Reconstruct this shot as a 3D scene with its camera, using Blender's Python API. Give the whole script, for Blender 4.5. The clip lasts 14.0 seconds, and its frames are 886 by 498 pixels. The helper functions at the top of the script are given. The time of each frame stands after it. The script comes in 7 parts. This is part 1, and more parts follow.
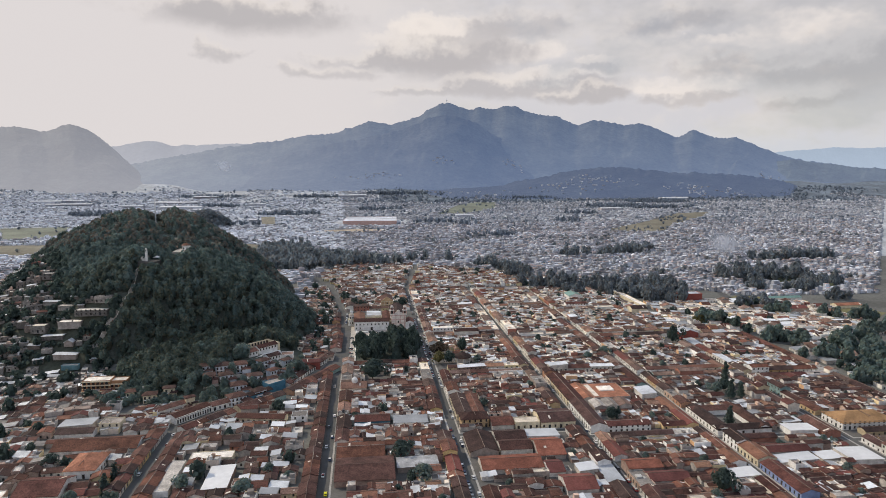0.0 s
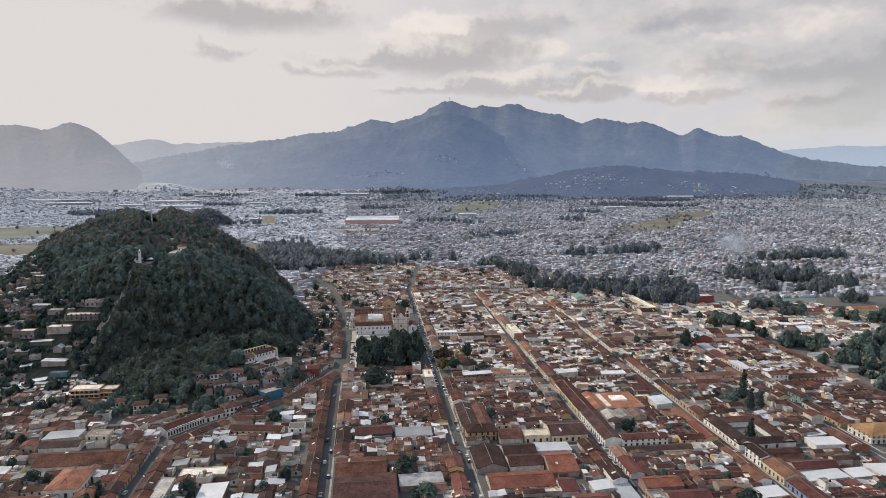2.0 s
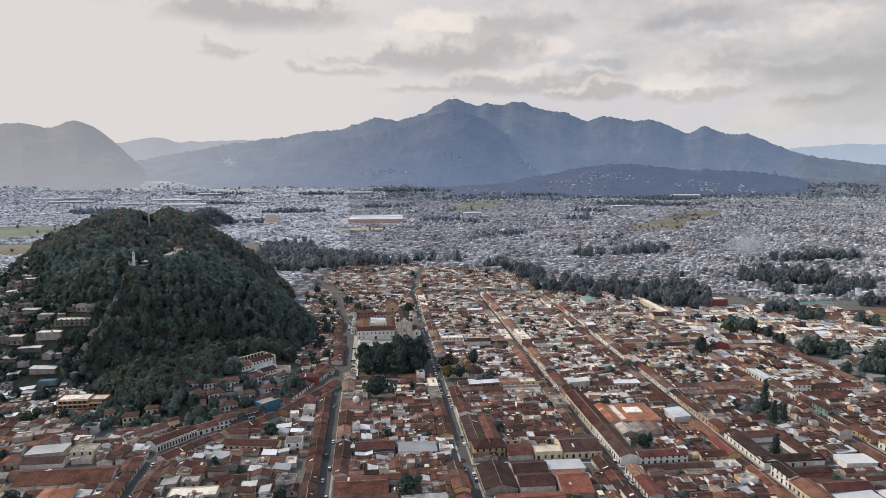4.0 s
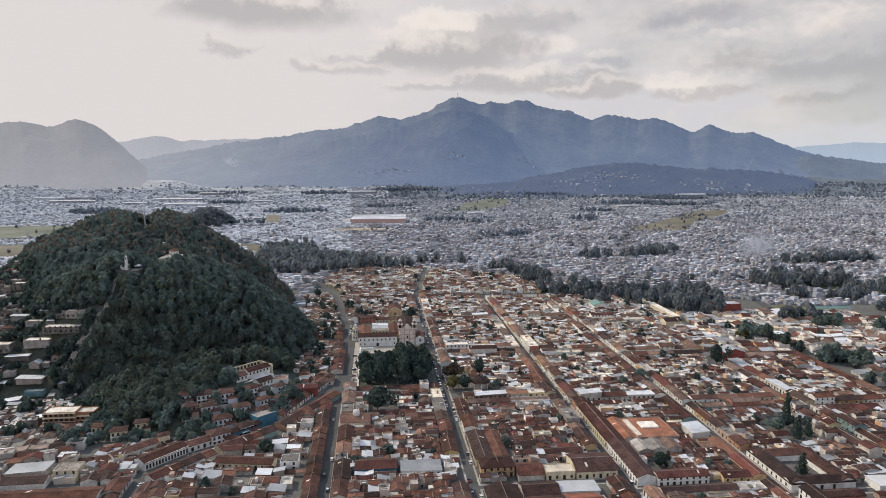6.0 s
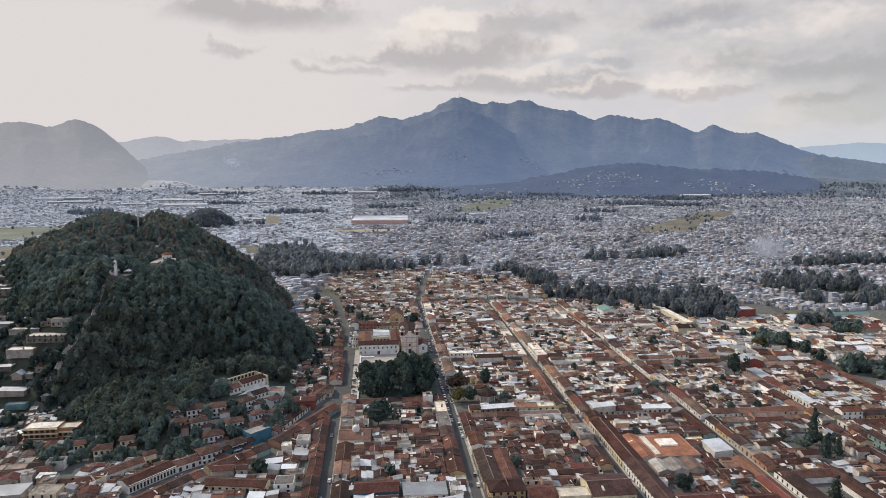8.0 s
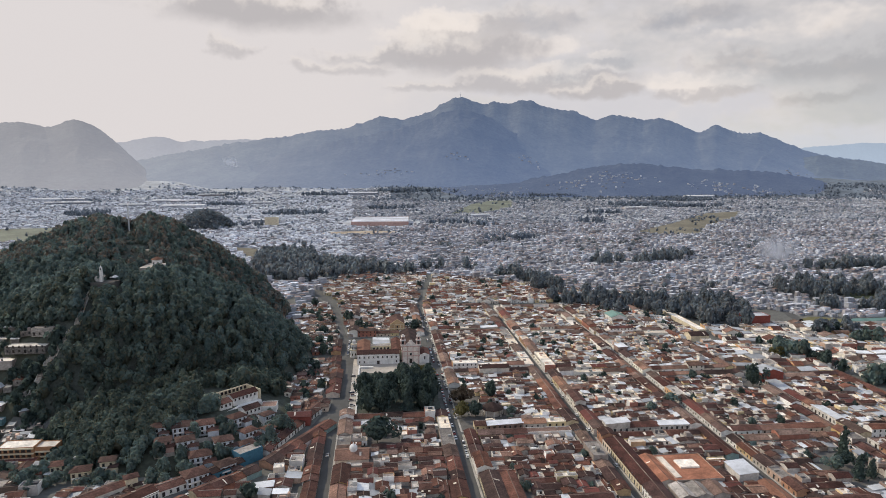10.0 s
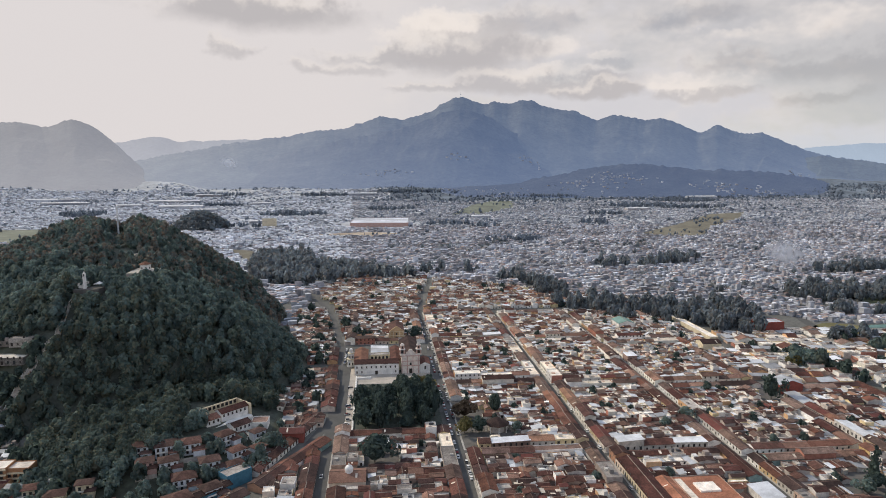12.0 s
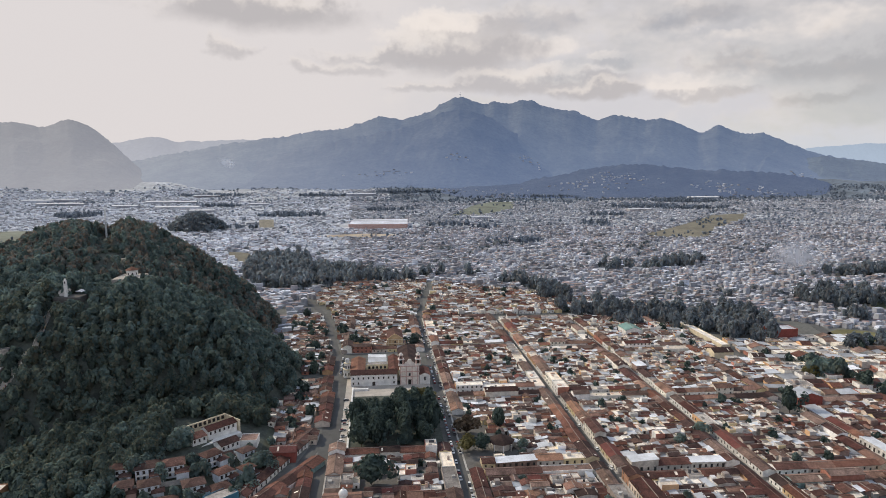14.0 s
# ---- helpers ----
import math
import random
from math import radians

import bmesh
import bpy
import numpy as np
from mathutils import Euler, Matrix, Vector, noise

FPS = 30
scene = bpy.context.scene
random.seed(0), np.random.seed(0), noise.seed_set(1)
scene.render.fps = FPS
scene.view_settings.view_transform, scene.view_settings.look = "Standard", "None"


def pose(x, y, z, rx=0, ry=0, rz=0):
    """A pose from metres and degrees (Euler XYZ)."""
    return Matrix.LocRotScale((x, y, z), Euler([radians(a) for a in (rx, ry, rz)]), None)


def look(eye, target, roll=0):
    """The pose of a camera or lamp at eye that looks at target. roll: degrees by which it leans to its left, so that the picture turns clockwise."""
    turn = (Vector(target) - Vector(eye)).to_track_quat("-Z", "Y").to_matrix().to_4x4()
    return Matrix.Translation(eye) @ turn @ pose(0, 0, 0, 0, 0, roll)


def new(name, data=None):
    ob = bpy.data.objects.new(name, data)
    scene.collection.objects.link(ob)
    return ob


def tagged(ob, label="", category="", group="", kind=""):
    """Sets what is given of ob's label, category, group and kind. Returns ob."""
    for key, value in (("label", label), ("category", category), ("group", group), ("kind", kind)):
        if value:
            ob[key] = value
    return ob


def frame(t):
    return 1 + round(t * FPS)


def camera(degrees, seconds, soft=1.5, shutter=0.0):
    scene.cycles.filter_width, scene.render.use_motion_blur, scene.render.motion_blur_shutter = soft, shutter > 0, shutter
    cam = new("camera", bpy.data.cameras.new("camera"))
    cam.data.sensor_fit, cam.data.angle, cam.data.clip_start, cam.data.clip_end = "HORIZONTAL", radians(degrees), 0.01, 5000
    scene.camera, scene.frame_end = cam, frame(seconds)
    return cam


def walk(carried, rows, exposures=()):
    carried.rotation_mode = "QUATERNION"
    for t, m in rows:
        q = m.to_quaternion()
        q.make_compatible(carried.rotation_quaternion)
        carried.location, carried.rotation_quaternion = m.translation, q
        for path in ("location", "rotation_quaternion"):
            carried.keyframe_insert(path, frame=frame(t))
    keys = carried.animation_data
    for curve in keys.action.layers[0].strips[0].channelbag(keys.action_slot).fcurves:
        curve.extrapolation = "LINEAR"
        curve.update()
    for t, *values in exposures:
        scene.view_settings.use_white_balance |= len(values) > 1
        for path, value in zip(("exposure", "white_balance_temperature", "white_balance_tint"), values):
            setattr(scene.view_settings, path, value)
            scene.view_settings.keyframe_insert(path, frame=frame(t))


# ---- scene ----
cam = camera(67.95, 14.0, soft=0.95)
walk(cam, [
    (0.0, pose(0.00, -0.00, 173.33, 82.517, 0, -6.878)),
    (0.5, pose(0.20, 5.59, 173.26, 82.486, 0, -6.829)),
    (1.0, pose(0.43, 11.31, 173.26, 82.451, 0, -6.784)),
    (1.5, pose(0.70, 17.22, 173.30, 82.415, 0, -6.735)),
    (2.0, pose(1.03, 23.31, 173.33, 82.380, 0, -6.672)),
    (2.5, pose(1.43, 29.52, 173.33, 82.347, 0, -6.596)),
    (3.0, pose(1.86, 35.78, 173.31, 82.323, 0, -6.506)),
    (5.5, pose(4.32, 64.37, 175.33, 82.095, 0, -6.059)),
    (6.0, pose(4.35, 70.77, 175.36, 82.101, 0, -6.031)),
    (6.5, pose(4.37, 77.24, 175.33, 82.106, 0, -5.993)),
    (7.0, pose(4.43, 83.79, 175.24, 82.114, 0, -5.956)),
    (7.5, pose(4.59, 90.38, 175.14, 82.123, 0, -5.928)),
    (8.0, pose(4.87, 97.00, 175.08, 82.135, 0, -5.903)),
    (10.5, pose(6.31, 131.25, 175.07, 82.176, 0, -5.838)),
    (11.0, pose(6.69, 137.79, 175.04, 82.188, 0, -5.834)),
    (11.5, pose(7.07, 144.27, 175.03, 82.191, 0, -5.835)),
    (12.0, pose(7.48, 150.68, 175.05, 82.193, 0, -5.850)),
    (12.5, pose(7.91, 157.03, 175.12, 82.204, 0, -5.861)),
    (13.0, pose(8.33, 163.35, 175.22, 82.213, 0, -5.869)),
    (13.5, pose(8.73, 169.67, 175.36, 82.213, 0, -5.883)),
    (14.0, pose(9.15, 176.01, 175.51, 82.206, 0, -5.902)),
])

# ---- world and sun ----
SUN_AZ, SUN_EL = radians(-52), radians(36)      # azimuth from +y, negative towards -x
world = bpy.data.worlds.new("sky")
scene.world = world
world.use_nodes = True


def nd(tree, kind, at=None, **kw):
    n = tree.nodes.new(kind)
    for k, v in kw.items():
        n.inputs[k.replace("_", " ")].default_value = v
    return n


def build_world():
    t = world.node_tree
    t.nodes.clear()
    L = t.links.new
    out = t.nodes.new("ShaderNodeOutputWorld")
    sky = t.nodes.new("ShaderNodeTexSky")
    sky.sky_type = "NISHITA"
    sky.sun_disc = False
    sky.sun_elevation, sky.sun_rotation = SUN_EL, SUN_AZ
    sky.altitude, sky.dust_density = 2100, 3.0
    bg_sky = nd(t, "ShaderNodeBackground", Strength=0.07)
    L(sky.outputs[0], bg_sky.inputs[0])
    co = t.nodes.new("ShaderNodeTexCoord")
    d = co.outputs["Generated"]

    def math_(op, a, b=None, clamp=False):
        n = t.nodes.new("ShaderNodeMath")
        n.operation, n.use_clamp = op, clamp
        for i, v in enumerate((a, b)):
            if v is None:
                continue
            if isinstance(v, (int, float)):
                n.inputs[i].default_value = v
            else:
                L(v, n.inputs[i])
        return n.outputs[0]

    def ramp(v, lo, hi):
        n = t.nodes.new("ShaderNodeMapRange")
        n.interpolation_type = "SMOOTHSTEP"
        L(v, n.inputs[0])
        n.inputs[1].default_value, n.inputs[2].default_value = lo, hi
        return n.outputs[0]

    def noise_(scale, detail, stretch, shift=0.0):
        m = t.nodes.new("ShaderNodeMapping")
        m.inputs["Scale"].default_value = (1, 1, stretch)
        m.inputs["Location"].default_value = (shift, shift * 0.7, shift * 1.3)
        L(d, m.inputs[0])
        n = nd(t, "ShaderNodeTexNoise", Scale=scale, Detail=detail, Roughness=0.62)
        L(m.outputs[0], n.inputs["Vector"])
        return n.outputs["Fac"]

    sep = t.nodes.new("ShaderNodeSeparateXYZ")
    L(d, sep.inputs[0])
    dx, dy, dz = sep.outputs
    az = math_("ARCTAN2", dx, dy)
    big, mid, fine = noise_(3.0, 5, 2.0, 2.0), noise_(13.0, 4, 1.25, 5.0), noise_(40.0, 3, 1.1, 9.0)

    def wobble(a, b, c):
        w = math_("MULTIPLY", math_("SUBTRACT", big, 0.5), a)
        w = math_("ADD", w, math_("MULTIPLY", math_("SUBTRACT", mid, 0.5), b))
        return math_("ADD", w, math_("MULTIPLY", math_("SUBTRACT", fine, 0.5), c))

    def blend(f, a, b):
        n = t.nodes.new("ShaderNodeMix")
        n.data_type = "RGBA"
        L(f, n.inputs["Factor"])
        for v, key in ((a, "A"), (b, "B")):
            if isinstance(v, tuple):
                n.inputs[key].default_value = (*v, 1)
            else:
                L(v, n.inputs[key])
        return n.outputs["Result"]

    warp, lump = wobble(0.7, 0.9, 0.38), wobble(0.4, 1.8, 0.9)
    side = noise_(13.0, 4, 1.2, 17.0)
    az_w = math_("ADD", az, math_("MULTIPLY", math_("SUBTRACT", side, 0.5), 0.16))
    dz_w = math_("ADD", dz, math_("ADD", math_("MULTIPLY", math_("SUBTRACT", mid, 0.5), 0.050), math_("MULTIPLY", math_("SUBTRACT", fine, 0.5), 0.016)))
    # the sheet of thin cloud: nearly closed, with a few blue gaps away from the sun
    away = ramp(az, -0.08, 0.22)
    gap = math_("MULTIPLY", ramp(math_("ADD", big, math_("MULTIPLY", mid, 0.35)), 0.62, 0.80), away)
    sheet = math_("SUBTRACT", 1.0, math_("MULTIPLY", gap, 0.35))
    pale = blend(ramp(mid, 0.30, 0.70), (0.70, 0.655, 0.64), (0.80, 0.735, 0.69))
    tone = blend(away, (0.735, 0.69, 0.685), pale)
    tone = blend(math_("MULTIPLY", math_("MULTIPLY", ramp(math_("ADD", big, math_("MULTIPLY", mid, 0.5)), 0.86, 0.66), away), 0.7), tone, (0.63, 0.625, 0.67))
    def sunlit(tone, clouds):
        for a, e, w, h, k in clouds:
            u = math_("DIVIDE", math_("SUBTRACT", az_w, radians(a)), radians(w))
            v = math_("DIVIDE", math_("SUBTRACT", dz_w, e), h)
            r = math_("SQRT", math_("ADD", math_("MULTIPLY", u, u), math_("MULTIPLY", v, v)))
            tone = blend(math_("MULTIPLY", ramp(math_("SUBTRACT", 1.5, math_("ADD", r, warp)), 0.0, 0.8), k), tone, (0.87, 0.795, 0.745))
        return tone

    tone = sunlit(tone, SUNLIT)
    under = blend(ramp(az, 0.30, 0.62), (0.515, 0.487, 0.492), (0.600, 0.545, 0.515))
    # single clouds: azimuth (degrees), height, half width (degrees), half height, weight; lit on top, grey below
    for a, e, w, h, k in CLOUDS:
        u = math_("DIVIDE", math_("SUBTRACT", az_w, radians(a)), radians(w))
        v = math_("DIVIDE", math_("SUBTRACT", dz_w, e), h)
        r = math_("SQRT", math_("ADD", math_("MULTIPLY", u, u), math_("MULTIPLY", v, v)))
        body = math_("MULTIPLY", ramp(math_("SUBTRACT", 1.50, math_("ADD", r, warp)), 0.0, 0.95), k)
        top = ramp(math_("ADD", math_("SUBTRACT", v, math_("MULTIPLY", u, 0.25)), lump), -0.15, 1.05)
        shade = blend(top, under, (0.80, 0.735, 0.69))
        tone = blend(body, tone, shade)
    tone = sunlit(tone, CROWNS)
    # pale blue low in the east of the view
    low = t.nodes.new("ShaderNodeMix")
    low.data_type = "RGBA"
    L(math_("MULTIPLY", math_("MULTIPLY", ramp(dz, 0.075, 0.0), ramp(az, 0.2, 0.55)), 0.6), low.inputs["Factor"])
    L(tone, low.inputs["A"])
    low.inputs["B"].default_value = (0.62, 0.66, 0.71, 1)
    # the cloud deck overhead is thicker and bluer
    over = t.nodes.new("ShaderNodeMix")
    over.data_type = "RGBA"
    L(ramp(dz, 0.24, 0.55), over.inputs["Factor"])
    L(low.outputs["Result"], over.inputs["A"])
    over.inputs["B"].default_value = (0.43, 0.51, 0.66, 1)
    bg_cloud = nd(t, "ShaderNodeBackground", Strength=1.0)
    L(over.outputs["Result"], bg_cloud.inputs[0])
    mix = t.nodes.new("ShaderNodeMixShader")
    L(sheet, mix.inputs[0])
    L(bg_sky.outputs[0], mix.inputs[1])
    L(bg_cloud.outputs[0], mix.inputs[2])
    L(mix.outputs[0], out.inputs[0])


CROWNS = [(31.0, 0.160, 3.6, 0.007, 0.8), (20.0, 0.147, 1.8, 0.006, 0.6), (6.2, 0.192, 2.6, 0.008, 0.75), (26.4, 0.104, 3.0, 0.006, 0.6)]
SUNLIT = [(35.2, 0.170, 4.4, 0.022, 0.8), (6.3, 0.196, 3.0, 0.014, 0.8), (14.2, 0.162, 2.8, 0.014, 0.7), (24.0, 0.178, 3.2, 0.012, 0.7), (26.5, 0.108, 4.0, 0.012, 0.6), (14.0, 0.128, 5.0, 0.007, 0.6), (38.0, 0.100, 3.0, 0.010, 0.5), (3.5, 0.176, 4.0, 0.010, 0.6)]
CLOUDS = [
    (-9.6, 0.206, 7.6, 0.024, 1.0), (-11.0, 0.152, 1.7, 0.010, 0.65), (-5.1, 0.133, 1.8, 0.009, 0.55), (-1.4, 0.132, 2.6, 0.009, 0.55), (1.9, 0.150, 5.0, 0.012, 0.85),
    (7.6, 0.158, 5.6, 0.031, 1.0), (9.6, 0.188, 3.0, 0.018, 0.6), (13.4, 0.199, 3.4, 0.018, 0.65), (13.0, 0.112, 7.4, 0.015, 0.8), (4.4, 0.106, 2.8, 0.007, 0.55), (19.2, 0.096, 3.2, 0.012, 0.9),
    (27.0, 0.091, 2.6, 0.010, 0.7), (25.6, 0.196, 3.8, 0.018, 0.8), (31.0, 0.136, 4.8, 0.017, 0.8), (35.0, 0.120, 5.0, 0.018, 0.9), (39.2, 0.128, 3.4, 0.045, 0.9), (35.0, 0.081, 3.0, 0.011, 0.8), (20.4, 0.138, 1.9, 0.011, 0.5),
    (60.0, 0.42, 20.0, 0.14, 0.7), (-20.0, 0.56, 16.0, 0.08, 0.6), (20.0, 0.64, 18.0, 0.12, 0.7), (120.0, 0.5, 30.0, 0.15, 0.7), (-130.0, 0.47, 25.0, 0.12, 0.6),
]
build_world()

sun = new("sun", bpy.data.lights.new("sun", "SUN"))
sun.data.energy, sun.data.angle, sun.data.color = 2.9, radians(1.5), (1.0, 0.875, 0.69)
sun.matrix_world = look((-math.sin(-SUN_AZ) * 900, math.cos(SUN_AZ) * 900, 900 * math.tan(SUN_EL)), (0, 0, 0))

# ---- materials ----


def material(name, colours, rough=0.9, grain=(0.8, 0.25), stain=(0.08, 0.35), metal=0.0, bump=0.3, spread=0.12, wave=None, emit=None):
    """colours: the palette from which each piece takes one. grain, stain: scale per metre and depth of fine and broad variation."""
    m = bpy.data.materials.new(name)
    m.use_nodes = True
    t = m.node_tree
    L = t.links.new
    b = t.nodes["Principled BSDF"]
    b.inputs["Roughness"].default_value = rough
    b.inputs["Metallic"].default_value = metal
    b.inputs["Specular IOR Level"].default_value = 0.25
    info, geo = t.nodes.new("ShaderNodeObjectInfo"), t.nodes.new("ShaderNodeNewGeometry")
    s = t.nodes.new("ShaderNodeMath")
    s.operation = "ADD"
    L(info.outputs["Random"], s.inputs[0])
    L(geo.outputs["Random Per Island"], s.inputs[1])
    fr = t.nodes.new("ShaderNodeMath")
    fr.operation = "FRACT"
    L(s.outputs[0], fr.inputs[0])
    cr = t.nodes.new("ShaderNodeValToRGB")
    cr.color_ramp.interpolation = "CONSTANT"
    e = cr.color_ramp.elements
    while len(e) > 1:
        e.remove(e[0])
    for i, c in enumerate(colours):
        el = e[0] if i == 0 else e.new(i / len(colours))
        el.position = i / len(colours)
        el.color = (*c, 1)
    L(fr.outputs[0], cr.inputs[0])
    pos = geo.outputs["Position"]
    n1 = nd(t, "ShaderNodeTexNoise", Scale=grain[0], Detail=6.0, Roughness=0.65)
    n2 = nd(t, "ShaderNodeTexNoise", Scale=stain[0], Detail=4.0, Roughness=0.6)
    L(pos, n1.inputs["Vector"])
    L(pos, n2.inputs["Vector"])
    val = cr.outputs[0]
    for n, k in ((n1, grain[1]), (n2, stain[1])):
        mr = t.nodes.new("ShaderNodeMapRange")
        L(n.outputs["Fac"], mr.inputs[0])
        mr.inputs[1].default_value, mr.inputs[2].default_value = 0.3, 0.7
        mr.inputs[3].default_value, mr.inputs[4].default_value = 1 - k, 1 + k
        mx = t.nodes.new("ShaderNodeMix")
        mx.data_type, mx.blend_type = "RGBA", "MULTIPLY"
        mx.inputs["Factor"].default_value = 1
        L(val, mx.inputs["A"])
        L(mr.outputs[0], mx.inputs["B"])
        val = mx.outputs["Result"]
    # each piece a little lighter or darker
    f2 = t.nodes.new("ShaderNodeMath")
    f2.operation = "MULTIPLY"
    L(fr.outputs[0], f2.inputs[0])
    f2.inputs[1].default_value = 37.0
    f3 = t.nodes.new("ShaderNodeMath")
    f3.operation = "FRACT"
    L(f2.outputs[0], f3.inputs[0])
    mr = t.nodes.new("ShaderNodeMapRange")
    L(f3.outputs[0], mr.inputs[0])
    mr.inputs[3].default_value, mr.inputs[4].default_value = 1 - spread * 1.5, 1 + spread * 1.5
    mx = t.nodes.new("ShaderNodeMix")
    mx.data_type, mx.blend_type = "RGBA", "MULTIPLY"
    mx.inputs["Factor"].default_value = 1
    L(val, mx.inputs["A"])
    L(mr.outputs[0], mx.inputs["B"])
    L(mx.outputs["Result"], b.inputs["Base Color"])
    if bump:
        bp = nd(t, "ShaderNodeBump", Strength=bump, Distance=0.15)
        if wave:
            w = nd(t, "ShaderNodeTexWave", Scale=wave, Distortion=1.0)
            L(pos, w.inputs["Vector"])
            L(w.outputs["Fac"], bp.inputs["Height"])
        else:
            L(n1.outputs["Fac"], bp.inputs["Height"])
        L(bp.outputs[0], b.inputs["Normal"])
    if emit:
        b.inputs["Emission Color"].default_value = (*emit[:3], 1)
        b.inputs["Emission Strength"].default_value = emit[3]
    return m


M_TILE = material("clay_tile", [(.089, .041, .033), (.074, .037, .032), (.104, .045, .035), (.059, .034, .031), (.122, .056, .042), (.051, .032, .029), (.095, .039, .033), (.142, .061, .042), (.065, .036, .033), (.106, .054, .044)], grain=(1.1, .5), stain=(.14, .5), spread=.22)
# clay tile lightened: sun and haze put into the colour
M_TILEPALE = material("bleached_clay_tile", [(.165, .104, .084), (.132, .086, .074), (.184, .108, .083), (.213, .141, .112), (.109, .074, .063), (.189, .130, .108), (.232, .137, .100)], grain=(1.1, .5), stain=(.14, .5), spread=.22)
M_RIDGE = material("ridge_mortar", [(.20, .15, .125), (.16, .11, .09), (.28, .24, .21), (.13, .085, .07)], grain=(1.1, .3), stain=(.2, .3), bump=0)
M_VILLATILE = material("villa_clay_tile", [(.096, .052, .043), (.082, .049, .042), (.112, .058, .046)], grain=(1.1, .45), stain=(.2, .4), spread=.15)
M_BRIGHT = material("bright_clay_tile", [(.235, .115, .078), (.20, .095, .068), (.27, .15, .10), (.22, .125, .095)], grain=(1.1, .35), stain=(.12, .35))
M_HALLROOF = material("red_clay_hall_roof", [(.235, .090, .062)], grain=(1.1, .3), stain=(.15, .4), spread=.1)
M_ORANGE = material("worn_orange_roof", [(.34, .150, .095)], grain=(1.1, .3), stain=(.15, .4), spread=0)
M_REDROOF = material("red_painted_roof", [(.150, .055, .047), (.120, .046, .042), (.175, .062, .052)], grain=(1.1, .3), stain=(.1, .3))
M_FLAT = material("roof_concrete", [(.309, .281, .260), (.391, .359, .335), (.196, .179, .167), (.474, .436, .400), (.278, .242, .219), (.206, .136, .112), (.350, .310, .279)], grain=(1.0, .4), stain=(.15, .4))
# pale roofs, warmed and whitened to put sunlight into the colour too
M_PALEFLAT = material("whitewashed_roof", [(.755, .698, .619), (.836, .776, .701), (.694, .601, .501), (.796, .698, .573), (.612, .553, .482)], grain=(1.0, .2), stain=(.15, .3))
M_SHED = material("white_shed_roof", [(.651, .660, .679), (.595, .614, .642), (.688, .688, .698)], rough=.4, grain=(.3, .08), stain=(.05, .12), bump=0, spread=.06)
M_GREENROOF = material("green_metal_roof", [(.16, .27, .24)], rough=.5, grain=(1.0, .1), stain=(.1, .2), spread=.1, bump=.1)
M_METAL = material("sheet_metal", [(.60, .62, .66), (.42, .44, .47), (.76, .78, .81), (.32, .33, .35), (.52, .53, .55)], rough=.45, grain=(1.0, .12), stain=(.1, .25), metal=.15, bump=.15, wave=1.3)
# dull sheet metal; over the left quarter its grey stands in for cloud shade
M_METALDULL = material("weathered_sheet_metal", [(.34, .34, .35), (.24, .22, .21), (.50, .51, .53), (.18, .165, .16), (.64, .65, .66), (.28, .21, .18)], rough=.55, grain=(1.0, .25), stain=(.2, .35), metal=.1, bump=.15, wave=1.3)
M_WALL = material("plaster", [(.80, .79, .77), (.74, .70, .63), (.82, .81, .80), (.68, .56, .34), (.80, .78, .75), (.60, .38, .22), (.76, .73, .66), (.52, .50, .48), (.68, .58, .50), (.82, .80, .78), (.44, .20, .15), (.78, .76, .73)], grain=(.9, .12), stain=(.25, .22), bump=.1)
M_WALLWARM = material("limewash", [(.60, .58, .54), (.50, .37, .22), (.56, .52, .47), (.42, .24, .16), (.54, .45, .31), (.62, .60, .58), (.34, .16, .12), (.54, .50, .46), (.62, .46, .22), (.24, .34, .34)], grain=(.9, .15), stain=(.25, .3), bump=.1)
# slope house walls darkened to put the shade on them into the colour
M_SHADEWALL = material("bare_concrete_block", [(.20, .185, .17), (.25, .235, .22), (.165, .15, .14), (.23, .19, .165), (.29, .27, .25)], grain=(1.2, .3), stain=(.3, .4), bump=.15, spread=.1)
M_TEAL = material("turquoise_plaster", [(.13, .24, .27)], grain=(.9, .15), stain=(.3, .3), spread=.03, bump=.1)
M_WALLBACK = material("rendered_block", [(.40, .36, .33), (.50, .46, .42), (.34, .29, .26), (.56, .53, .49), (.42, .31, .25), (.62, .59, .56), (.28, .20, .17)], grain=(.8, .2), stain=(.25, .3), bump=.1)
M_OCHRETILE = material("ochre_clay_tile", [(.34, .20, .10)], grain=(1.6, .25), stain=(.12, .3))
M_HOTEL = material("burnt_ochre_plaster", [(.40, .22, .12)], grain=(.9, .1), stain=(.3, .25), spread=.03, bump=.1)
M_WHITEBLUE = material("bluish_white_plaster", [(.62, .66, .72)], grain=(.9, .1), stain=(.3, .2), spread=.03, bump=.1)
M_HUT = material("roof_hut_render", [(.50, .49, .47), (.30, .26, .24), (.68, .67, .66), (.24, .23, .22), (.56, .40, .32), (.10, .10, .11)], grain=(1, .2), bump=0)
M_ROSEPALE = material("pale_rose_plaster", [(.72, .66, .61)], grain=(.9, .1), stain=(.3, .2), spread=.03, bump=.1)
M_WHITE = material("white_plaster", [(.76, .75, .73)], grain=(.9, .08), stain=(.3, .18), spread=.03, bump=.1)
M_YELLOW = material("ochre_plaster", [(.52, .37, .22)], grain=(.9, .1), stain=(.3, .2), spread=.03, bump=.1)
M_CREAM = material("cream_plaster", [(.66, .58, .43)], grain=(.9, .1), stain=(.3, .2), spread=.03, bump=.1)
M_BLUE = material("blue_plaster", [(.07, .19, .27)], grain=(.9, .1), stain=(.3, .2), spread=.03, bump=.1)
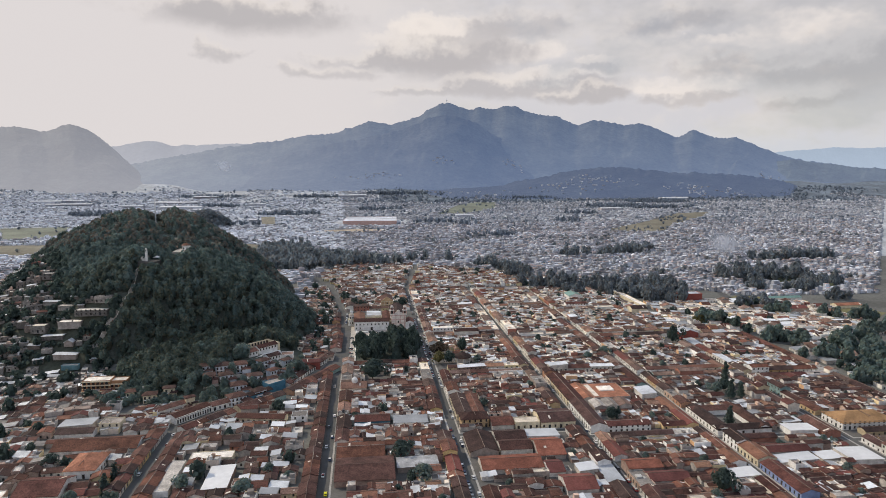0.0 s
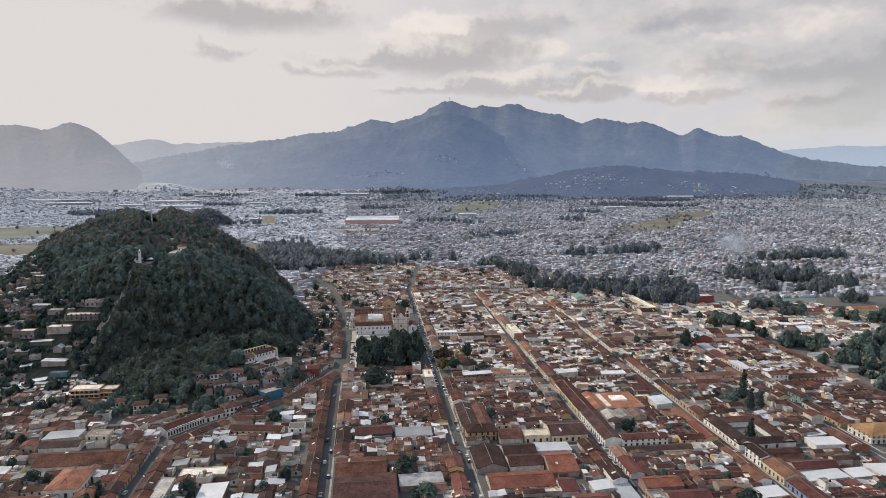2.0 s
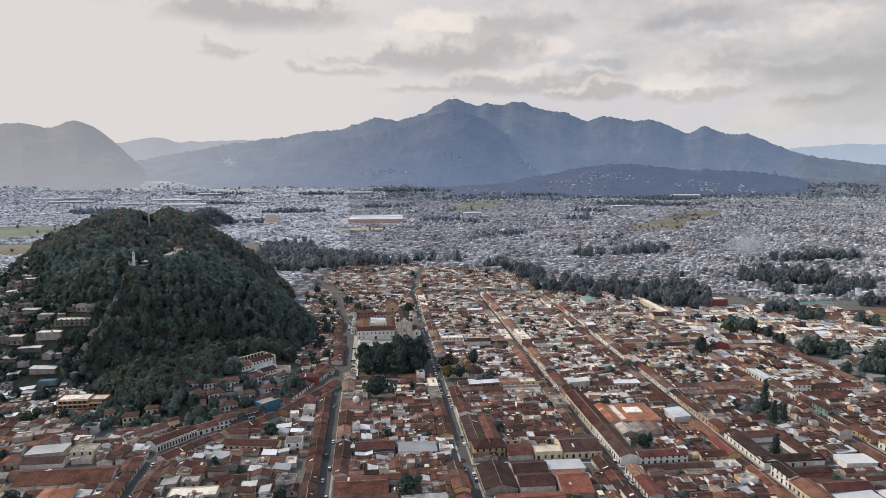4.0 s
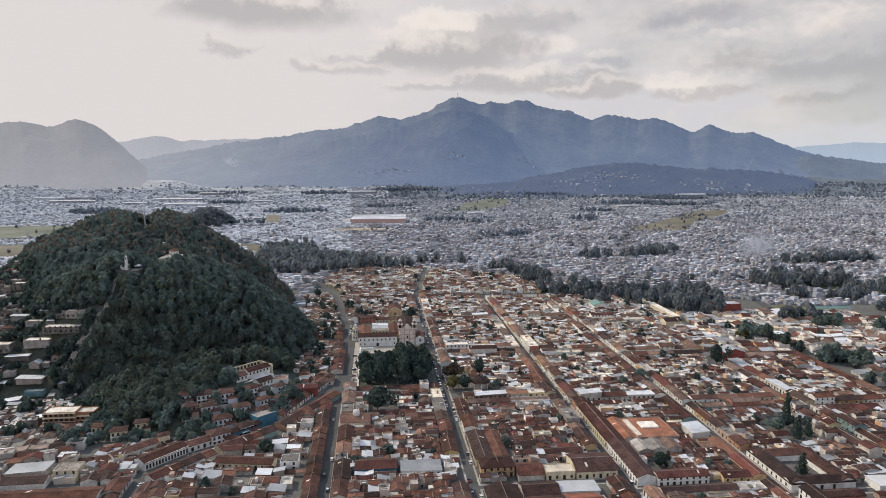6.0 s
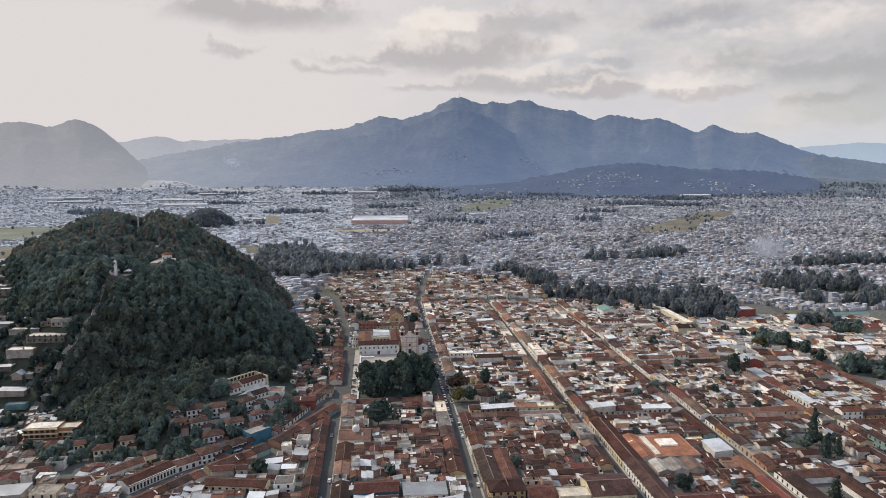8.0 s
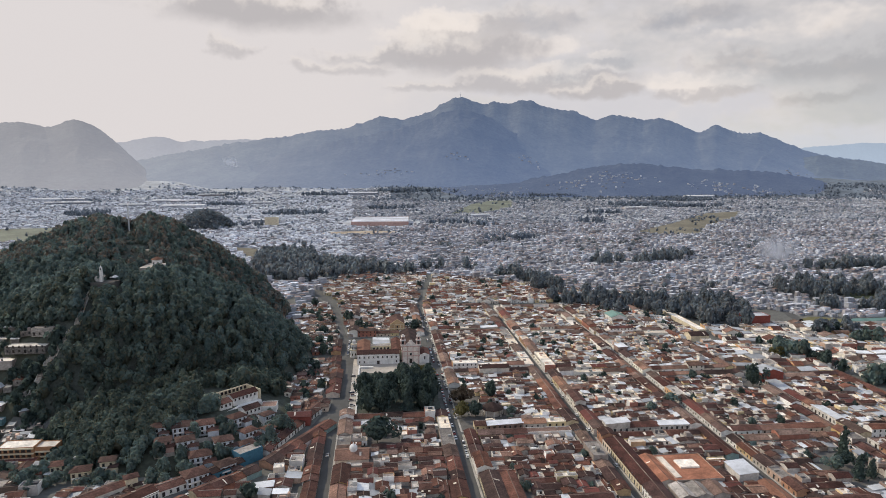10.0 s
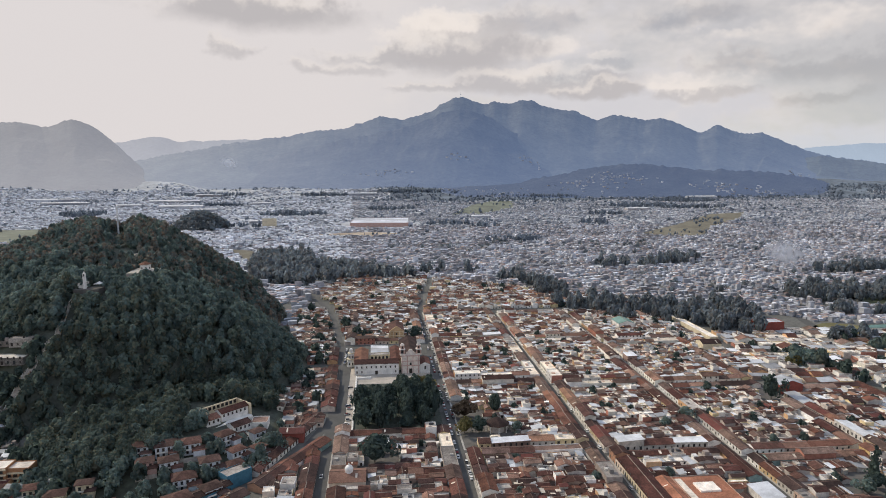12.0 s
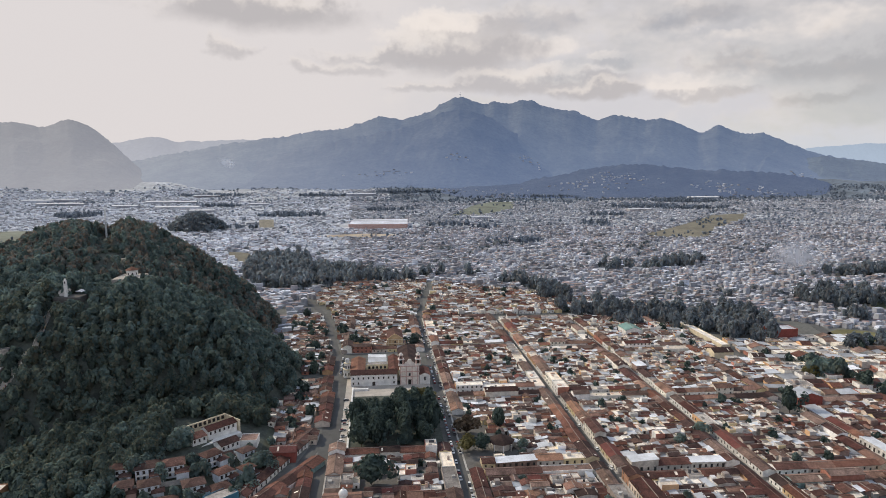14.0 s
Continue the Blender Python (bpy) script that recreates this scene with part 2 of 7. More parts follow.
M_LAVENDER = material("lavender_plaster", [(.24, .30, .50)], grain=(.9, .1), stain=(.3, .2), spread=.03, bump=.1)
M_PINK = material("rose_plaster", [(.52, .35, .31)], grain=(.9, .1), stain=(.3, .2), spread=.03, bump=.1)
M_BRICK = material("red_plaster", [(.26, .075, .06)], grain=(.9, .15), stain=(.3, .2), spread=.05, bump=.1)
M_DARK = material("dark_opening", [(.035, .03, .03), (.05, .04, .035), (.03, .035, .04)], rough=.35, bump=0)
M_GLASS = material("car_glass", [(.02, .022, .025)], rough=.1, bump=0)
M_ASPHALT = material("asphalt", [(.105, .104, .102)], grain=(1.5, .12), stain=(.07, .2), bump=.1, spread=0)
M_PAVE = material("pavement_stone", [(.135, .128, .12)], grain=(.9, .15), stain=(.1, .25), bump=.1, spread=0)
M_KERB = material("pavement_slabs", [(.40, .385, .36)], grain=(.9, .15), stain=(.1, .25), bump=.1, spread=0)
M_PLAZA = material("plaza_stone", [(.44, .40, .355)], grain=(.9, .12), stain=(.1, .2), bump=.1, spread=0)
M_SOIL = material("valley_ground", [(.135, .135, .125)], grain=(.25, .3), stain=(.012, .35), bump=.2, spread=0)
# far ground and woodland paled and blued: haze put into the colour
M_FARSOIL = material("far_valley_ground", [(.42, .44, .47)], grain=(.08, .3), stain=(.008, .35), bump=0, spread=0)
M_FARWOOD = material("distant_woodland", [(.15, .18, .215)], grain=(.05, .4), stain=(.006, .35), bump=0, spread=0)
M_SCRUB = material("scrub_ground", [(.066, .072, .054)], grain=(.25, .35), stain=(.03, .4), bump=.2, spread=0)
M_GRASS = material("grass", [(.085, .095, .055)], grain=(.4, .25), stain=(.03, .3), bump=.2, spread=0)
# distant grass lightened to carry haze in its colour
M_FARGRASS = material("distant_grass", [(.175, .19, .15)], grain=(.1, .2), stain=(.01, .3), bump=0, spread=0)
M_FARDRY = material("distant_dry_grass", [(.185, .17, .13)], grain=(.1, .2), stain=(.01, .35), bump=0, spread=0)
M_SAND = material("bare_sand", [(.42, .35, .27)], grain=(.1, .2), stain=(.02, .3), bump=0, spread=0)
M_DRYGRASS = material("dry_grass", [(.19, .175, .085)], grain=(.4, .2), stain=(.03, .25), bump=.2, spread=0)
M_FOREST = material("forest_floor", [(.085, .095, .08)], grain=(.5, .35), stain=(.05, .35), bump=.4, spread=0)
# hill foliage lightened and blued to put haze into the colour
M_LEAF = material("foliage", [(.164, .225, .213), (.158, .216, .209), (.172, .233, .206), (.188, .229, .192), (.148, .214, .211), (.193, .219, .189), (.160, .222, .215)], rough=.8, grain=(1.0, .2), stain=(.06, .45), bump=0, spread=.14)
M_LEAFLOW = material("deep_green_foliage", [(.137, .174, .146), (.121, .162, .144), (.158, .183, .142), (.111, .153, .142), (.169, .174, .132), (.128, .172, .153)], rough=.8, grain=(1.0, .2), stain=(.06, .45), bump=0, spread=.16)
M_LEAFHIGH = material("olive_foliage", [(.239, .228, .196), (.208, .238, .225), (.259, .221, .180), (.216, .244, .230), (.279, .213, .170), (.200, .231, .222)], rough=.8, grain=(1.0, .2), stain=(.05, .40), bump=0, spread=.16)
M_LEAFDARK = material("dark_foliage", [(.087, .121, .110), (.097, .130, .112), (.076, .110, .106)], rough=.8, grain=(1.0, .3), stain=(.1, .2), bump=0, spread=.25)
M_LEAFGOLD = material("yellowing_foliage", [(.19, .17, .08), (.155, .15, .075)], rough=.8, grain=(1.0, .3), stain=(.1, .2), bump=0, spread=.25)
M_LEAFBROWN = material("brown_foliage", [(.12, .092, .07), (.105, .085, .066)], rough=.8, grain=(1.0, .3), stain=(.1, .2), bump=0, spread=.25)
# distant leaves paled and blued: haze put into the base colour
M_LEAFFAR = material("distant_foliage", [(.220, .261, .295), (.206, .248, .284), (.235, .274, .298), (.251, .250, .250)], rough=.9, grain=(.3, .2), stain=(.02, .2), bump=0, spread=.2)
M_LEAFHAZE = material("distant_pine", [(.225, .266, .322), (.210, .250, .308), (.235, .274, .326)], rough=.9, grain=(.3, .2), stain=(.02, .2), bump=0, spread=.2)
M_BARK = material("bark", [(.09, .07, .055)], grain=(3, .3), spread=0)
M_TYRE = material("tyre", [(.02, .02, .02)], bump=0)
M_STEEL = material("painted_steel", [(.85, .85, .85)], rough=.5, bump=0, spread=0)
M_CAR = material("car_paint", [(.75, .75, .75), (.72, .73, .74), (.80, .80, .80), (.10, .10, .11), (.76, .77, .78), (.35, .36, .38), (.78, .78, .77), (.22, .05, .05), (.06, .08, .14), (.55, .55, .54)], rough=.25, bump=0, grain=(1, 0), stain=(.1, 0))
M_TAXI = material("yellow_car_paint", [(.65, .62, .03)], rough=.25, bump=0, grain=(1, 0), stain=(.1, 0), spread=0)


def let_through(m, share):
    """Leaves let part of the light through."""
    t = m.node_tree
    b, out = t.nodes["Principled BSDF"], t.nodes["Material Output"]
    tr, mx = t.nodes.new("ShaderNodeBsdfTranslucent"), t.nodes.new("ShaderNodeMixShader")
    t.links.new(b.inputs["Base Color"].links[0].from_socket, tr.inputs["Color"])
    mx.inputs[0].default_value = share
    t.links.new(b.outputs[0], mx.inputs[1])
    t.links.new(tr.outputs[0], mx.inputs[2])
    t.links.new(mx.outputs[0], out.inputs["Surface"])


for m in (M_LEAF, M_LEAFLOW, M_LEAFHIGH, M_LEAFDARK, M_LEAFGOLD, M_LEAFBROWN, M_LEAFFAR, M_LEAFHAZE):
    let_through(m, .55)
    m.node_tree.nodes["Principled BSDF"].inputs["Specular IOR Level"].default_value = .08


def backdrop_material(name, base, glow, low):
    """Distant forested mountain: diffuse slopes, with the haze put on as emission, stronger towards the valley."""
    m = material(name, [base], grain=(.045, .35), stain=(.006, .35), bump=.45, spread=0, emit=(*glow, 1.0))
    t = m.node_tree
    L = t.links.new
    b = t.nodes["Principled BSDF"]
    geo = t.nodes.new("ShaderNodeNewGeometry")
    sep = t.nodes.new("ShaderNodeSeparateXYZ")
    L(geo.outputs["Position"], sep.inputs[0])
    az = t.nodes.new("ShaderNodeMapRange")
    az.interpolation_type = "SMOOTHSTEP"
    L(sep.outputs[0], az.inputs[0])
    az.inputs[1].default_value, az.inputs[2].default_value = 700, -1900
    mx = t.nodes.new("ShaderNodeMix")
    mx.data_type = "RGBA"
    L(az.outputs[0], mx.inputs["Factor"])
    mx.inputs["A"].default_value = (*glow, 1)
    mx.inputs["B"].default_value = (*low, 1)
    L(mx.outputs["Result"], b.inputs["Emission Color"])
    deep = t.nodes.new("ShaderNodeMapRange")     # haze emission raised low over the valley floor
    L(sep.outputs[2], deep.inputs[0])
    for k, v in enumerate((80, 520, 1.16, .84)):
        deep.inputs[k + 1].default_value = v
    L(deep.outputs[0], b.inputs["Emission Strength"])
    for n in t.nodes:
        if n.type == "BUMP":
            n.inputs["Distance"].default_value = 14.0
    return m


# second and third colours: painted haze of each range, as emission
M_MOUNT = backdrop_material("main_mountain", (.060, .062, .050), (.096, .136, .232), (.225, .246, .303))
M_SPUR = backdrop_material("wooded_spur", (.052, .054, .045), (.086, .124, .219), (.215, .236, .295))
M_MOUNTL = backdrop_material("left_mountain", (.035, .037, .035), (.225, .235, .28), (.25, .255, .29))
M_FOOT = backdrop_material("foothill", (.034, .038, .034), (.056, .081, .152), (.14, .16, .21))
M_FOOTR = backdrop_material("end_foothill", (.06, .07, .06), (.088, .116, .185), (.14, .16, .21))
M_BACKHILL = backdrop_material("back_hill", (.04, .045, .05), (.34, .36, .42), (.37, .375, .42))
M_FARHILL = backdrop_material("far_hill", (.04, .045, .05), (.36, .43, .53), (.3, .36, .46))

# ---- mesh helpers ----


def mesh_from(name, verts, faces, mats=(), idx=None):
    me = bpy.data.meshes.new(name)
    me.from_pydata([tuple(v) for v in verts], [], faces)
    for m in mats:
        me.materials.append(m)
    if idx is not None:
        me.polygons.foreach_set("material_index", idx)
    me.update()
    return me


class Shape:
    """Collects faces, then becomes one mesh."""

    def __init__(self):
        self.v, self.f, self.n = [], [], 0

    def add(self, verts, faces):
        verts = np.asarray(verts, float).reshape(-1, 3)
        self.v.append(verts)
        self.f += [tuple(i + self.n for i in f) for f in faces]
        self.n += len(verts)
        return self

    def box(self, x0, x1, y0, y1, z0, z1):
        return self.add([(x0, y0, z0), (x1, y0, z0), (x1, y1, z0), (x0, y1, z0), (x0, y0, z1), (x1, y0, z1), (x1, y1, z1), (x0, y1, z1)],
                        [(0, 3, 2, 1), (4, 5, 6, 7), (0, 1, 5, 4), (1, 2, 6, 5), (2, 3, 7, 6), (3, 0, 4, 7)])

    def prism(self, profile, y0, y1):
        """A closed outline in x, z, counter-clockwise, drawn out along y."""
        n = len(profile)
        v = [(x, y0, z) for x, z in profile] + [(x, y1, z) for x, z in profile]
        f = [(i, (i + 1) % n, (i + 1) % n + n, i + n) for i in range(n)]
        return self.add(v, f + [tuple(range(n))[::-1], tuple(range(n, 2 * n))])

    def cylinder(self, x, y, z0, z1, r0, r1=None, n=10):
        r1 = r0 if r1 is None else r1
        a = [2 * math.pi * i / n for i in range(n)]
        v = [(x + r0 * math.cos(k), y + r0 * math.sin(k), z0) for k in a] + [(x + r1 * math.cos(k), y + r1 * math.sin(k), z1) for k in a]
        f = [(i, (i + 1) % n, (i + 1) % n + n, i + n) for i in range(n)]
        return self.add(v, f + [tuple(range(n))[::-1], tuple(range(n, 2 * n))])

    def dome(self, x, y, z, r, h, n=12, m=4):
        v, f = [], []
        for j in range(m):
            b = math.pi / 2 * j / m
            v += [(x + r * math.cos(b) * math.cos(2 * math.pi * i / n), y + r * math.cos(b) * math.sin(2 * math.pi * i / n), z + h * math.sin(b)) for i in range(n)]
        v.append((x, y, z + h))
        for j in range(m - 1):
            f += [(j * n + i, j * n + (i + 1) % n, (j + 1) * n + (i + 1) % n, (j + 1) * n + i) for i in range(n)]
        f += [((m - 1) * n + i, (m - 1) * n + (i + 1) % n, m * n) for i in range(n)]
        return self.add(v, f)

    def moved(self, m):
        """The same faces under the 4 x 4 matrix m."""
        a = np.array(m)
        s = Shape()
        p = np.concatenate(self.v) @ a[:3, :3].T + a[:3, 3]
        s.v, s.f, s.n = [p], list(self.f), self.n
        return s

    def join(self, other):
        return self.add(np.concatenate(other.v), other.f)

    def mesh(self, name, mat):
        return mesh_from(name, np.concatenate(self.v), self.f, [mat])


def part(name, shape, mat, parent, label=""):
    me = shape if isinstance(shape, bpy.types.Mesh) else shape.mesh(name, mat)
    ob = new(name, me)
    ob.parent = parent
    if label:
        ob["label"] = label
    return ob


def structure(name, shape, mat, label):
    ob = new(name, shape.mesh(name, mat))
    return tagged(ob, label, "", "", "structure")


def thing(name, label, category, group="", at=None):
    ob = new(name)
    if at is not None:
        ob.matrix_basis = at
    return tagged(ob, label, category, group)


# ---- plan ----
ST_L, ST_A, ST_B, ST_C, ST_D, ST_E, ST_F = -23.5, 56.0, 140.0, 219.0, 304.0, 385.0, 465.0
HALF_L = 3.8                                     # the same for the narrow street under the hill
HALF = 3.8                                       # half the way from house front to house front
SLIM = 3.1                                       # the same for the quieter streets
CROSS = [278.0, 404.0, 529.0, 652.0, 775.0, 895.0]     # the cross streets where they leave street A


def smooth(a, b, v):
    v = np.clip((np.asarray(v, float) - a) / (b - a), 0, 1)
    return v * v * (3 - 2 * v)


def bump(x, y, cx, cy, east, west, near, far, height, power):
    a = np.where(x > cx, (x - cx) / east, (x - cx) / west)
    b = np.where(y > cy, (y - cy) / far, (y - cy) / near)
    return height * np.clip(1 - np.clip(np.sqrt(a * a + b * b), 0, 1) ** power, 0, None)


def shoulder_r(x, y):
    return np.sqrt(((x + 125) / 80) ** 2 + ((y - 575) / 95) ** 2)


def hill_z(x, y):
    """The wooded hill and its lower shoulder towards the town."""
    x, y = np.asarray(x, float), np.asarray(y, float)
    top = bump(x, y, -262, 865, 168, 192, 314, 110, 105.5, 1.78)
    front = bump(x, y, -211, 684, 161, 124, 122, 137, 79.5, 2.06)
    dip = 9 * np.exp(-((x + 263 - .35 * (872 - y)) / 15) ** 2) * smooth(785, 840, y) * (1 - smooth(882, 908, y))
    return np.maximum(np.maximum(top - dip, front), 17 * np.clip(1 - shoulder_r(x, y) ** 2, 0, 1))


def skirt_x(y):
    """West of this line the slope is built over."""
    return np.interp(y, (480, 523, 556, 575, 592, 606, 616, 628, 646, 690, 746, 830), (-150, -180, -212, -226, -218, -219, -232, -258, -279, -298, -326, -385))


def on_hill(x, y, k=1.0):
    return hill_z(x, y) > .5


def wooded(x, y):
    return x > skirt_x(y) and (on_hill(x, y) and shoulder_r(x, y) > 1 or (shoulder_r(x, y) < 1.0 and x < -62 and y > max(490 - .35 * (x + 134), 520 + .6 * (x + 110))))


def valley_rise(x, y):
    """The valley floor climbs gently towards the mountains."""
    x, y = np.asarray(x, float), np.asarray(y, float)
    return (42 + 7 * np.sin(x / 310 + 1) + 5 * np.sin(x / 97)) * smooth(2850, 3700, y) + np.clip(y - 3500, 0, 200) * .08


def ground_z(x, y):
    return float(hill_z(x, y))


def cross_y(j, x):
    return CROSS[j] - .15 * (x - 62)


# the ground: one sheet, fine near the hill, coarse far off
def build_ground():
    xs = np.unique(np.concatenate([np.arange(-4900, 4901, 350), np.arange(-3000, 3500, 70), np.arange(-640, 660, 14)]))
    ys = np.unique(np.concatenate([np.arange(-900, 4990, 350), np.arange(230, 1130, 14), np.arange(2840, 3760, 60), [4950]]))
    X, Y = np.meshgrid(xs, ys)
    Z = hill_z(X, Y) + valley_rise(X, Y)
    nx = len(xs)
    f = [(j * nx + i, j * nx + i + 1, (j + 1) * nx + i + 1, (j + 1) * nx + i) for j in range(len(ys) - 1) for i in range(nx - 1)]
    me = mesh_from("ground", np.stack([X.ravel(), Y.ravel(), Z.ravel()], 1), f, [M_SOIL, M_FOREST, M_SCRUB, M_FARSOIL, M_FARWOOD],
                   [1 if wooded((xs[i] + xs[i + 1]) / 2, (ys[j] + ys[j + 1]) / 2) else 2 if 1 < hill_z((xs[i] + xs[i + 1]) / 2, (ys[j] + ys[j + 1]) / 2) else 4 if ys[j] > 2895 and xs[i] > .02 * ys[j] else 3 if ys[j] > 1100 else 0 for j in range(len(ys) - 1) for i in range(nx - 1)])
    me.polygons.foreach_set("use_smooth", [bool(1 < Z[j, i] and 1 < Z[j + 1, i + 1]) for j in range(len(ys) - 1) for i in range(nx - 1)])
    tagged(new("ground", me), "brown earth of the valley floor rising into a wooded hill", "", "", "structure")


build_ground()


# ---- mountains ----
SLOPES = {}                                      # the slopes of each range, for the hamlets on them


def ridge(name, mat, label, foot, crest, tops, rough, n=260, rows=40, seed=1, spur=420.0, relief=.26):
    """A mountain range that climbs from y = foot to y = crest, with spurs and gullies running down it. tops: place along x and height of the crest."""
    left, right = tops[0][0], tops[-1][0]
    xs = np.linspace(left, right, n)
    h = np.interp(xs, [p[0] for p in tops], [p[1] for p in tops])
    h = np.convolve(np.pad(h, 2, "edge"), np.array([1, 2, 3, 2, 1.0]) / 9, "valid")
    v = []
    for j in range(rows):
        s = j / (rows - 1)
        wide = .35 + .65 * s
        for i in range(n):
            drift = .7 * noise.noise(Vector((xs[i] / 900, s * 2.2, seed * 4.4)))
            a = 1 - 2 * abs(noise.noise(Vector((xs[i] / spur + drift, s * .9, seed * 7.3))))
            b = 1 - 2 * abs(noise.noise(Vector((xs[i] / (spur * .36) + 1.6 * drift, s * 2.1, seed * 3.9))))
            c = noise.fractal(Vector((xs[i] / 90, s * 9, seed)), .9, 2.1, 4)
            gul = a * .62 + b * .30 + c * .16 - .35
            top = h[i] + rough * s ** 6 * (noise.fractal(Vector((xs[i] / 70, seed * 3.1, 0)), .8, 2.2, 4) + .8 * noise.noise(Vector((xs[i] / 15, seed * 5.7, 2))))
            hump = math.sin(math.pi * min(1.0, s * 1.0)) ** .8
            rise = s ** 1.12 + relief * gul * hump * wide
            v.append((xs[i] * (foot + (crest - foot) * s) / crest, foot + (crest - foot) * s + .11 * (crest - foot) * gul * hump, max(-20.0, min(top * rise, top - 3)) if j < rows - 1 else top))
    f = [(j * n + i, j * n + i + 1, (j + 1) * n + i + 1, (j + 1) * n + i) for j in range(rows - 1) for i in range(n - 1)]
    me = mesh_from(name, v, f, [mat])
    me.polygons.foreach_set("use_smooth", [True] * len(f))
    SLOPES[label] = np.array(v).reshape(rows, n, 3)
    return tagged(new(name, me), label, "", "", "structure")


MAIN, SPUR, FOOT = "long forested blue-grey mountain closing the valley", "broad wooded spur in front of the mountain", "dark wooded foothill in front of the mountain"
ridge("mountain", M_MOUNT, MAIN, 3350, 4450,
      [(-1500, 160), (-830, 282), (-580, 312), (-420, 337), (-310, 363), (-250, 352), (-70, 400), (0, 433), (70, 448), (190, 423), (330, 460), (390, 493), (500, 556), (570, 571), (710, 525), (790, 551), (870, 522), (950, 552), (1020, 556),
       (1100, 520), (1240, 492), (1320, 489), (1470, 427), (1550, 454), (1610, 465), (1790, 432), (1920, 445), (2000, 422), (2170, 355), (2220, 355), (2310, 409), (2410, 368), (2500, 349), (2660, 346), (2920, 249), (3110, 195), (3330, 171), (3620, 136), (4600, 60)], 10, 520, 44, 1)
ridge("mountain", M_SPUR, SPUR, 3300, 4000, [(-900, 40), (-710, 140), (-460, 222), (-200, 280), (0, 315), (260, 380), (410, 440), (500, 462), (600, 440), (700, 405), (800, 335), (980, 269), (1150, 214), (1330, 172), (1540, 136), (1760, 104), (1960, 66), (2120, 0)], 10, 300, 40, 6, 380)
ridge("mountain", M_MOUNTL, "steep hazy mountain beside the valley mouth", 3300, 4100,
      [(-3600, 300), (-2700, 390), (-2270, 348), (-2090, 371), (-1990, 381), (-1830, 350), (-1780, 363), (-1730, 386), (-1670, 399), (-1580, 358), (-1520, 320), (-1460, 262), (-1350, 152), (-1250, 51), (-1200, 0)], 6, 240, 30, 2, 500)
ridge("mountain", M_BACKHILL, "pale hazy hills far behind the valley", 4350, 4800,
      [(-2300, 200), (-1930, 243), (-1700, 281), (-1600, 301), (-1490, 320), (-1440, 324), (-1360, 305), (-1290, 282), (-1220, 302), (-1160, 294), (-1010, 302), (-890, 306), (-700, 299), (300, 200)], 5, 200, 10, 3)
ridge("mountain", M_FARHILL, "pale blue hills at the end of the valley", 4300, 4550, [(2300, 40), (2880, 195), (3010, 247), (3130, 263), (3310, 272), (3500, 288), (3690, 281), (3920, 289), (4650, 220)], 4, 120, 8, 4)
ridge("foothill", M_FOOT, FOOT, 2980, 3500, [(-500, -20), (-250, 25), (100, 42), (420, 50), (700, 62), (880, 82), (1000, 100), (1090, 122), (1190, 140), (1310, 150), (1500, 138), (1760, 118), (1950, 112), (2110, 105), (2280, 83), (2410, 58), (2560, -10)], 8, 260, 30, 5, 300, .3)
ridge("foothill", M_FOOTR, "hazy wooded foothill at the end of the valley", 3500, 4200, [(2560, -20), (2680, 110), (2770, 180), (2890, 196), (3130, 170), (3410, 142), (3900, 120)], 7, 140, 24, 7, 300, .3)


# ---- hamlets on the slopes ----
def hamlets():
    g = np.random.default_rng(17)
    V, F = [], []
    for label, east, up, wide, tall, n in ((FOOT, 1130, .55, 90, .25, 42), (FOOT, 980, .40, 120, .25, 40), (FOOT, 1640, .35, 130, .22, 44), (FOOT, 1850, .25, 90, .15, 24), (FOOT, 250, .45, 160, .4, 60), (FOOT, 560, .3, 120, .3, 36), (FOOT, 1300, .6, 100, .2, 20),
                                           (SPUR, 70, .34, 150, .06, 26), (SPUR, 420, .40, 60, .04, 10), (SPUR, 860, .55, 60, .1, 14), (MAIN, 2480, .30, 120, .12, 26)):
        P = SLOPES[label]
        rows, cols = P.shape[:2]
        for _ in range(n):
            j = int(np.clip((up + g.normal(0, tall / 2)) * rows, 1, rows - 2))
            i = int(np.clip(np.searchsorted(P[j, :, 0], east + g.normal(0, wide / 2)), 1, cols - 2))
            x, y, z = P[j, i] + np.array([g.uniform(-6, 6), 0, 0])
            a, b, h = g.uniform(2.5, 7), g.uniform(3, 5), g.uniform(2.5, 5)
            o = len(V)
            V += [(x + p * a, y + q * b, z + r) for r in (-6, h) for p, q in ((-1, -1), (1, -1), (1, 1), (-1, 1))]
            F += [tuple(o + k for k in f) for f in ((0, 1, 5, 4), (1, 2, 6, 5), (2, 3, 7, 6), (3, 0, 4, 7), (4, 5, 6, 7))]
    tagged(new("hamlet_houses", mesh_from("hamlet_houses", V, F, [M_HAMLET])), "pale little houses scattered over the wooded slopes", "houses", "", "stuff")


# hamlet walls greyed and blued to put haze into their colour
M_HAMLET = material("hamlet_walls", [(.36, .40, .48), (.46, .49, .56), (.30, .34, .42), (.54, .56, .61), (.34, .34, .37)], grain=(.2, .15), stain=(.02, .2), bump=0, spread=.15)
hamlets()


# ---- houses ----
rnd = random.Random(7)


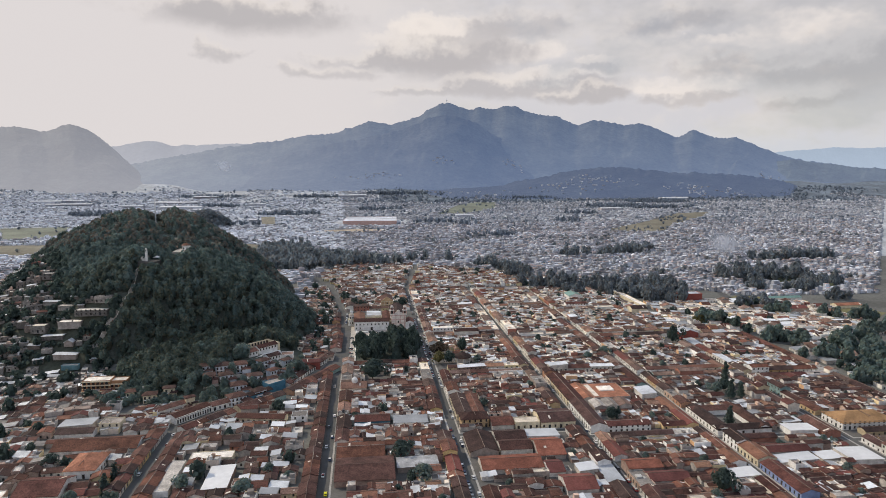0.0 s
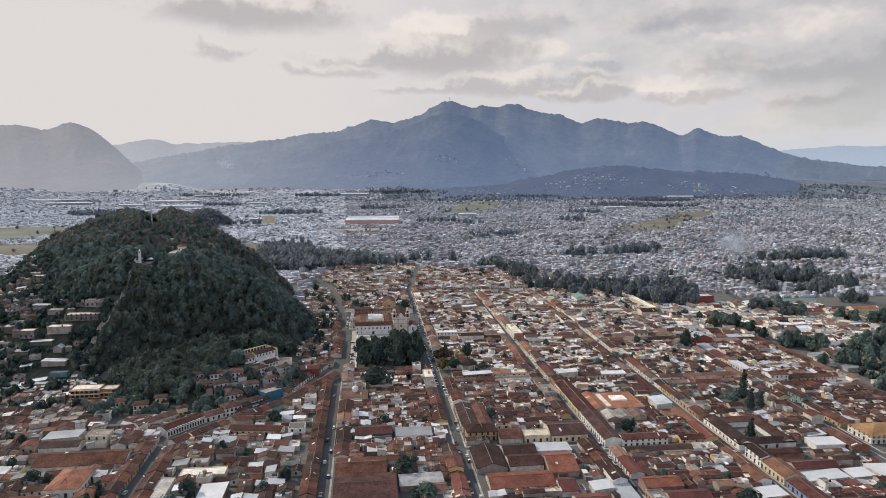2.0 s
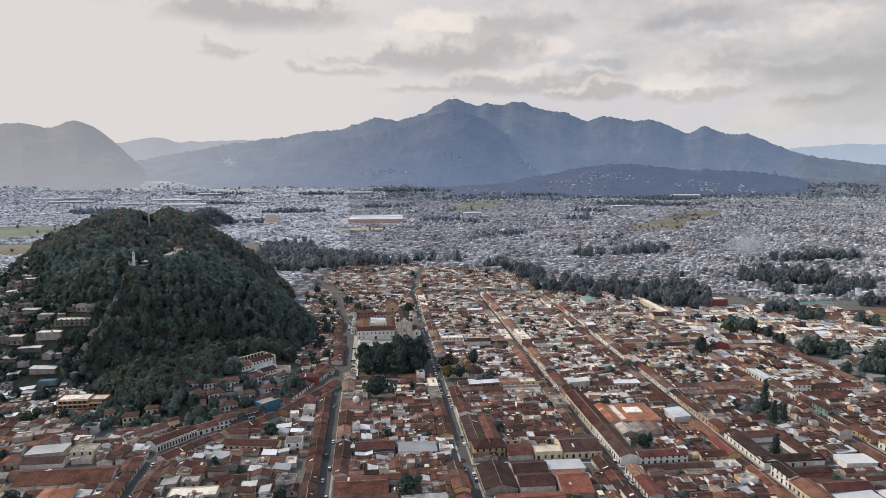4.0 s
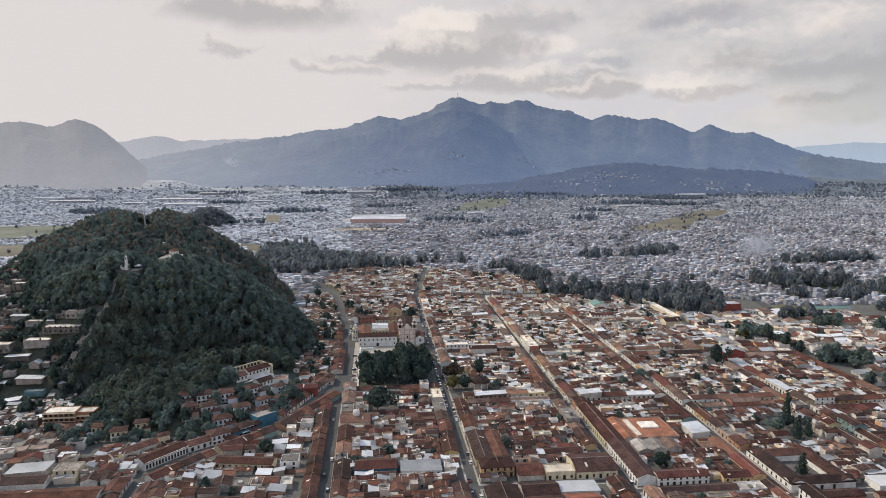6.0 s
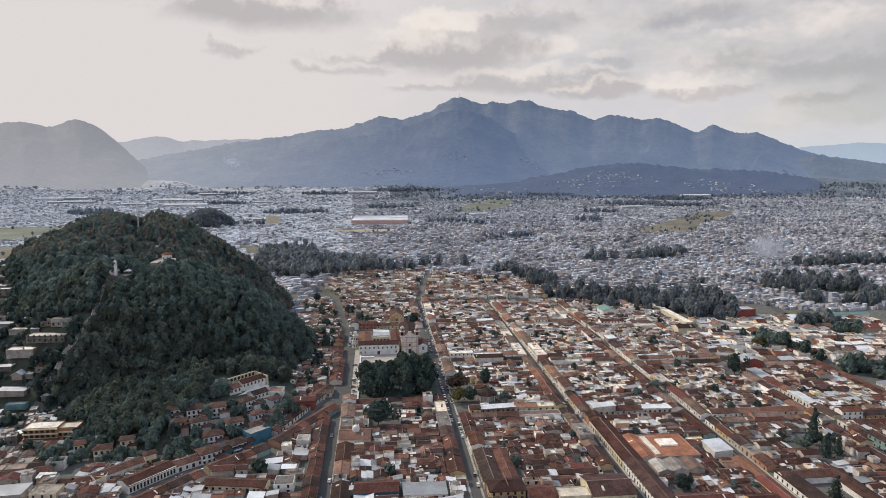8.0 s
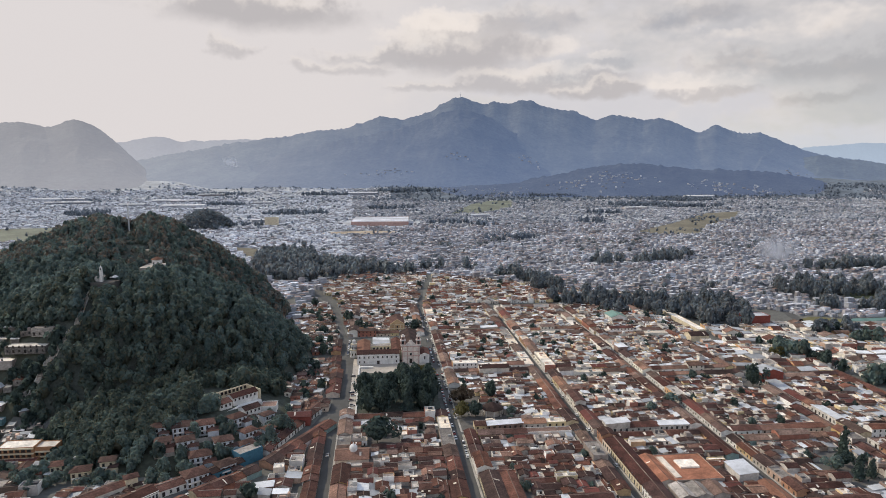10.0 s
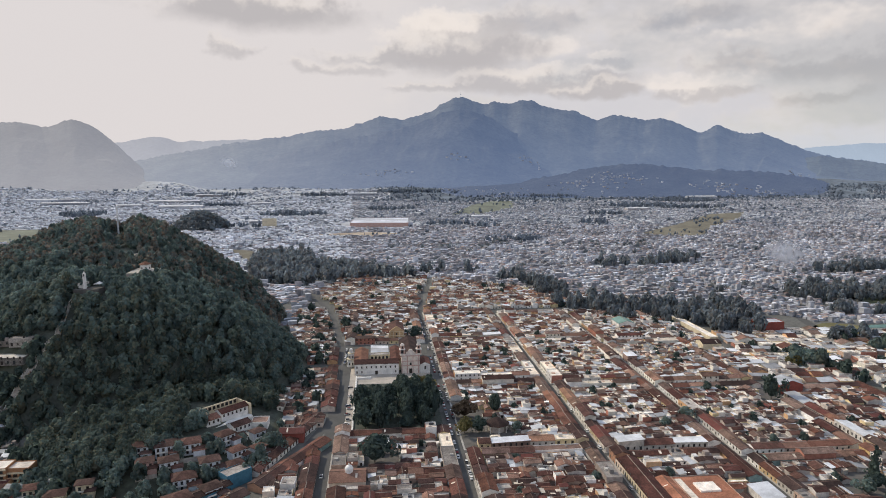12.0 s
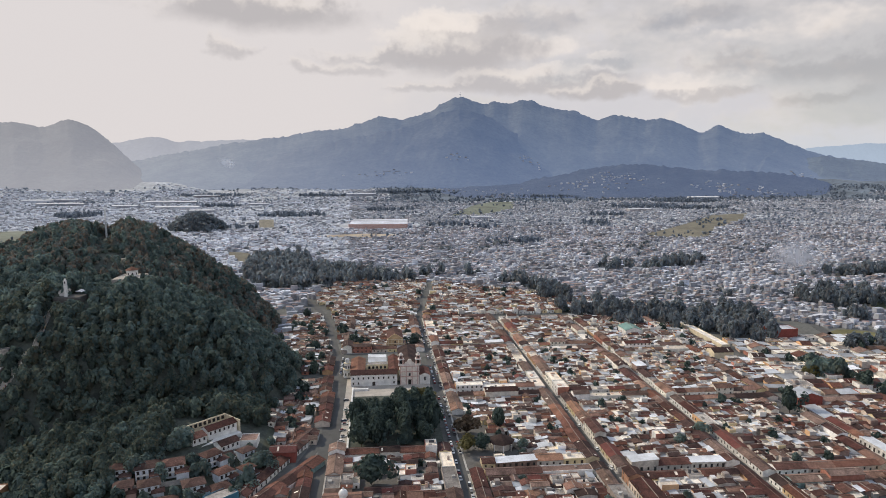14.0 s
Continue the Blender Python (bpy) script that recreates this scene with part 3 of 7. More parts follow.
def gable(w, d, h, rise, over=0.5, thick=0.22):
    """Walls and roof of a house w along x, d along y, ridge along y; the middle of its base at the origin."""
    a = w / 2
    walls = Shape().prism([(-a, -0.6), (a, -0.6), (a, h), (0, h + rise), (-a, h)], -d / 2, d / 2)
    k = rise / a
    o = a + over
    roof = Shape().prism([(-o, h - over * k), (0, h + rise), (o, h - over * k), (o, h - over * k + thick), (0, h + rise + thick), (-o, h - over * k + thick)][::-1][::-1], -d / 2 - over * .6, d / 2 + over * .6)
    return walls, roof


def flat(w, d, h, par=0.45, t=0.2):
    """A flat-roofed box with a parapet."""
    a, b = w / 2, d / 2
    walls = Shape()
    walls.box(-a, a, -b, -b + t, -0.6, h + par).box(-a, a, b - t, b, -0.6, h + par)
    walls.box(-a, -a + t, -b + t, b - t, -0.6, h + par).box(a - t, a, -b + t, b - t, -0.6, h + par)
    roof = Shape().box(-a + t, a - t, -b + t, b - t, h - 0.25, h)
    return walls, roof


def shed(w, d, h, fall):
    """Low walls under one tilted sheet."""
    a, b = w / 2, d / 2
    walls = Shape().prism([(-a, -0.6), (a, -0.6), (a, h), (-a, h + fall)], -b, b)
    k = fall / w
    roof = Shape().prism([(-a - .4, h + fall + .4 * k + .02), (a + .4, h - .4 * k + .02), (a + .4, h - .4 * k + .12), (-a - .4, h + fall + .4 * k + .12)], -b - .4, b + .4)
    return walls, roof


def hip(w, d, h, rise, over=0.6):
    a, b = w / 2, d / 2
    walls = Shape().box(-a, a, -b, b, -0.6, h)
    A, B = a + over, b + over
    r = max(0.0, B - A) if B > A else 0.0
    q = max(0.0, A - B)
    roof = Shape().add([(-A, -B, h - .1), (A, -B, h - .1), (A, B, h - .1), (-A, B, h - .1), (-A, -B, h + .12), (A, -B, h + .12), (A, B, h + .12), (-A, B, h + .12), (-q, -r, h + rise), (q, r, h + rise)],
                       [(0, 3, 2, 1), (0, 1, 5, 4), (1, 2, 6, 5), (2, 3, 7, 6), (3, 0, 4, 7)] + ([(4, 5, 8), (5, 6, 9, 8), (6, 7, 9), (7, 4, 8, 9)] if r >= q else [(4, 5, 9, 8), (5, 6, 9), (6, 7, 8, 9), (7, 4, 8)]))
    return walls, roof


ME_WINDOW = Shape().box(-.55, .55, -.05, .03, 0, 1.5).box(-.68, .68, -.11, .0, -.12, -.004).box(-.68, .68, -.11, .0, 1.504, 1.62).mesh("window", M_DARK)
ME_DOOR = Shape().box(-.75, .75, -.05, .03, 0, 2.3).box(-.9, .9, -.10, .0, 2.304, 2.45).mesh("door", M_DARK)
SH_WINDOW = Shape().box(-.55, .55, -.05, .03, 0, 1.5)
SH_TANK = Shape().cylinder(0, 0, 0, 1.0, .55, .55, 10).dome(0, 0, 1.0, .55, .25, 10, 3)
ME_TANK = SH_TANK.mesh("water_tank", material("tank_plastic", [(.02, .02, .02), (.60, .55, .44), (.66, .66, .66)], rough=.5, bump=0))

MERGED = {}                                      # material name > Shape of the houses too far off to be picked apart
MATS = {}


def merge(key, mat, shape):
    MATS[key] = mat
    MERGED.setdefault(key, Shape()).join(shape)


LABELS = {
    "tiled_house": ("plastered town house under a weathered clay tile roof", "house"),
    "flat_house": ("flat-roofed rendered house with a parapet", "house"),
    "metal_house": ("low building under pale sheet metal", "building"),
}
counts = {"tiled_house": 0, "flat_house": 0, "metal_house": 0}


def house(kind, x, y, w, d, h, turn=0.0, along=True, fronts="", near=True, wall=None, roof_mat=None, storeys=1, rise=None, label="", z=None, force=False):
    """One house. along: the ridge runs along its own y. fronts: sides with windows, of n, s, e, w in its own axes."""
    z = ground_z(x, y) if z is None else z
    if kind == "tiled_house":
        if along:
            ws, rs = gable(w, d, h, rise or w * .165)
        else:
            ws, rs = gable(d, w, h, rise or d * .165)
            q = Matrix.Rotation(math.pi / 2, 4, "Z")
            ws, rs = ws.moved(q), rs.moved(q)
        # share of lightened tiles grows with distance, in place of sun and haze
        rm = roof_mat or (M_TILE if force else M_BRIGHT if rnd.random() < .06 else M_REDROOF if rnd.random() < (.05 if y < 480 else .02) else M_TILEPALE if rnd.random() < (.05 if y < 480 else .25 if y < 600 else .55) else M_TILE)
        wm = wall or ((M_WALL if y > 540 or rnd.random() < .28 else M_WALLWARM) if (fronts or y > 560) and x > -150 else M_WALLBACK)
    elif kind == "hip_house":
        ws, rs = hip(w, d, h, rise or min(w, d) * .22)
        rm, wm, kind = roof_mat or M_TILE, wall or M_WALL, "tiled_house"
    elif kind == "flat_house":
        ws, rs = flat(w, d, h)
        # pale roofs dealt out by place to stand in for sun and cloud shade
        rm, wm = roof_mat or (M_PALEFLAT if rnd.random() < (.05 if y < 440 and x > -140 else .12 if x < -140 and y < 490 else .28 if x < -140 else .18 if y < 520 else .84 if x < 200 else .52) else M_FLAT), wall or (M_WALL if rnd.random() < (.45 if y < 540 or x < -150 else .8) else M_WALLBACK)
    else:
        ws, rs = shed(w, d, h, rnd.uniform(.3, 1.0))
        if rnd.random() < .5:
            q = Matrix.Rotation(math.pi, 4, "Z")
            ws, rs = ws.moved(q), rs.moved(q)
        rm, wm = roof_mat or M_METAL, wall or M_WALLBACK
    m = Matrix.Translation((x, y, z)) @ Matrix.Rotation(turn, 4, "Z")
    hut = None
    if kind == "flat_house" and not force and w > 5 and d > 5:
        hut = []
        for _ in range(rnd.randrange(1, 4)):
            hx, hy, hw, hd = rnd.uniform(-.3, .3) * w, rnd.uniform(-.3, .3) * d, rnd.uniform(.5, 1.6), rnd.uniform(.5, 1.6)
            hut.append(Shape().box(hx - hw, hx + hw, hy - hd, hy + hd, h - .05, h + rnd.choice((.4, .7, 1.0, 2.1))))
    extra = []
    if kind == "tiled_house" and rise != 3.0 and min(w, d) > 3:
        a, b = (w / 2, d / 2) if along else (d / 2, w / 2)
        up = rise or 2 * a * .165
        turn_q = Matrix.Identity(4) if along else Matrix.Rotation(math.pi / 2, 4, "Z")
        if roof_mat is not M_METAL:
            extra.append(("ridge", M_RIDGE, Shape().prism([(-.22, h + up + .10), (.22, h + up + .10), (.12, h + up + .34), (-.12, h + up + .34)], -b - .3, b + .3).moved(turn_q)))
        if rnd.random() < .26:
            y0, n, side = rnd.uniform(-b + .3, b - 1.5), rnd.uniform(.6, 1.5), rnd.choice((-1, 1))
            u0, u1 = sorted((rnd.uniform(.08, .45) * a, rnd.uniform(.55, .95) * a))
            z0, z1 = h + up * (1 - u0 / a) + .23, h + up * (1 - u1 / a) + .23
            pts = [(u0 * side, z0), (u1 * side, z1), (u1 * side, z1 + .07), (u0 * side, z0 + .07)]
            extra.append(("roof_sheet", M_PALEFLAT, Shape().prism(pts if side > 0 else pts[::-1], y0, y0 + n).moved(turn_q)))
    spots = []
    for side in fronts:
        wide = w if side in "ns" else d
        n = max(1, int(wide / 3.4))
        for i in range(n):
            u = -wide / 2 + wide * (i + .5) / n
            for s in range(storeys):
                o = {"s": (u, -d / 2, 0), "n": (-u, d / 2, math.pi), "w": (-w / 2, -u, -math.pi / 2), "e": (w / 2, u, math.pi / 2)}[side]
                low = s == 0 and (i + int(x)) % 2 == 0
                spots.append((Matrix.Translation((o[0], o[1], .2 if low else 1.0 + 2.9 * s)) @ Matrix.Rotation(o[2], 4, "Z"), low))
    if force:
        BUILT.append((x, y, w, d, turn))
    near = force or near and counts[kind] < {"tiled_house": 225, "flat_house": 290, "metal_house": 220}[kind]
    if not near:
        merge("walls_" + wm.name, wm, ws.moved(m))
        merge("roofs_" + rm.name, rm, rs.moved(m))
        for q, low in spots:
            merge("windows", M_DARK, SH_WINDOW.moved(m @ q))
        if hut:
            for one in hut:
                merge("roof_huts", M_HUT, one.moved(m))
        for key, mat, one in extra:
            merge(key + "s", mat, one.moved(m))
        return None
    counts[kind] += 1
    lab, cat = LABELS[kind]
    ob = thing(kind, label or lab, cat, "houses of the town", m)
    part("wall", ws, wm, ob)
    part("roof", rs, rm, ob)
    for q, low in spots:
        o = part("door" if low else "window", ME_DOOR if low else ME_WINDOW, None, ob)
        o.matrix_basis = q
    if hut:
        for one in hut:
            part("roof_hut", one, M_HUT, ob)
    for key, mat, one in extra:
        part(key, one, mat, ob)
    if kind == "flat_house" and rnd.random() < .35:
        o = part("water_tank", ME_TANK, None, ob)
        o.matrix_basis = Matrix.Translation((rnd.uniform(-.3, .3) * w, rnd.uniform(-.3, .3) * d, h))
    return ob


BUILT = []                                       # single buildings: x, y, width, depth, turn
KEEP = []                                        # ground taken by special things: x0, x1, y0, y1


def taken(x0, x1, y0, y1):
    return any(x0 < b and x1 > a and y0 < d and y1 > c for a, b, c, d in KEEP)


TREES = []                                       # places left for courtyard trees


def block(x0, x1, y0, y1, near=True, tile=0.55):
    """A town block: rows of tiled houses along its edges, yards and back buildings within."""
    deep = 8.2
    YARDS.append((x0, x1, y0, y1))
    PAVES.append(Shape().box(x0 - 1.1, x0, y0 - 1.1, y1 + 1.1, -.3, .16).box(x1, x1 + 1.1, y0 - 1.1, y1 + 1.1, -.3, .16).box(x0, x1, y0 - 1.1, y0, -.3, .16).box(x0, x1, y1, y1 + 1.1, -.3, .16))
    for side in "wens":
        a, b = (y0, y1) if side in "we" else (x0 + deep, x1 - deep)
        p = a
        while p < b - 5:
            n = min(rnd.uniform(7.5, 26), b - p)
            if b - p - n < 6:
                n = b - p
            h = rnd.uniform(3.1, 3.7)
            st = 1
            if rnd.random() < .13:
                h, st = h + 2.7, 2
            dp = deep * rnd.uniform(.85, 1.15)
            c = p + n / 2
            X, Y, W, D = {"w": (x0 + dp / 2, c, dp, n), "e": (x1 - dp / 2, c, dp, n), "s": (c, y0 + dp / 2, n, dp), "n": (c, y1 - dp / 2, n, dp)}[side]
            if not taken(X - W / 2, X + W / 2, Y - D / 2, Y + D / 2):
                r = rnd.random()
                if r < (.84 if y0 < 560 else .60):
                    house("tiled_house", X, Y, W - .1, D - .1, h, along=side in "we", fronts=side, near=near, storeys=st)
                elif r < .96:
                    house("flat_house", X, Y, W - .1, D - .1, h, fronts=side, near=near, storeys=st)
                else:
                    house("metal_house", X, Y, W - .1, D - .1, h, fronts=side, near=near)
            p += n
    # inside: small rear houses, sheds and terraces round dark patios
    gx, gy = x0 + deep + .6, y0 + deep + .6
    y = gy
    while y < y1 - deep - 4.5:
        d = rnd.uniform(4.4, 8.0) if y0 < 500 else rnd.uniform(3.8, 6.4)
        x = gx
        while x < x1 - deep - 3:
            r = rnd.random()
            w = min(rnd.uniform(4.5, 12 if y0 < 500 and x0 > 0 else 8.5) if r < tile else rnd.uniform(2.6, 6.6), x1 - deep - .5 - x)
            W, D = w - rnd.uniform(.02, .35), d - (rnd.uniform(.05, .4) if rnd.random() < .75 else rnd.uniform(.8, 2.2))
            X, Y = x + w / 2, min(y + d / 2, y1 - deep - d / 2 - .4)
            if w > 2.2 and not taken(X - W / 2, X + W / 2, Y - D / 2, Y + D / 2):
                if r < tile * .92:
                    long = W > D if rnd.random() < .75 else W <= D
                    house("tiled_house", X, Y, W, D, rnd.uniform(2.4, 3.2) if rnd.random() < .84 else rnd.uniform(4.2, 5.4), along=not long, near=near, rise=min(W, D) * rnd.uniform(.13, .2))
                elif r < tile + (.89 - tile) * .60:
                    house("flat_house", X, Y, W, D, rnd.choice((2.3, 2.5, 2.7, 2.9, 3.1, 4.9, 5.3)) if W > 4.2 else rnd.uniform(2.1, 3.0), near=near, fronts="s" if rnd.random() < .4 else "")
                elif r < .89:
                    house("metal_house", X, Y, W, D, rnd.uniform(2.0, 3.4), near=near)
                elif r < .94:
                    TREES.append((X, Y, rnd.uniform(1.6, 3.4)))
                if rnd.random() < .22:
                    clutter(X + rnd.uniform(-.5, .5) * W, Y + rnd.uniform(-.5, .5) * D)
            x += w
        y += d


def clutter(x, y):
    """A patio wall, a lean-to sheet or a washing shelter between the roofs."""
    k, t = rnd.random(), rnd.choice((0, math.pi / 2)) + rnd.uniform(-.05, .05)
    m = Matrix.Translation((x, y, 0)) @ Matrix.Rotation(t, 4, "Z")
    if k < .45:
        n, h = rnd.uniform(2, 5), rnd.uniform(2.6, 3.8)
        merge("patio_walls", M_WALLBACK, Shape().box(-n / 2, n / 2, -.12, .12, -.2, h).moved(m))
    else:
        n, b, h = rnd.uniform(1.0, 2.6), rnd.uniform(.8, 1.8), rnd.uniform(2.4, 3.6)
        merge("lean_tos", M_METAL if k < .75 else M_PALEFLAT, Shape().prism([(-n, h), (n, h + .3), (n, h + .38), (-n, h + .08)], -b, b).moved(m))
        merge("patio_walls", M_WALLBACK, Shape().box(-n + .1, n - .1, -b + .1, b - .1, -.2, h - .02).moved(m))


PAVES, YARDS = [], []


def scatter(x0, x1, y0, y1, inside, near=False, cell=12.0, turn=0.0, mix=(.35, .7, .9), hi=1.0, wall=None, sheet=None):
    """Loose houses over sloping or irregular ground."""
    c, s = math.cos(turn), math.sin(turn)
    cx, cy = (x0 + x1) / 2, (y0 + y1) / 2
    R = math.hypot(x1 - x0, y1 - y0) / 2
    v = -R
    while v < R:
        u = -R + rnd.uniform(0, cell)
        d = rnd.uniform(.75, 1.1) * cell
        while u < R:
            w = rnd.uniform(.7, 1.35) * cell
            X, Y = cx + (u + w / 2) * c - (v + d / 2) * s, cy + (u + w / 2) * s + (v + d / 2) * c
            u += w
            if not (x0 < X < x1 and y0 < Y < y1) or not inside(X, Y) or taken(X - w / 2, X + w / 2, Y - d / 2, Y + d / 2):
                continue
            W, D, r = w * rnd.uniform(.72, .97), d * rnd.uniform(.72, .97), rnd.random()
            tw = turn + rnd.uniform(-.06, .06)
            if r < mix[0]:
                house("tiled_house", X, Y, W, D, rnd.uniform(2.6, 4.2) * hi, tw, rnd.random() < .5, fronts="s" if rnd.random() < .5 else "", near=near, wall=wall)
            elif r < mix[1]:
                house("flat_house", X, Y, W, D, rnd.choice((2.6, 2.9, 3.1, 5.2)) * hi, tw, fronts="s" if rnd.random() < .7 else "", near=near, wall=wall)
            elif r < mix[2]:
                house("metal_house", X, Y, W, D, rnd.uniform(2.2, 3.4) * hi, tw, near=near, wall=wall, roof_mat=sheet)
            elif r < (.97 if x0 > -600 else .90):
                TREES.append((X, Y, rnd.uniform(2.2, 4.5)))
        v += d


# ground kept free for the church, the park and single buildings that are placed by hand
KEEP += [(-21, 52, 555.4, 748), (62, 80, 404, 462), (64, 104, 338, 360), (98, 120, 376, 394), (143, 184, 388, 474), (200, 213, 443, 462), (222, 262, 376.5, 424), (264, 294, 368, 386),
         (308, 348, 374, 400), (222, 234, 294, 334), (234, 262, 330, 352), (-9, 17, 412, 432), (17, 44, 411, 428), (-22, 1, 480, 502), (-1, 15, 509, 525), (-52, -38, 424, 440), (-90, -54, 428, 446),
         (-89, -58, 468, 506), (-136, -92, 424, 474), (-174, -157, 428, 442), (-201, -176, 432, 448), (-216, -180, 504, 526), (-168, -118, 458, 494), (-122, -84, 482, 524), (-114, -58, 518, 582), (-56, -36, 544, 560),
         (76, 92, 540, 566), (56, 76, 540, 590), (288, 304, 580, 596), (306, 326, 594, 612), (-66, -20, 690, 700), (262, 284, 432, 470), (-31, -23, 588, 744), (-36, -26, 298, 530), (503, 550, 754, 768), (256, 277, 794, 820), (468, 517, 696, 714), (304, 326, 710, 728), (326, 338, 738, 852)]

KEEP += [(-18, 15, 338, 366), (-18, 10, 367, 387), (17, 40, 350, 364), (100, 116, 356, 381), (117, 128, 335, 344), (104, 121, 314, 332), (100, 109, 336, 350), (144, 164, 332, 343), (152, 174, 318, 330), (277, 297, 328, 345), (-87, -74, 337, 364), (-113, -104, 338, 375), (-187, -138, 396, 415), (-196, -173, 422, 432), (-181, -158, 340, 362), (96, 113, 402, 412), (60, 78, 365, 393), (-102, -78, 375, 384), (199, 213, 317, 327), (262, 274, 332, 342), (-166, -150, 365, 388)]

KEEP += [(81, 96, 403, 418), (113, 137, 402, 424), (79, 98, 366, 380), (79, 98, 381, 395)]
SLOPE_SITES = [(-253, -225, 596.5, 607.5), (-240, -224, 607.5, 614.5), (-266, -246, 593, 603), (-289.5, -276.5, 595, 605), (-277, -259, 586.5, 593.5), (-259.5, -240.5, 565.5, 574.5), (-256, -248, 579, 587), (-315.5, -304.5, 679.5, 688.5), (-275, -261, 616, 624), (-294, -280, 631, 639), (-250, -236, 557, 563), (-185, -177, 567.5, 574.5)]     # larger houses on the west slope of the hill
KEEP += SLOPE_SITES

STEPS = [(-231, 573), (-227, 577), (-222.5, 592.5), (-219.5, 596), (-217.5, 604), (-214.5, 610), (-211, 614), (-213, 630), (-214, 640), (-212, 652)]     # stairway up to the chapel
BEND = [(-21, 728), (-27, 765), (-34, 815), (-39, 860), (-54, 930), (-82, 1010)]
for (ax, ay), (bx, by) in zip(BEND, BEND[1:]):
    for k in range(8):
        u = k / 8
        KEEP.append((ax + (bx - ax) * u - 2.0, ax + (bx - ax) * u + 2.0, ay + (by - ay) * u - 3, ay + (by - ay) * u + (by - ay) / 8 + 3))

# the regular blocks
cols = [(ST_A, ST_B), (ST_B, ST_C), (ST_C, ST_D), (ST_D, ST_E), (ST_E, ST_F)]
for j in range(len(CROSS) - 1):
    for i, (a, b) in enumerate(cols):
        if i >= 3 and j >= 3 or i == 4 and j >= 1:
            continue
        m = (a + b) / 2
        block(a + (HALF if a == ST_A else SLIM), b - SLIM, cross_y(j, m) + SLIM, cross_y(j + 1, m) - SLIM, near=CROSS[j] < 600, tile=(.70, .60, .44, .34, .30)[j])
block(ST_L + HALF_L, ST_A - HALF, 262, 555.3, tile=.56)
block(-22, ST_A - HALF, 762, 885, near=False, tile=.4)


def diag(x):
    """The slanting street on the near side of the hill: its y at x."""
    return float(np.interp(x, (-124.5, -94, -64, -38, -24), (425, 464, 493, 540, 579)))


scatter(-112, ST_L - HALF_L, 262, 560, lambda x, y: y < diag(x) - 21, near=True, cell=9.0, mix=(.50, .72, .88))
scatter(-430, -137, 262, 530, lambda x, y: not wooded(x, y) and y < 500 - .2 * (x + 134), near=True, cell=8.8, turn=.12, mix=(.46, .70, .88), sheet=M_METALDULL)
scatter(-84, -31, 556, 905, lambda x, y: not wooded(x, y) and y > diag(min(x, -24)) + 13 and x < -31 + 1.5 * min(1, max(0, y - 745)) - .14 * max(0, y - 745), near=True, cell=6.2, mix=(.56, .74, .88))
scatter(-60, -20, 758, 905, lambda x, y: x > -19.5 - .14 * (y - 745), near=False, cell=5.6, mix=(.5, .74, .9))
scatter(-620, -190, 490, 880, lambda x, y: x < skirt_x(y) - 4 and y > 500, near=False, cell=8.6, turn=.25, mix=(.08, .50, .80), hi=.95, wall=M_SHADEWALL, sheet=M_METAL)
scatter(ST_D + 8, 545, 530, 770, lambda x, y: (y > cross_y(3, x) + 6 or x > ST_E + 6 and y > cross_y(2, x)) and not (x > 385 and y < 590), near=False, cell=13, turn=-.1, mix=(.28, .66, .86))
scatter(ST_E + 6, 470, 440, 540, lambda x, y: y > cross_y(1, x) + 6 and x < 440, near=False, cell=14, turn=-.1, mix=(.2, .4, .5))
scatter(ST_E + 5, 470, 543, 602, lambda x, y: ((x - 405) / 21) ** 2 + ((y - 585) / 28) ** 2 > 1 and ((x - 470) / 28) ** 2 + ((y - 545) / 32) ** 2 > 1, near=False, cell=11, mix=(.35, .6, .75))
scatter(ST_F + 5, 640, 262, 480, lambda x, y: True, near=False, cell=14, mix=(.4, .65, .8))
scatter(-64, 480, 880, 1120, lambda x, y: not wooded(x, y) and (y > 900 or x < ST_A) and abs(x - ST_A - 0.14 * max(0, y - 890)) > 6 and y < 1125 - .75 * max(0, x - 60), near=False, cell=8.2, mix=(.5, .78, .95))
scatter(294, 327, 652, 880, lambda x, y: True, near=False, cell=6.4, mix=(.4, .7, .94))
scatter(ST_C, 470, 700, 880, lambda x, y: y > cross_y(4, x) + 100 - .0 * x and y < 1000 - .55 * (x - 60), near=False, cell=9, mix=(.42, .72, .94))


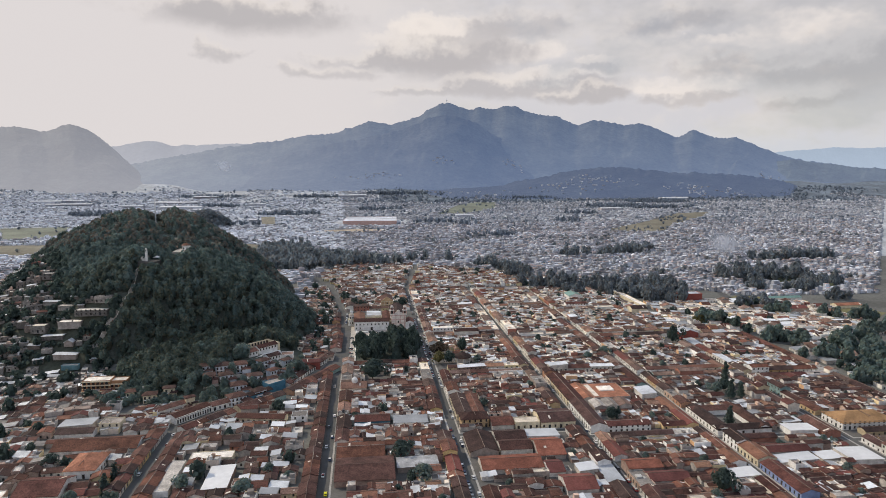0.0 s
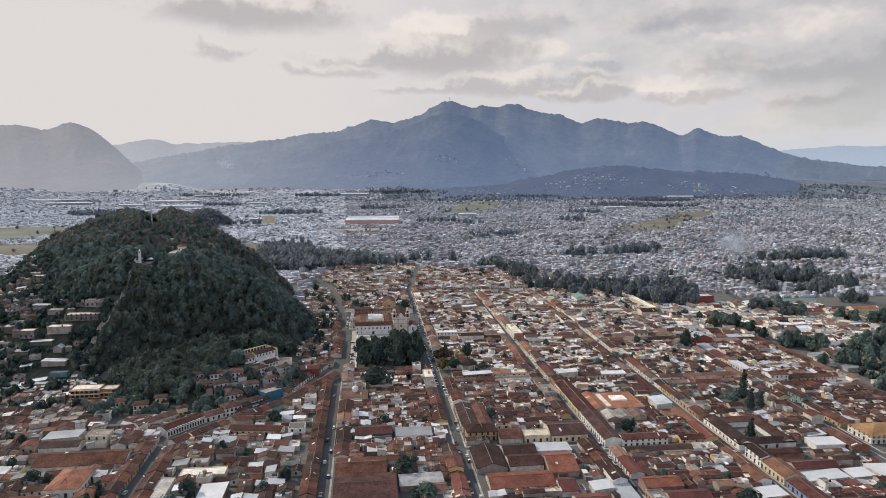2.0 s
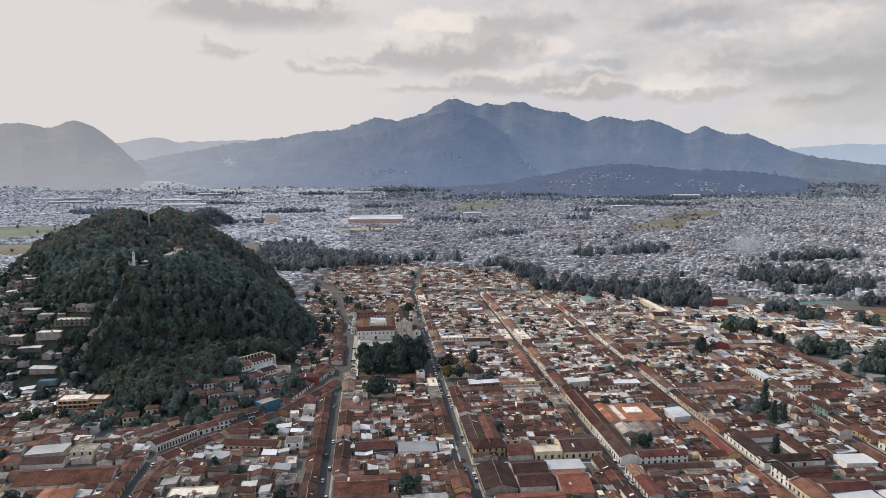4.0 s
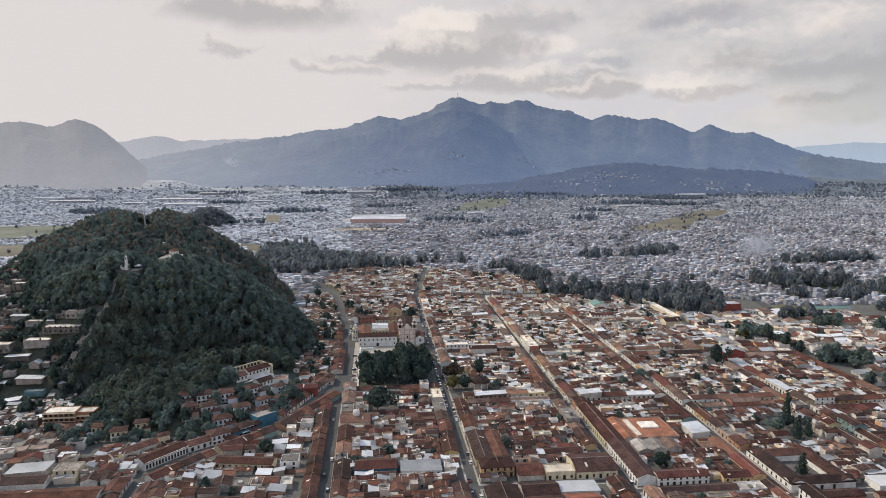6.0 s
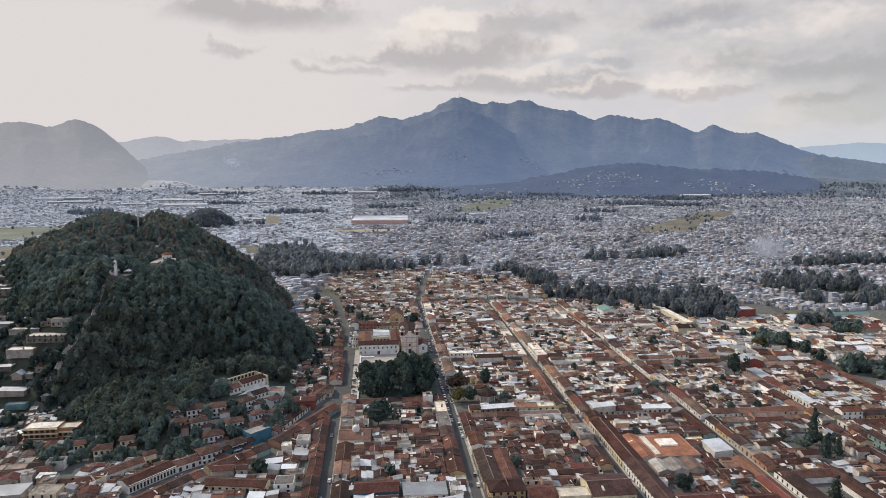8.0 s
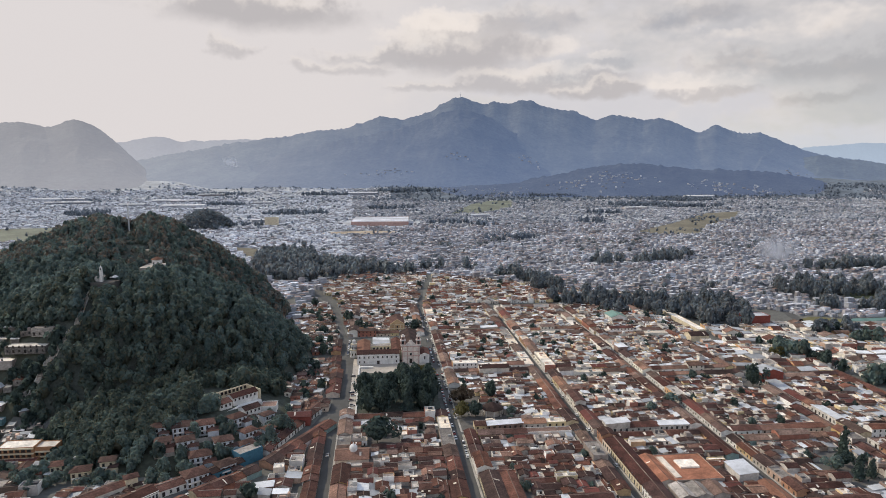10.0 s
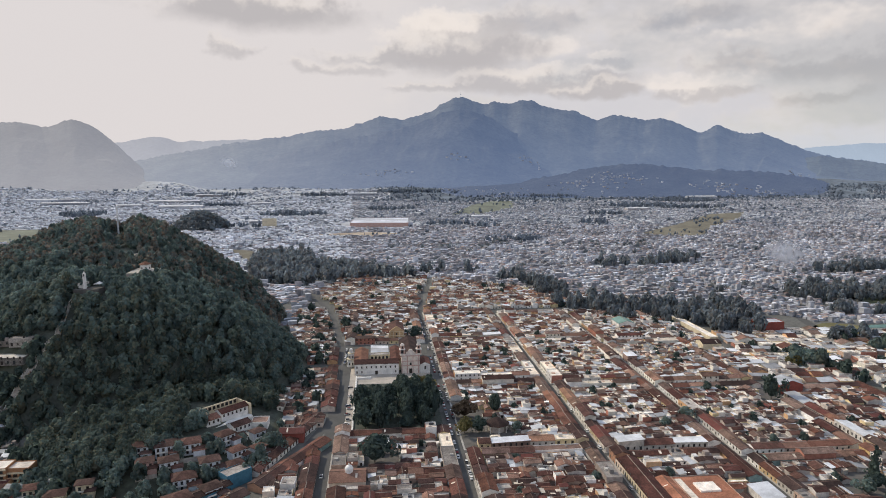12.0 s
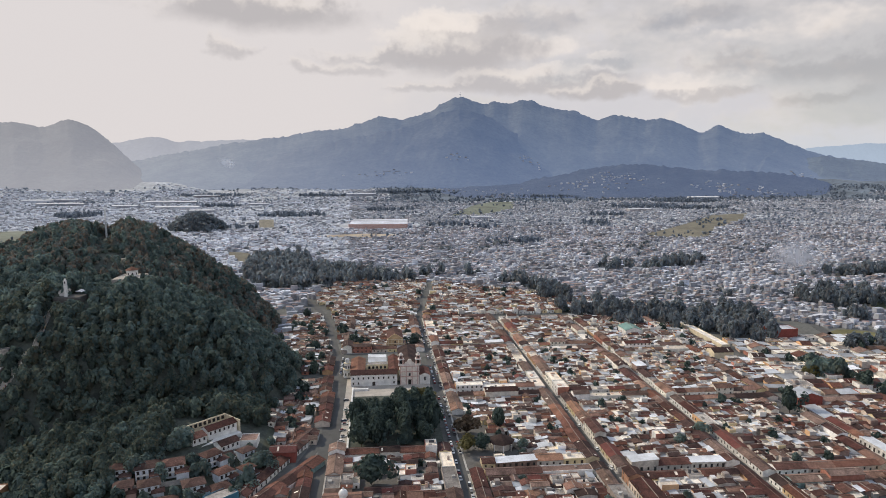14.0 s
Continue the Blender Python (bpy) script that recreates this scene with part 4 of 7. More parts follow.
# ---- far town ----
def far_town():
    g = np.random.default_rng(5)
    # even cover of the valley floor as it fans out, closer and smaller on the near side
    n1, n2 = 56000, 70000
    y = np.concatenate([np.sqrt(g.uniform(790 ** 2, 1750 ** 2, n1)), np.sqrt(g.uniform(1750 ** 2, 3650 ** 2, n2))])
    n = n1 + n2
    x = g.uniform(-.62, .86, n) * y
    near = np.arange(n) < n1
    w = lambda X, Y, sx, sy, r: ((X - sx) / r[0]) ** 2 + ((Y - sy) / r[1]) ** 2 < 1
    ok = ~on_hill(x, y, 1.1)
    for fx, fy, rx, ry in FIELDS + WOODS + [(20, 1925, 110, 110), (-428, 1850, 68, 52), (-681, 2577, 85, 30), (-1164, 2786, 95, 30), (-834, 2893, 60, 34), (-54, 925, 8, 30), (-68, 970, 9, 34)]:
        ok &= ~w(x, y, fx, fy, (rx, ry))
    for poly in MEADOWS:
        ok &= ~inside(x, y, poly)
    dens = np.array([noise.noise(Vector((a / 260, b / 260, 3))) for a, b in zip(x, y)])
    ok &= dens + g.uniform(-.35, .35, n) > np.where(y > 2900, -.18 + (y - 2900) / 1500, -.42) + np.where((y > 2750) & (x > .02 * y), .42, 0)
    ok &= ~((y < 1130 - .75 * np.clip(x - 60, 0, None)) & (x > -66) & (x < 480))
    # straight lanes between the houses of the near quarters
    u, v = x * .985 + y * .17, y * .985 - x * .17
    ok &= ~(near & ((np.mod(u, 92) < 6) | (np.mod(v, 64) < 5)))
    x, y, near = x[ok], y[ok], near[ok]
    n = len(x)
    z0 = valley_rise(x, y)
    grow = np.where(near, .80, .80 + .25 * np.clip((y - 1200) / 2000, 0, 1))
    a = g.uniform(2.2, 6.4, n) * grow
    b = g.uniform(2.0, 4.0, n) * grow
    big = g.random(n) < .025
    a[big] *= 2.2
    long = (g.random(n) < .012) & (y > 1900)
    a[long] *= g.uniform(2.5, 5.0, n)[long]
    b[long] *= 1.5
    # flatter colours and lower houses far off, in place of haze
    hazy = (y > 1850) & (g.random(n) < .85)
    h = np.where(y > 1850, .75, 1) * g.choice([2.4, 2.9, 3.3, 5.4, 8.0], n, p=[.34, .30, .18, .16, .02]) + g.uniform(-.3, .3, n)
    th = .17 + g.choice([0, .06, -.08, .4], n, p=[.5, .2, .2, .1]) + g.uniform(-.04, .04, n)
    rs = np.where(g.random(n) < .35, g.uniform(.5, 1.3, n), 0.05)
    ca, sa = np.cos(th), np.sin(th)
    loc = np.array([(-1, -1), (1, -1), (1, 1), (-1, 1)], float)
    V = np.zeros((n, 10, 3))
    for k in range(4):
        u, v = loc[k, 0] * a, loc[k, 1] * b
        V[:, k, 0], V[:, k, 1], V[:, k, 2] = x + u * ca - v * sa, y + u * sa + v * ca, z0 - 1
        V[:, k + 4] = V[:, k]
        V[:, k + 4, 2] = z0 + h
    for k, s in ((8, -1), (9, 1)):
        V[:, k, 0], V[:, k, 1], V[:, k, 2] = x - s * b * sa, y + s * b * ca, z0 + h + rs
    split = g.random(n)
    # houses whitened on the left to stand in for bright haze
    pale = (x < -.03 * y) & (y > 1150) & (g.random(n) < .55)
    for name, mat, sel, lab in (("far_pale_houses", M_FARPALE, pale, "haze-whitened roofs of the far left quarters"), ("farthest_houses", M_FARTHEST, hazy & ~pale, "small haze-greyed houses of the farthest quarters"), ("far_houses", M_FARTOWN, (split < .7) & ~pale & ~hazy, "haze-paled flat roofs of the far town"), ("far_tiled_houses", M_FARTILE, (split >= .7) & ~pale & ~hazy, "haze-paled reddish roofs of the far town")):
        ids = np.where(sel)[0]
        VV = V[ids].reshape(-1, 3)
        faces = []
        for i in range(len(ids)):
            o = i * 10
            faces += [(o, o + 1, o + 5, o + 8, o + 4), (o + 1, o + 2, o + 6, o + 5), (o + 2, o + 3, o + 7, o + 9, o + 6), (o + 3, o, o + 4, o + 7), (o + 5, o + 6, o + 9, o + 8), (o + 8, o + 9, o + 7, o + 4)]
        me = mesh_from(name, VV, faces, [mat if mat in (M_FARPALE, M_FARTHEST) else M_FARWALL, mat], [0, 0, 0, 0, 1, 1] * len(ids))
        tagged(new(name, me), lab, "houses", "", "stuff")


MEADOWS = [[(618, 1634), (661, 1568), (752, 1570), (864, 1747), (1085, 2001), (1222, 2210), (1072, 2154), (816, 1846)], [(246, 2217), (350, 2229), (495, 2472), (596, 2906), (510, 2915), (372, 2639)],
           [(-957, 1861), (-784, 1887), (-704, 1630), (-800, 1551)], [(-1000, 1500), (-671, 1297), (-609, 1289), (-660, 1470), (-762, 1476)], [(-288, 1464), (-250, 1386), (-182, 1226), (-183, 1313), (-229, 1434)]]


def inside(x, y, poly):
    """Which of the points x, y lie in a polygon."""
    hit = np.zeros(np.shape(x), bool)
    for (ax, ay), (bx, by) in zip(poly, poly[1:] + poly[:1]):
        if ay != by:
            hit ^= ((ay > y) != (by > y)) & (x < (bx - ax) * (y - ay) / (by - ay) + ax)
    return hit


FIELDS = [(-20, 1690, 110, 45), (490, 760, 42, 34),
          (640, 880, 40, 40), (560, 690, 40, 30), (500, 655, 40, 22)]
WOODS = [(-105, 1105, 58, 36), (-150, 1260, 52, 110), (-130, 1190, 60, 95), (-75, 1150, 60, 80), (-20, 1145, 55, 50), (35, 1128, 40, 28), (-165, 1290, 40, 60), (93, 1158, 16, 12), (157, 1150, 12, 9), (206, 1100, 22, 24), (228, 1045, 20, 40), (236, 975, 22, 40), (236, 900, 16, 28),
         (270, 880, 26, 24), (300, 855, 34, 32), (345, 842, 40, 48), (385, 830, 38, 55), (375, 775, 24, 26), (415, 855, 24, 30), (580, 925, 50, 40), (640, 925, 40, 34), (650, 860, 30, 26), (380, 1185, 16, 26), (440, 1185, 40, 18), (500, 1205, 40, 16),
         (722, 1090, 40, 22), (810, 1105, 60, 26), (330, 1540, 34, 36), (260, 1515, 26, 20), (600, 1905, 40, 36), (200, 1905, 60, 26), (290, 1840, 36, 20), (545, 1240, 34, 16), (735, 2180, 60, 40), (1000, 2520, 130, 70), (1150, 2420, 120, 46),
         (1300, 2800, 150, 90), (-330, 1880, 40, 26), (-560, 2680, 80, 40), (-250, 2250, 110, 50), (60, 2450, 80, 40), (-900, 2300, 60, 90), (-700, 3200, 160, 50), (-200, 3150, 130, 50), (160, 3230, 150, 50), (800, 3050, 120, 30),
         (405, 585, 18, 26), (470, 545, 34, 34), (398, 520, 13, 14), (402, 452, 17, 16), (440, 498, 34, 36), (425, 470, 20, 20), (470, 735, 34, 10), (372, 655, 16, 10), (472, 690, 14, 9), (520, 668, 12, 8), (540, 655, 14, 8), (535, 830, 12, 9), (590, 822, 30, 14), (525, 605, 20, 12), (377, 668, 14, 12), (600, 760, 16, 8), (650, 720, 24, 10), (560, 640, 18, 8)]
# far walls and roofs: haze put into paler, bluer, low-contrast colours
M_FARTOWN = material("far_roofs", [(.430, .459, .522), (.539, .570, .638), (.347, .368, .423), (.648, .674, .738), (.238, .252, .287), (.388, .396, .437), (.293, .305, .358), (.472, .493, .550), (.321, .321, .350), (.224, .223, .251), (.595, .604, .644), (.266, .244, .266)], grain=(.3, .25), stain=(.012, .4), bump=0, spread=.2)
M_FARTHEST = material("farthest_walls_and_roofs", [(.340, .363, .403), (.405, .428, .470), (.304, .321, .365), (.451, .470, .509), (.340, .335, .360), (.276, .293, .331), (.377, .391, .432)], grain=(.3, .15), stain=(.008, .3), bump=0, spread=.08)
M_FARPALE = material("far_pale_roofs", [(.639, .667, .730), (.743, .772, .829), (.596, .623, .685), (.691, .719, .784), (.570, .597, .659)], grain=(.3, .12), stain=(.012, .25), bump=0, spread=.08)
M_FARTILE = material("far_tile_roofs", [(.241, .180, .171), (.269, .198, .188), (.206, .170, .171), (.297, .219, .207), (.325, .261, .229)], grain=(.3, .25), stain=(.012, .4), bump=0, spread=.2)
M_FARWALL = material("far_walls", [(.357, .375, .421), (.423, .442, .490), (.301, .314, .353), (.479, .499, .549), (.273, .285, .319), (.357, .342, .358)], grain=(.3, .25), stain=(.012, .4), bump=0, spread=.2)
far_town()

# long pale sheds of the far quarter
def warehouse(x, y, w, d, h, turn):
    z = float(valley_rise(x, y))
    c = thing("warehouse", "long pale warehouse with a low white metal roof", "warehouse", "warehouses of the far quarter", Matrix.Translation((x, y, z)) @ Matrix.Rotation(turn, 4, "Z"))
    ws, rs = gable(d, w, h, d * .06, .3)
    q = Matrix.Rotation(math.pi / 2, 4, "Z")
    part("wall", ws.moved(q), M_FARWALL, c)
    part("roof", rs.moved(q), M_SHED, c, "white metal roof")


for x, y, w, d, h, turn in ((-681, 2577, 150, 40, 9, .05), (-1164, 2786, 170, 36, 9, .03), (-834, 2893, 110, 50, 8, .1), (-888, 2659, 90, 36, 8, 0), (-1339, 2984, 120, 44, 8, .05), (-52, 3148, 130, 46, 9, 0), (-300, 1980, 70, 26, 8, .2),
                            (-1235, 2994, 90, 34, 8, 0), (-754, 2875, 120, 40, 8, .1), (-723, 3160, 110, 40, 8, .1), (-560, 2420, 80, 34, 8, .1), (-430, 2740, 70, 32, 7, .2), (1450, 2950, 130, 40, 9, 0), (320, 2100, 60, 26, 7, .1), (900, 2330, 80, 30, 8, .1)):
    warehouse(x, y, w, d, h, turn)
ws = thing("market_hall", "wide hall with sand-coloured walls and a pale flat roof", "hall", "", Matrix.Translation((20, 1925, 0)) @ Matrix.Rotation(-.05, 4, "Z"))
hw, hr = flat(150, 150, 11)
part("wall", hw, M_PINK, ws)
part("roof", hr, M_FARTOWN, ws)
sign = thing("billboard", "large blank cream billboard on two posts", "billboard", "", Matrix.Translation((-264, 1866, 0)))
part("panel", Shape().box(-18, 18, -.4, .4, 4, 24), M_CREAM, sign)
for u in (-12, 12):
    part("post", Shape().cylinder(u, 0, -.5, 4.05, .6, .6, 6), M_STEEL, sign)

# fields of the valley
def field(name, fx, fy, rx, ry, mat, label, z=.05):
    n = 18
    v = [(fx + rx * math.cos(2 * math.pi * i / n) * (1 + .18 * math.sin(i * 2.3)), fy + ry * math.sin(2 * math.pi * i / n) * (1 + .15 * math.sin(i * 1.7)), z) for i in range(n)]
    tagged(new(name, mesh_from(name, v, [tuple(range(n))], [mat])), label, "", "", "structure")


for i, (fx, fy, rx, ry) in enumerate(FIELDS):
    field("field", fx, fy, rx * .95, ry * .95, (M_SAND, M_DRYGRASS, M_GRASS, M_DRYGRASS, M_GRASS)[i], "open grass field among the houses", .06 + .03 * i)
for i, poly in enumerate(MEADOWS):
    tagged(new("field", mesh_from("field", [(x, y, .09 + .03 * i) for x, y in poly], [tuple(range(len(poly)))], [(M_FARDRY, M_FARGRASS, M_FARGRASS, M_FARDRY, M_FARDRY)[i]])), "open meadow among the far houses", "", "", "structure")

# ---- trees ----


def crown_shape(seed, r, h, kind="round", quads=260, core=9, leaf=(.07, .14)):
    """Many leaf clumps over a dark lumpy core: a crown from z = 0 to z = h."""
    g = np.random.default_rng(seed)
    lobes = [(g.normal(0, r * .36), g.normal(0, r * .36), h * g.uniform(.28, .68), r * g.uniform(.40, .60)) for _ in range(6)] + [(0, 0, h * .62, r * .56), (g.normal(0, r * .1), g.normal(0, r * .1), h * .80, r * .34)]
    if kind == "cone":
        lobes = [(g.normal(0, r * .1), g.normal(0, r * .1), h * k, r * (1.0 - k) * .95 + .12) for k in (.10, .24, .38, .52, .66, .80, .93)]
    s = Shape()
    n = core
    rings = (.05, .25, .5, .75, .95)
    v = []
    for t in rings:
        wide = (.80 - .7 * t) * r if kind == "cone" else r * .60 * math.sin(math.pi * (.12 + .80 * t))
        v += [(wide * g.uniform(.82, 1.08) * math.cos(2 * math.pi * i / n + t), wide * g.uniform(.82, 1.08) * math.sin(2 * math.pi * i / n + t), h * t * .86) for i in range(n)]
    f = [(j * n + i, j * n + (i + 1) % n, (j + 1) * n + (i + 1) % n, (j + 1) * n + i) for j in range(len(rings) - 1) for i in range(n)]
    s.add(v, f + [tuple(range(n))[::-1], tuple(range((len(rings) - 1) * n, len(rings) * n))])
    for k in range(quads):
        x, y, z, q = lobes[k % len(lobes)]
        d = g.normal(0, 1, 3)
        d[2] = d[2] * .8 + .3
        d /= np.linalg.norm(d)
        c = np.array((x, y, z)) + d * q * g.uniform(.88, 1.10) * np.array((1, 1, min(1.0, h / (1.6 * r))))
        nrm = d + g.normal(0, .18, 3) + np.array((0, 0, .25))
        nrm /= np.linalg.norm(nrm)
        a = np.cross(nrm, g.normal(0, 1, 3))
        a /= np.linalg.norm(a)
        b = np.cross(nrm, a)
        e = r * g.uniform(*leaf)
        s.add([c - a * e - b * e * .7, c + a * e * .9 - b * e * .5 + nrm * e * .3, c + a * e * .6 + b * e, c - a * e * .8 + b * e * .8 - nrm * e * .3], [(0, 1, 2, 3)])
    return s


def trunk_shape(h, r, seed=0):
    g = np.random.default_rng(seed)
    s = Shape().cylinder(0, 0, -.8, h, r, r * .55, 7)
    for k in range(4):
        a = 1.57 * k + g.uniform(-.4, .4)
        q = Matrix.Translation((0, 0, h * g.uniform(.6, .9))) @ Matrix.Rotation(a, 4, "Z") @ Matrix.Rotation(g.uniform(.6, 1.0), 4, "Y")
        s.join(Shape().cylinder(0, 0, 0, h * .7, r * .4, r * .15, 5).moved(q))
    return s


PROTO = [crown_shape(11 + k, 1.0, 1.5, quads=420, leaf=(.075, .150)) for k in range(5)]
PROTO_M = [crown_shape(71 + k, 1.0, 1.5, quads=170, core=6, leaf=(.115, .215)) for k in range(5)]
PROTO_C = [crown_shape(31 + k, 1.0, 3.0, "cone", quads=210, leaf=(.09, .18)) for k in range(3)]
PROTO_S = [crown_shape(91 + k, 1.0, 1.5, quads=44, core=5, leaf=(.20, .34)) for k in range(4)]
ME_CROWN = {}
ME_TRUNK = trunk_shape(.9, .07).mesh("trunk", M_BARK)


def crown_mesh(i, mat, cone=False):
    key = (i, mat.name, cone)
    if key not in ME_CROWN:
        ME_CROWN[key] = (PROTO_C[i % 3] if cone else PROTO[i % 5]).mesh("crown", mat)
    return ME_CROWN[key]


def tree(x, y, r, h, mat=None, cone=False, label="", group="trees of the town", z=None, name="tree"):
    """A tree with crown radius r and total height h."""
    mat = mat or M_LEAF
    z = ground_z(x, y) if z is None else z
    ob = thing(name, label or ("dark conifer with a tapering crown" if cone else "leafy tree with an uneven dark green crown"), "tree", group, Matrix.Translation((x, y, z)) @ Matrix.Rotation(rnd.uniform(0, 6.28), 4, "Z"))
    ch = h * (.92 if cone else .88)
    c = part("crown", crown_mesh(rnd.randrange(5), mat, cone), mat, ob)
    c.matrix_basis = Matrix.Translation((0, 0, h - ch)) @ Matrix.Diagonal((r, r, ch / (3.0 if cone else 1.5), 1))
    t = part("trunk", ME_TRUNK, M_BARK, ob)
    t.matrix_basis = Matrix.Diagonal((h * .35, h * .35, h * .55, 1))
    return ob


def merged_trees(name, places, mat, label, protos=None):
    """Many trees too close together to count: x, y, radius, height, and the ground under them."""
    protos = protos or PROTO
    pv = [np.concatenate(p.v) for p in protos]
    V, F, o = [], [], 0
    for k, (x, y, r, h, z) in enumerate(places):
        i = k % len(protos)
        a = k * 2.4
        c, s = math.cos(a), math.sin(a)
        p = pv[i]
        q = np.stack([(p[:, 0] * c - p[:, 1] * s) * r + x, (p[:, 0] * s + p[:, 1] * c) * r + y, p[:, 2] / 1.5 * h + z], 1)
        V.append(q)
        F += [tuple(j + o for j in f) for f in protos[i].f]
        o += len(p)
    me = mesh_from(name, np.concatenate(V), F, [mat])
    return tagged(new(name, me), label, "trees", "", "stuff")


def hill_forest():
    g = np.random.default_rng(3)
    spots, step = [], 6.7
    for yy in np.arange(470, 1000, step):
        for xx in np.arange(-450, -44, step):
            x, y = xx + g.uniform(-3.0, 3.0), yy + g.uniform(-3.0, 3.0)
            if not wooded(x, y) or any(a < x < b and c < y < d for a, b, c, d in CLEAR + KEEP) or (745 < y < 790 and abs(x + 198 + .53 * (y - 745)) < 3.5) or math.hypot(x + 263, y - 868) < 5 or any(math.hypot(x - a, y - b) < 5.5 for a, b in STEPS) or any(a - 2 < x < b + 2 and c - 8 < y < d + 2 for a, b, c, d in SLOPE_SITES):
                continue
            low = (672 < y < 724 and abs(x + 192 - .10 * (y - 722)) < 20) or (815 < y < 885 and abs(x + 259) < 9)
            big = noise.noise(Vector((x / 40, y / 40, 2))) + (.5 if 876 < y < 915 and abs(x + 268) < 22 else 0)
            spots.append((x, y, g.uniform(3.6, 5.6) * (1 + .35 * big), g.uniform(8.5, 12.5) * (1 + .4 * big) + (3 if y > 800 and x < -205 else 0)) if not low else (x, y, 2.8, g.uniform(2.8, 4.0)))
            if 745 < y < 872 and abs(x + 263 - .35 * (872 - y)) < 9:
                x, y, r, h = spots[-1]
                spots[-1] = (x, y, r * .7, min(h, 3.6))
    near = [s for s in spots if s[1] < 600][:55]
    keep = set(near)
    for x, y, r, h in near:
        tree(x, y, r * 1.1, h, M_LEAFLOW, False, group="trees of the wooded hill")
    # paler leaves uphill stand in for haze; olive is the trees' own
    lower = [(x, y, r * 1.22, h * 1.05, ground_z(x, y) - .5) for x, y, r, h in spots if (x, y, r, h) not in keep and y < 615]
    merged_trees("hill_forest", [q for k, q in enumerate(lower) if k % 3], M_LEAFLOW, "dense dark forest over the foot of the hill", PROTO_M)
    merged_trees("hill_forest", [(x, y, r * .9, h * .62, z) for k, (x, y, r, h, z) in enumerate(lower) if k % 3 == 0], M_LEAFLOW, "dark conifers among the forest at the foot of the hill", PROTO_C)
    middle = [(x, y, r * 1.22, h * 1.05, ground_z(x, y) - .5) for x, y, r, h in spots if (x, y, r, h) not in keep and 615 <= y < 660]
    merged_trees("hill_forest", middle[::2], M_LEAFLOW, "dense dark green forest over the lower hill", PROTO_M)
    merged_trees("hill_forest", middle[1::2], M_LEAF, "dense green forest over the lower hill", PROTO_M)
    merged_trees("hill_forest", [(x, y, r * 1.22, h * 1.05, ground_z(x, y) - .5) for x, y, r, h in spots if 660 <= y < 735 and (x, y, r, h) not in keep], M_LEAF, "dense dark green forest over the hill", PROTO_M)
    upper = [(x, y, r * 1.22, h * 1.05, ground_z(x, y) - .5) for x, y, r, h in spots if y >= 735]
    merged_trees("hill_forest", upper[::2], M_LEAFHIGH, "olive and brownish forest over the hilltop", PROTO_M)
    merged_trees("hill_forest", upper[1::2], M_LEAF, "dark green trees among the forest of the hilltop", PROTO_M)


CLEAR = [(-216, -195, 646, 664), (-208, -178, 718, 754)]
hill_forest()
TREES = TREES[:900]
sk = random.Random(21)
while len(TREES) < 1500:
    y = sk.uniform(485, 880)
    x = sk.uniform(-600, float(skirt_x(y)) + 4)
    if noise.noise(Vector((x / 45, y / 45, 6))) > sk.uniform(-.35, .25):
        TREES.append((x, y, sk.uniform(2.2, 4.6)))
for _ in range(150):
    y = sk.uniform(552, 660)
    TREES.append((float(skirt_x(y)) - sk.uniform(2, 75), y, sk.uniform(1.6, 3.4)))
for _ in range(240):
    y = sk.uniform(490, 840)
    TREES.append((float(skirt_x(y)) + sk.uniform(-12, 3), y, sk.uniform(2.2, 4.2)))
for x, y, r in [q for q in TREES if q[1] < 560 and q[0] > -180][:50]:
    tree(x, y, r, r * rnd.uniform(1.7, 2.4), label="small leafy courtyard tree between the roofs", group="courtyard trees")

TREES = [q for q in TREES if not any(a - 2 < q[0] < b + 2 and c - 3 < q[1] < d + 1 for a, b, c, d in SLOPE_SITES)]
SOLO = set([q for q in TREES if q[1] < 560 and q[0] > -180][:50])
merged_trees("slope_trees", [(x, y, r * 1.25, r * rnd.uniform(1.8, 2.6), ground_z(x, y) - .3) for x, y, r in TREES if (x, y, r) not in SOLO], M_LEAFDARK, "loose trees between the houses of the slopes and outskirts", PROTO_S)

# woods of the valley floor
SMALL = [crown_shape(51 + k, 1.0, 1.5, quads=32, core=5, leaf=(.22, .36)) for k in range(4)]
TINY = [crown_shape(151 + k, 1.0, 1.5, quads=8, core=5, leaf=(.22, .34)) for k in range(4)]


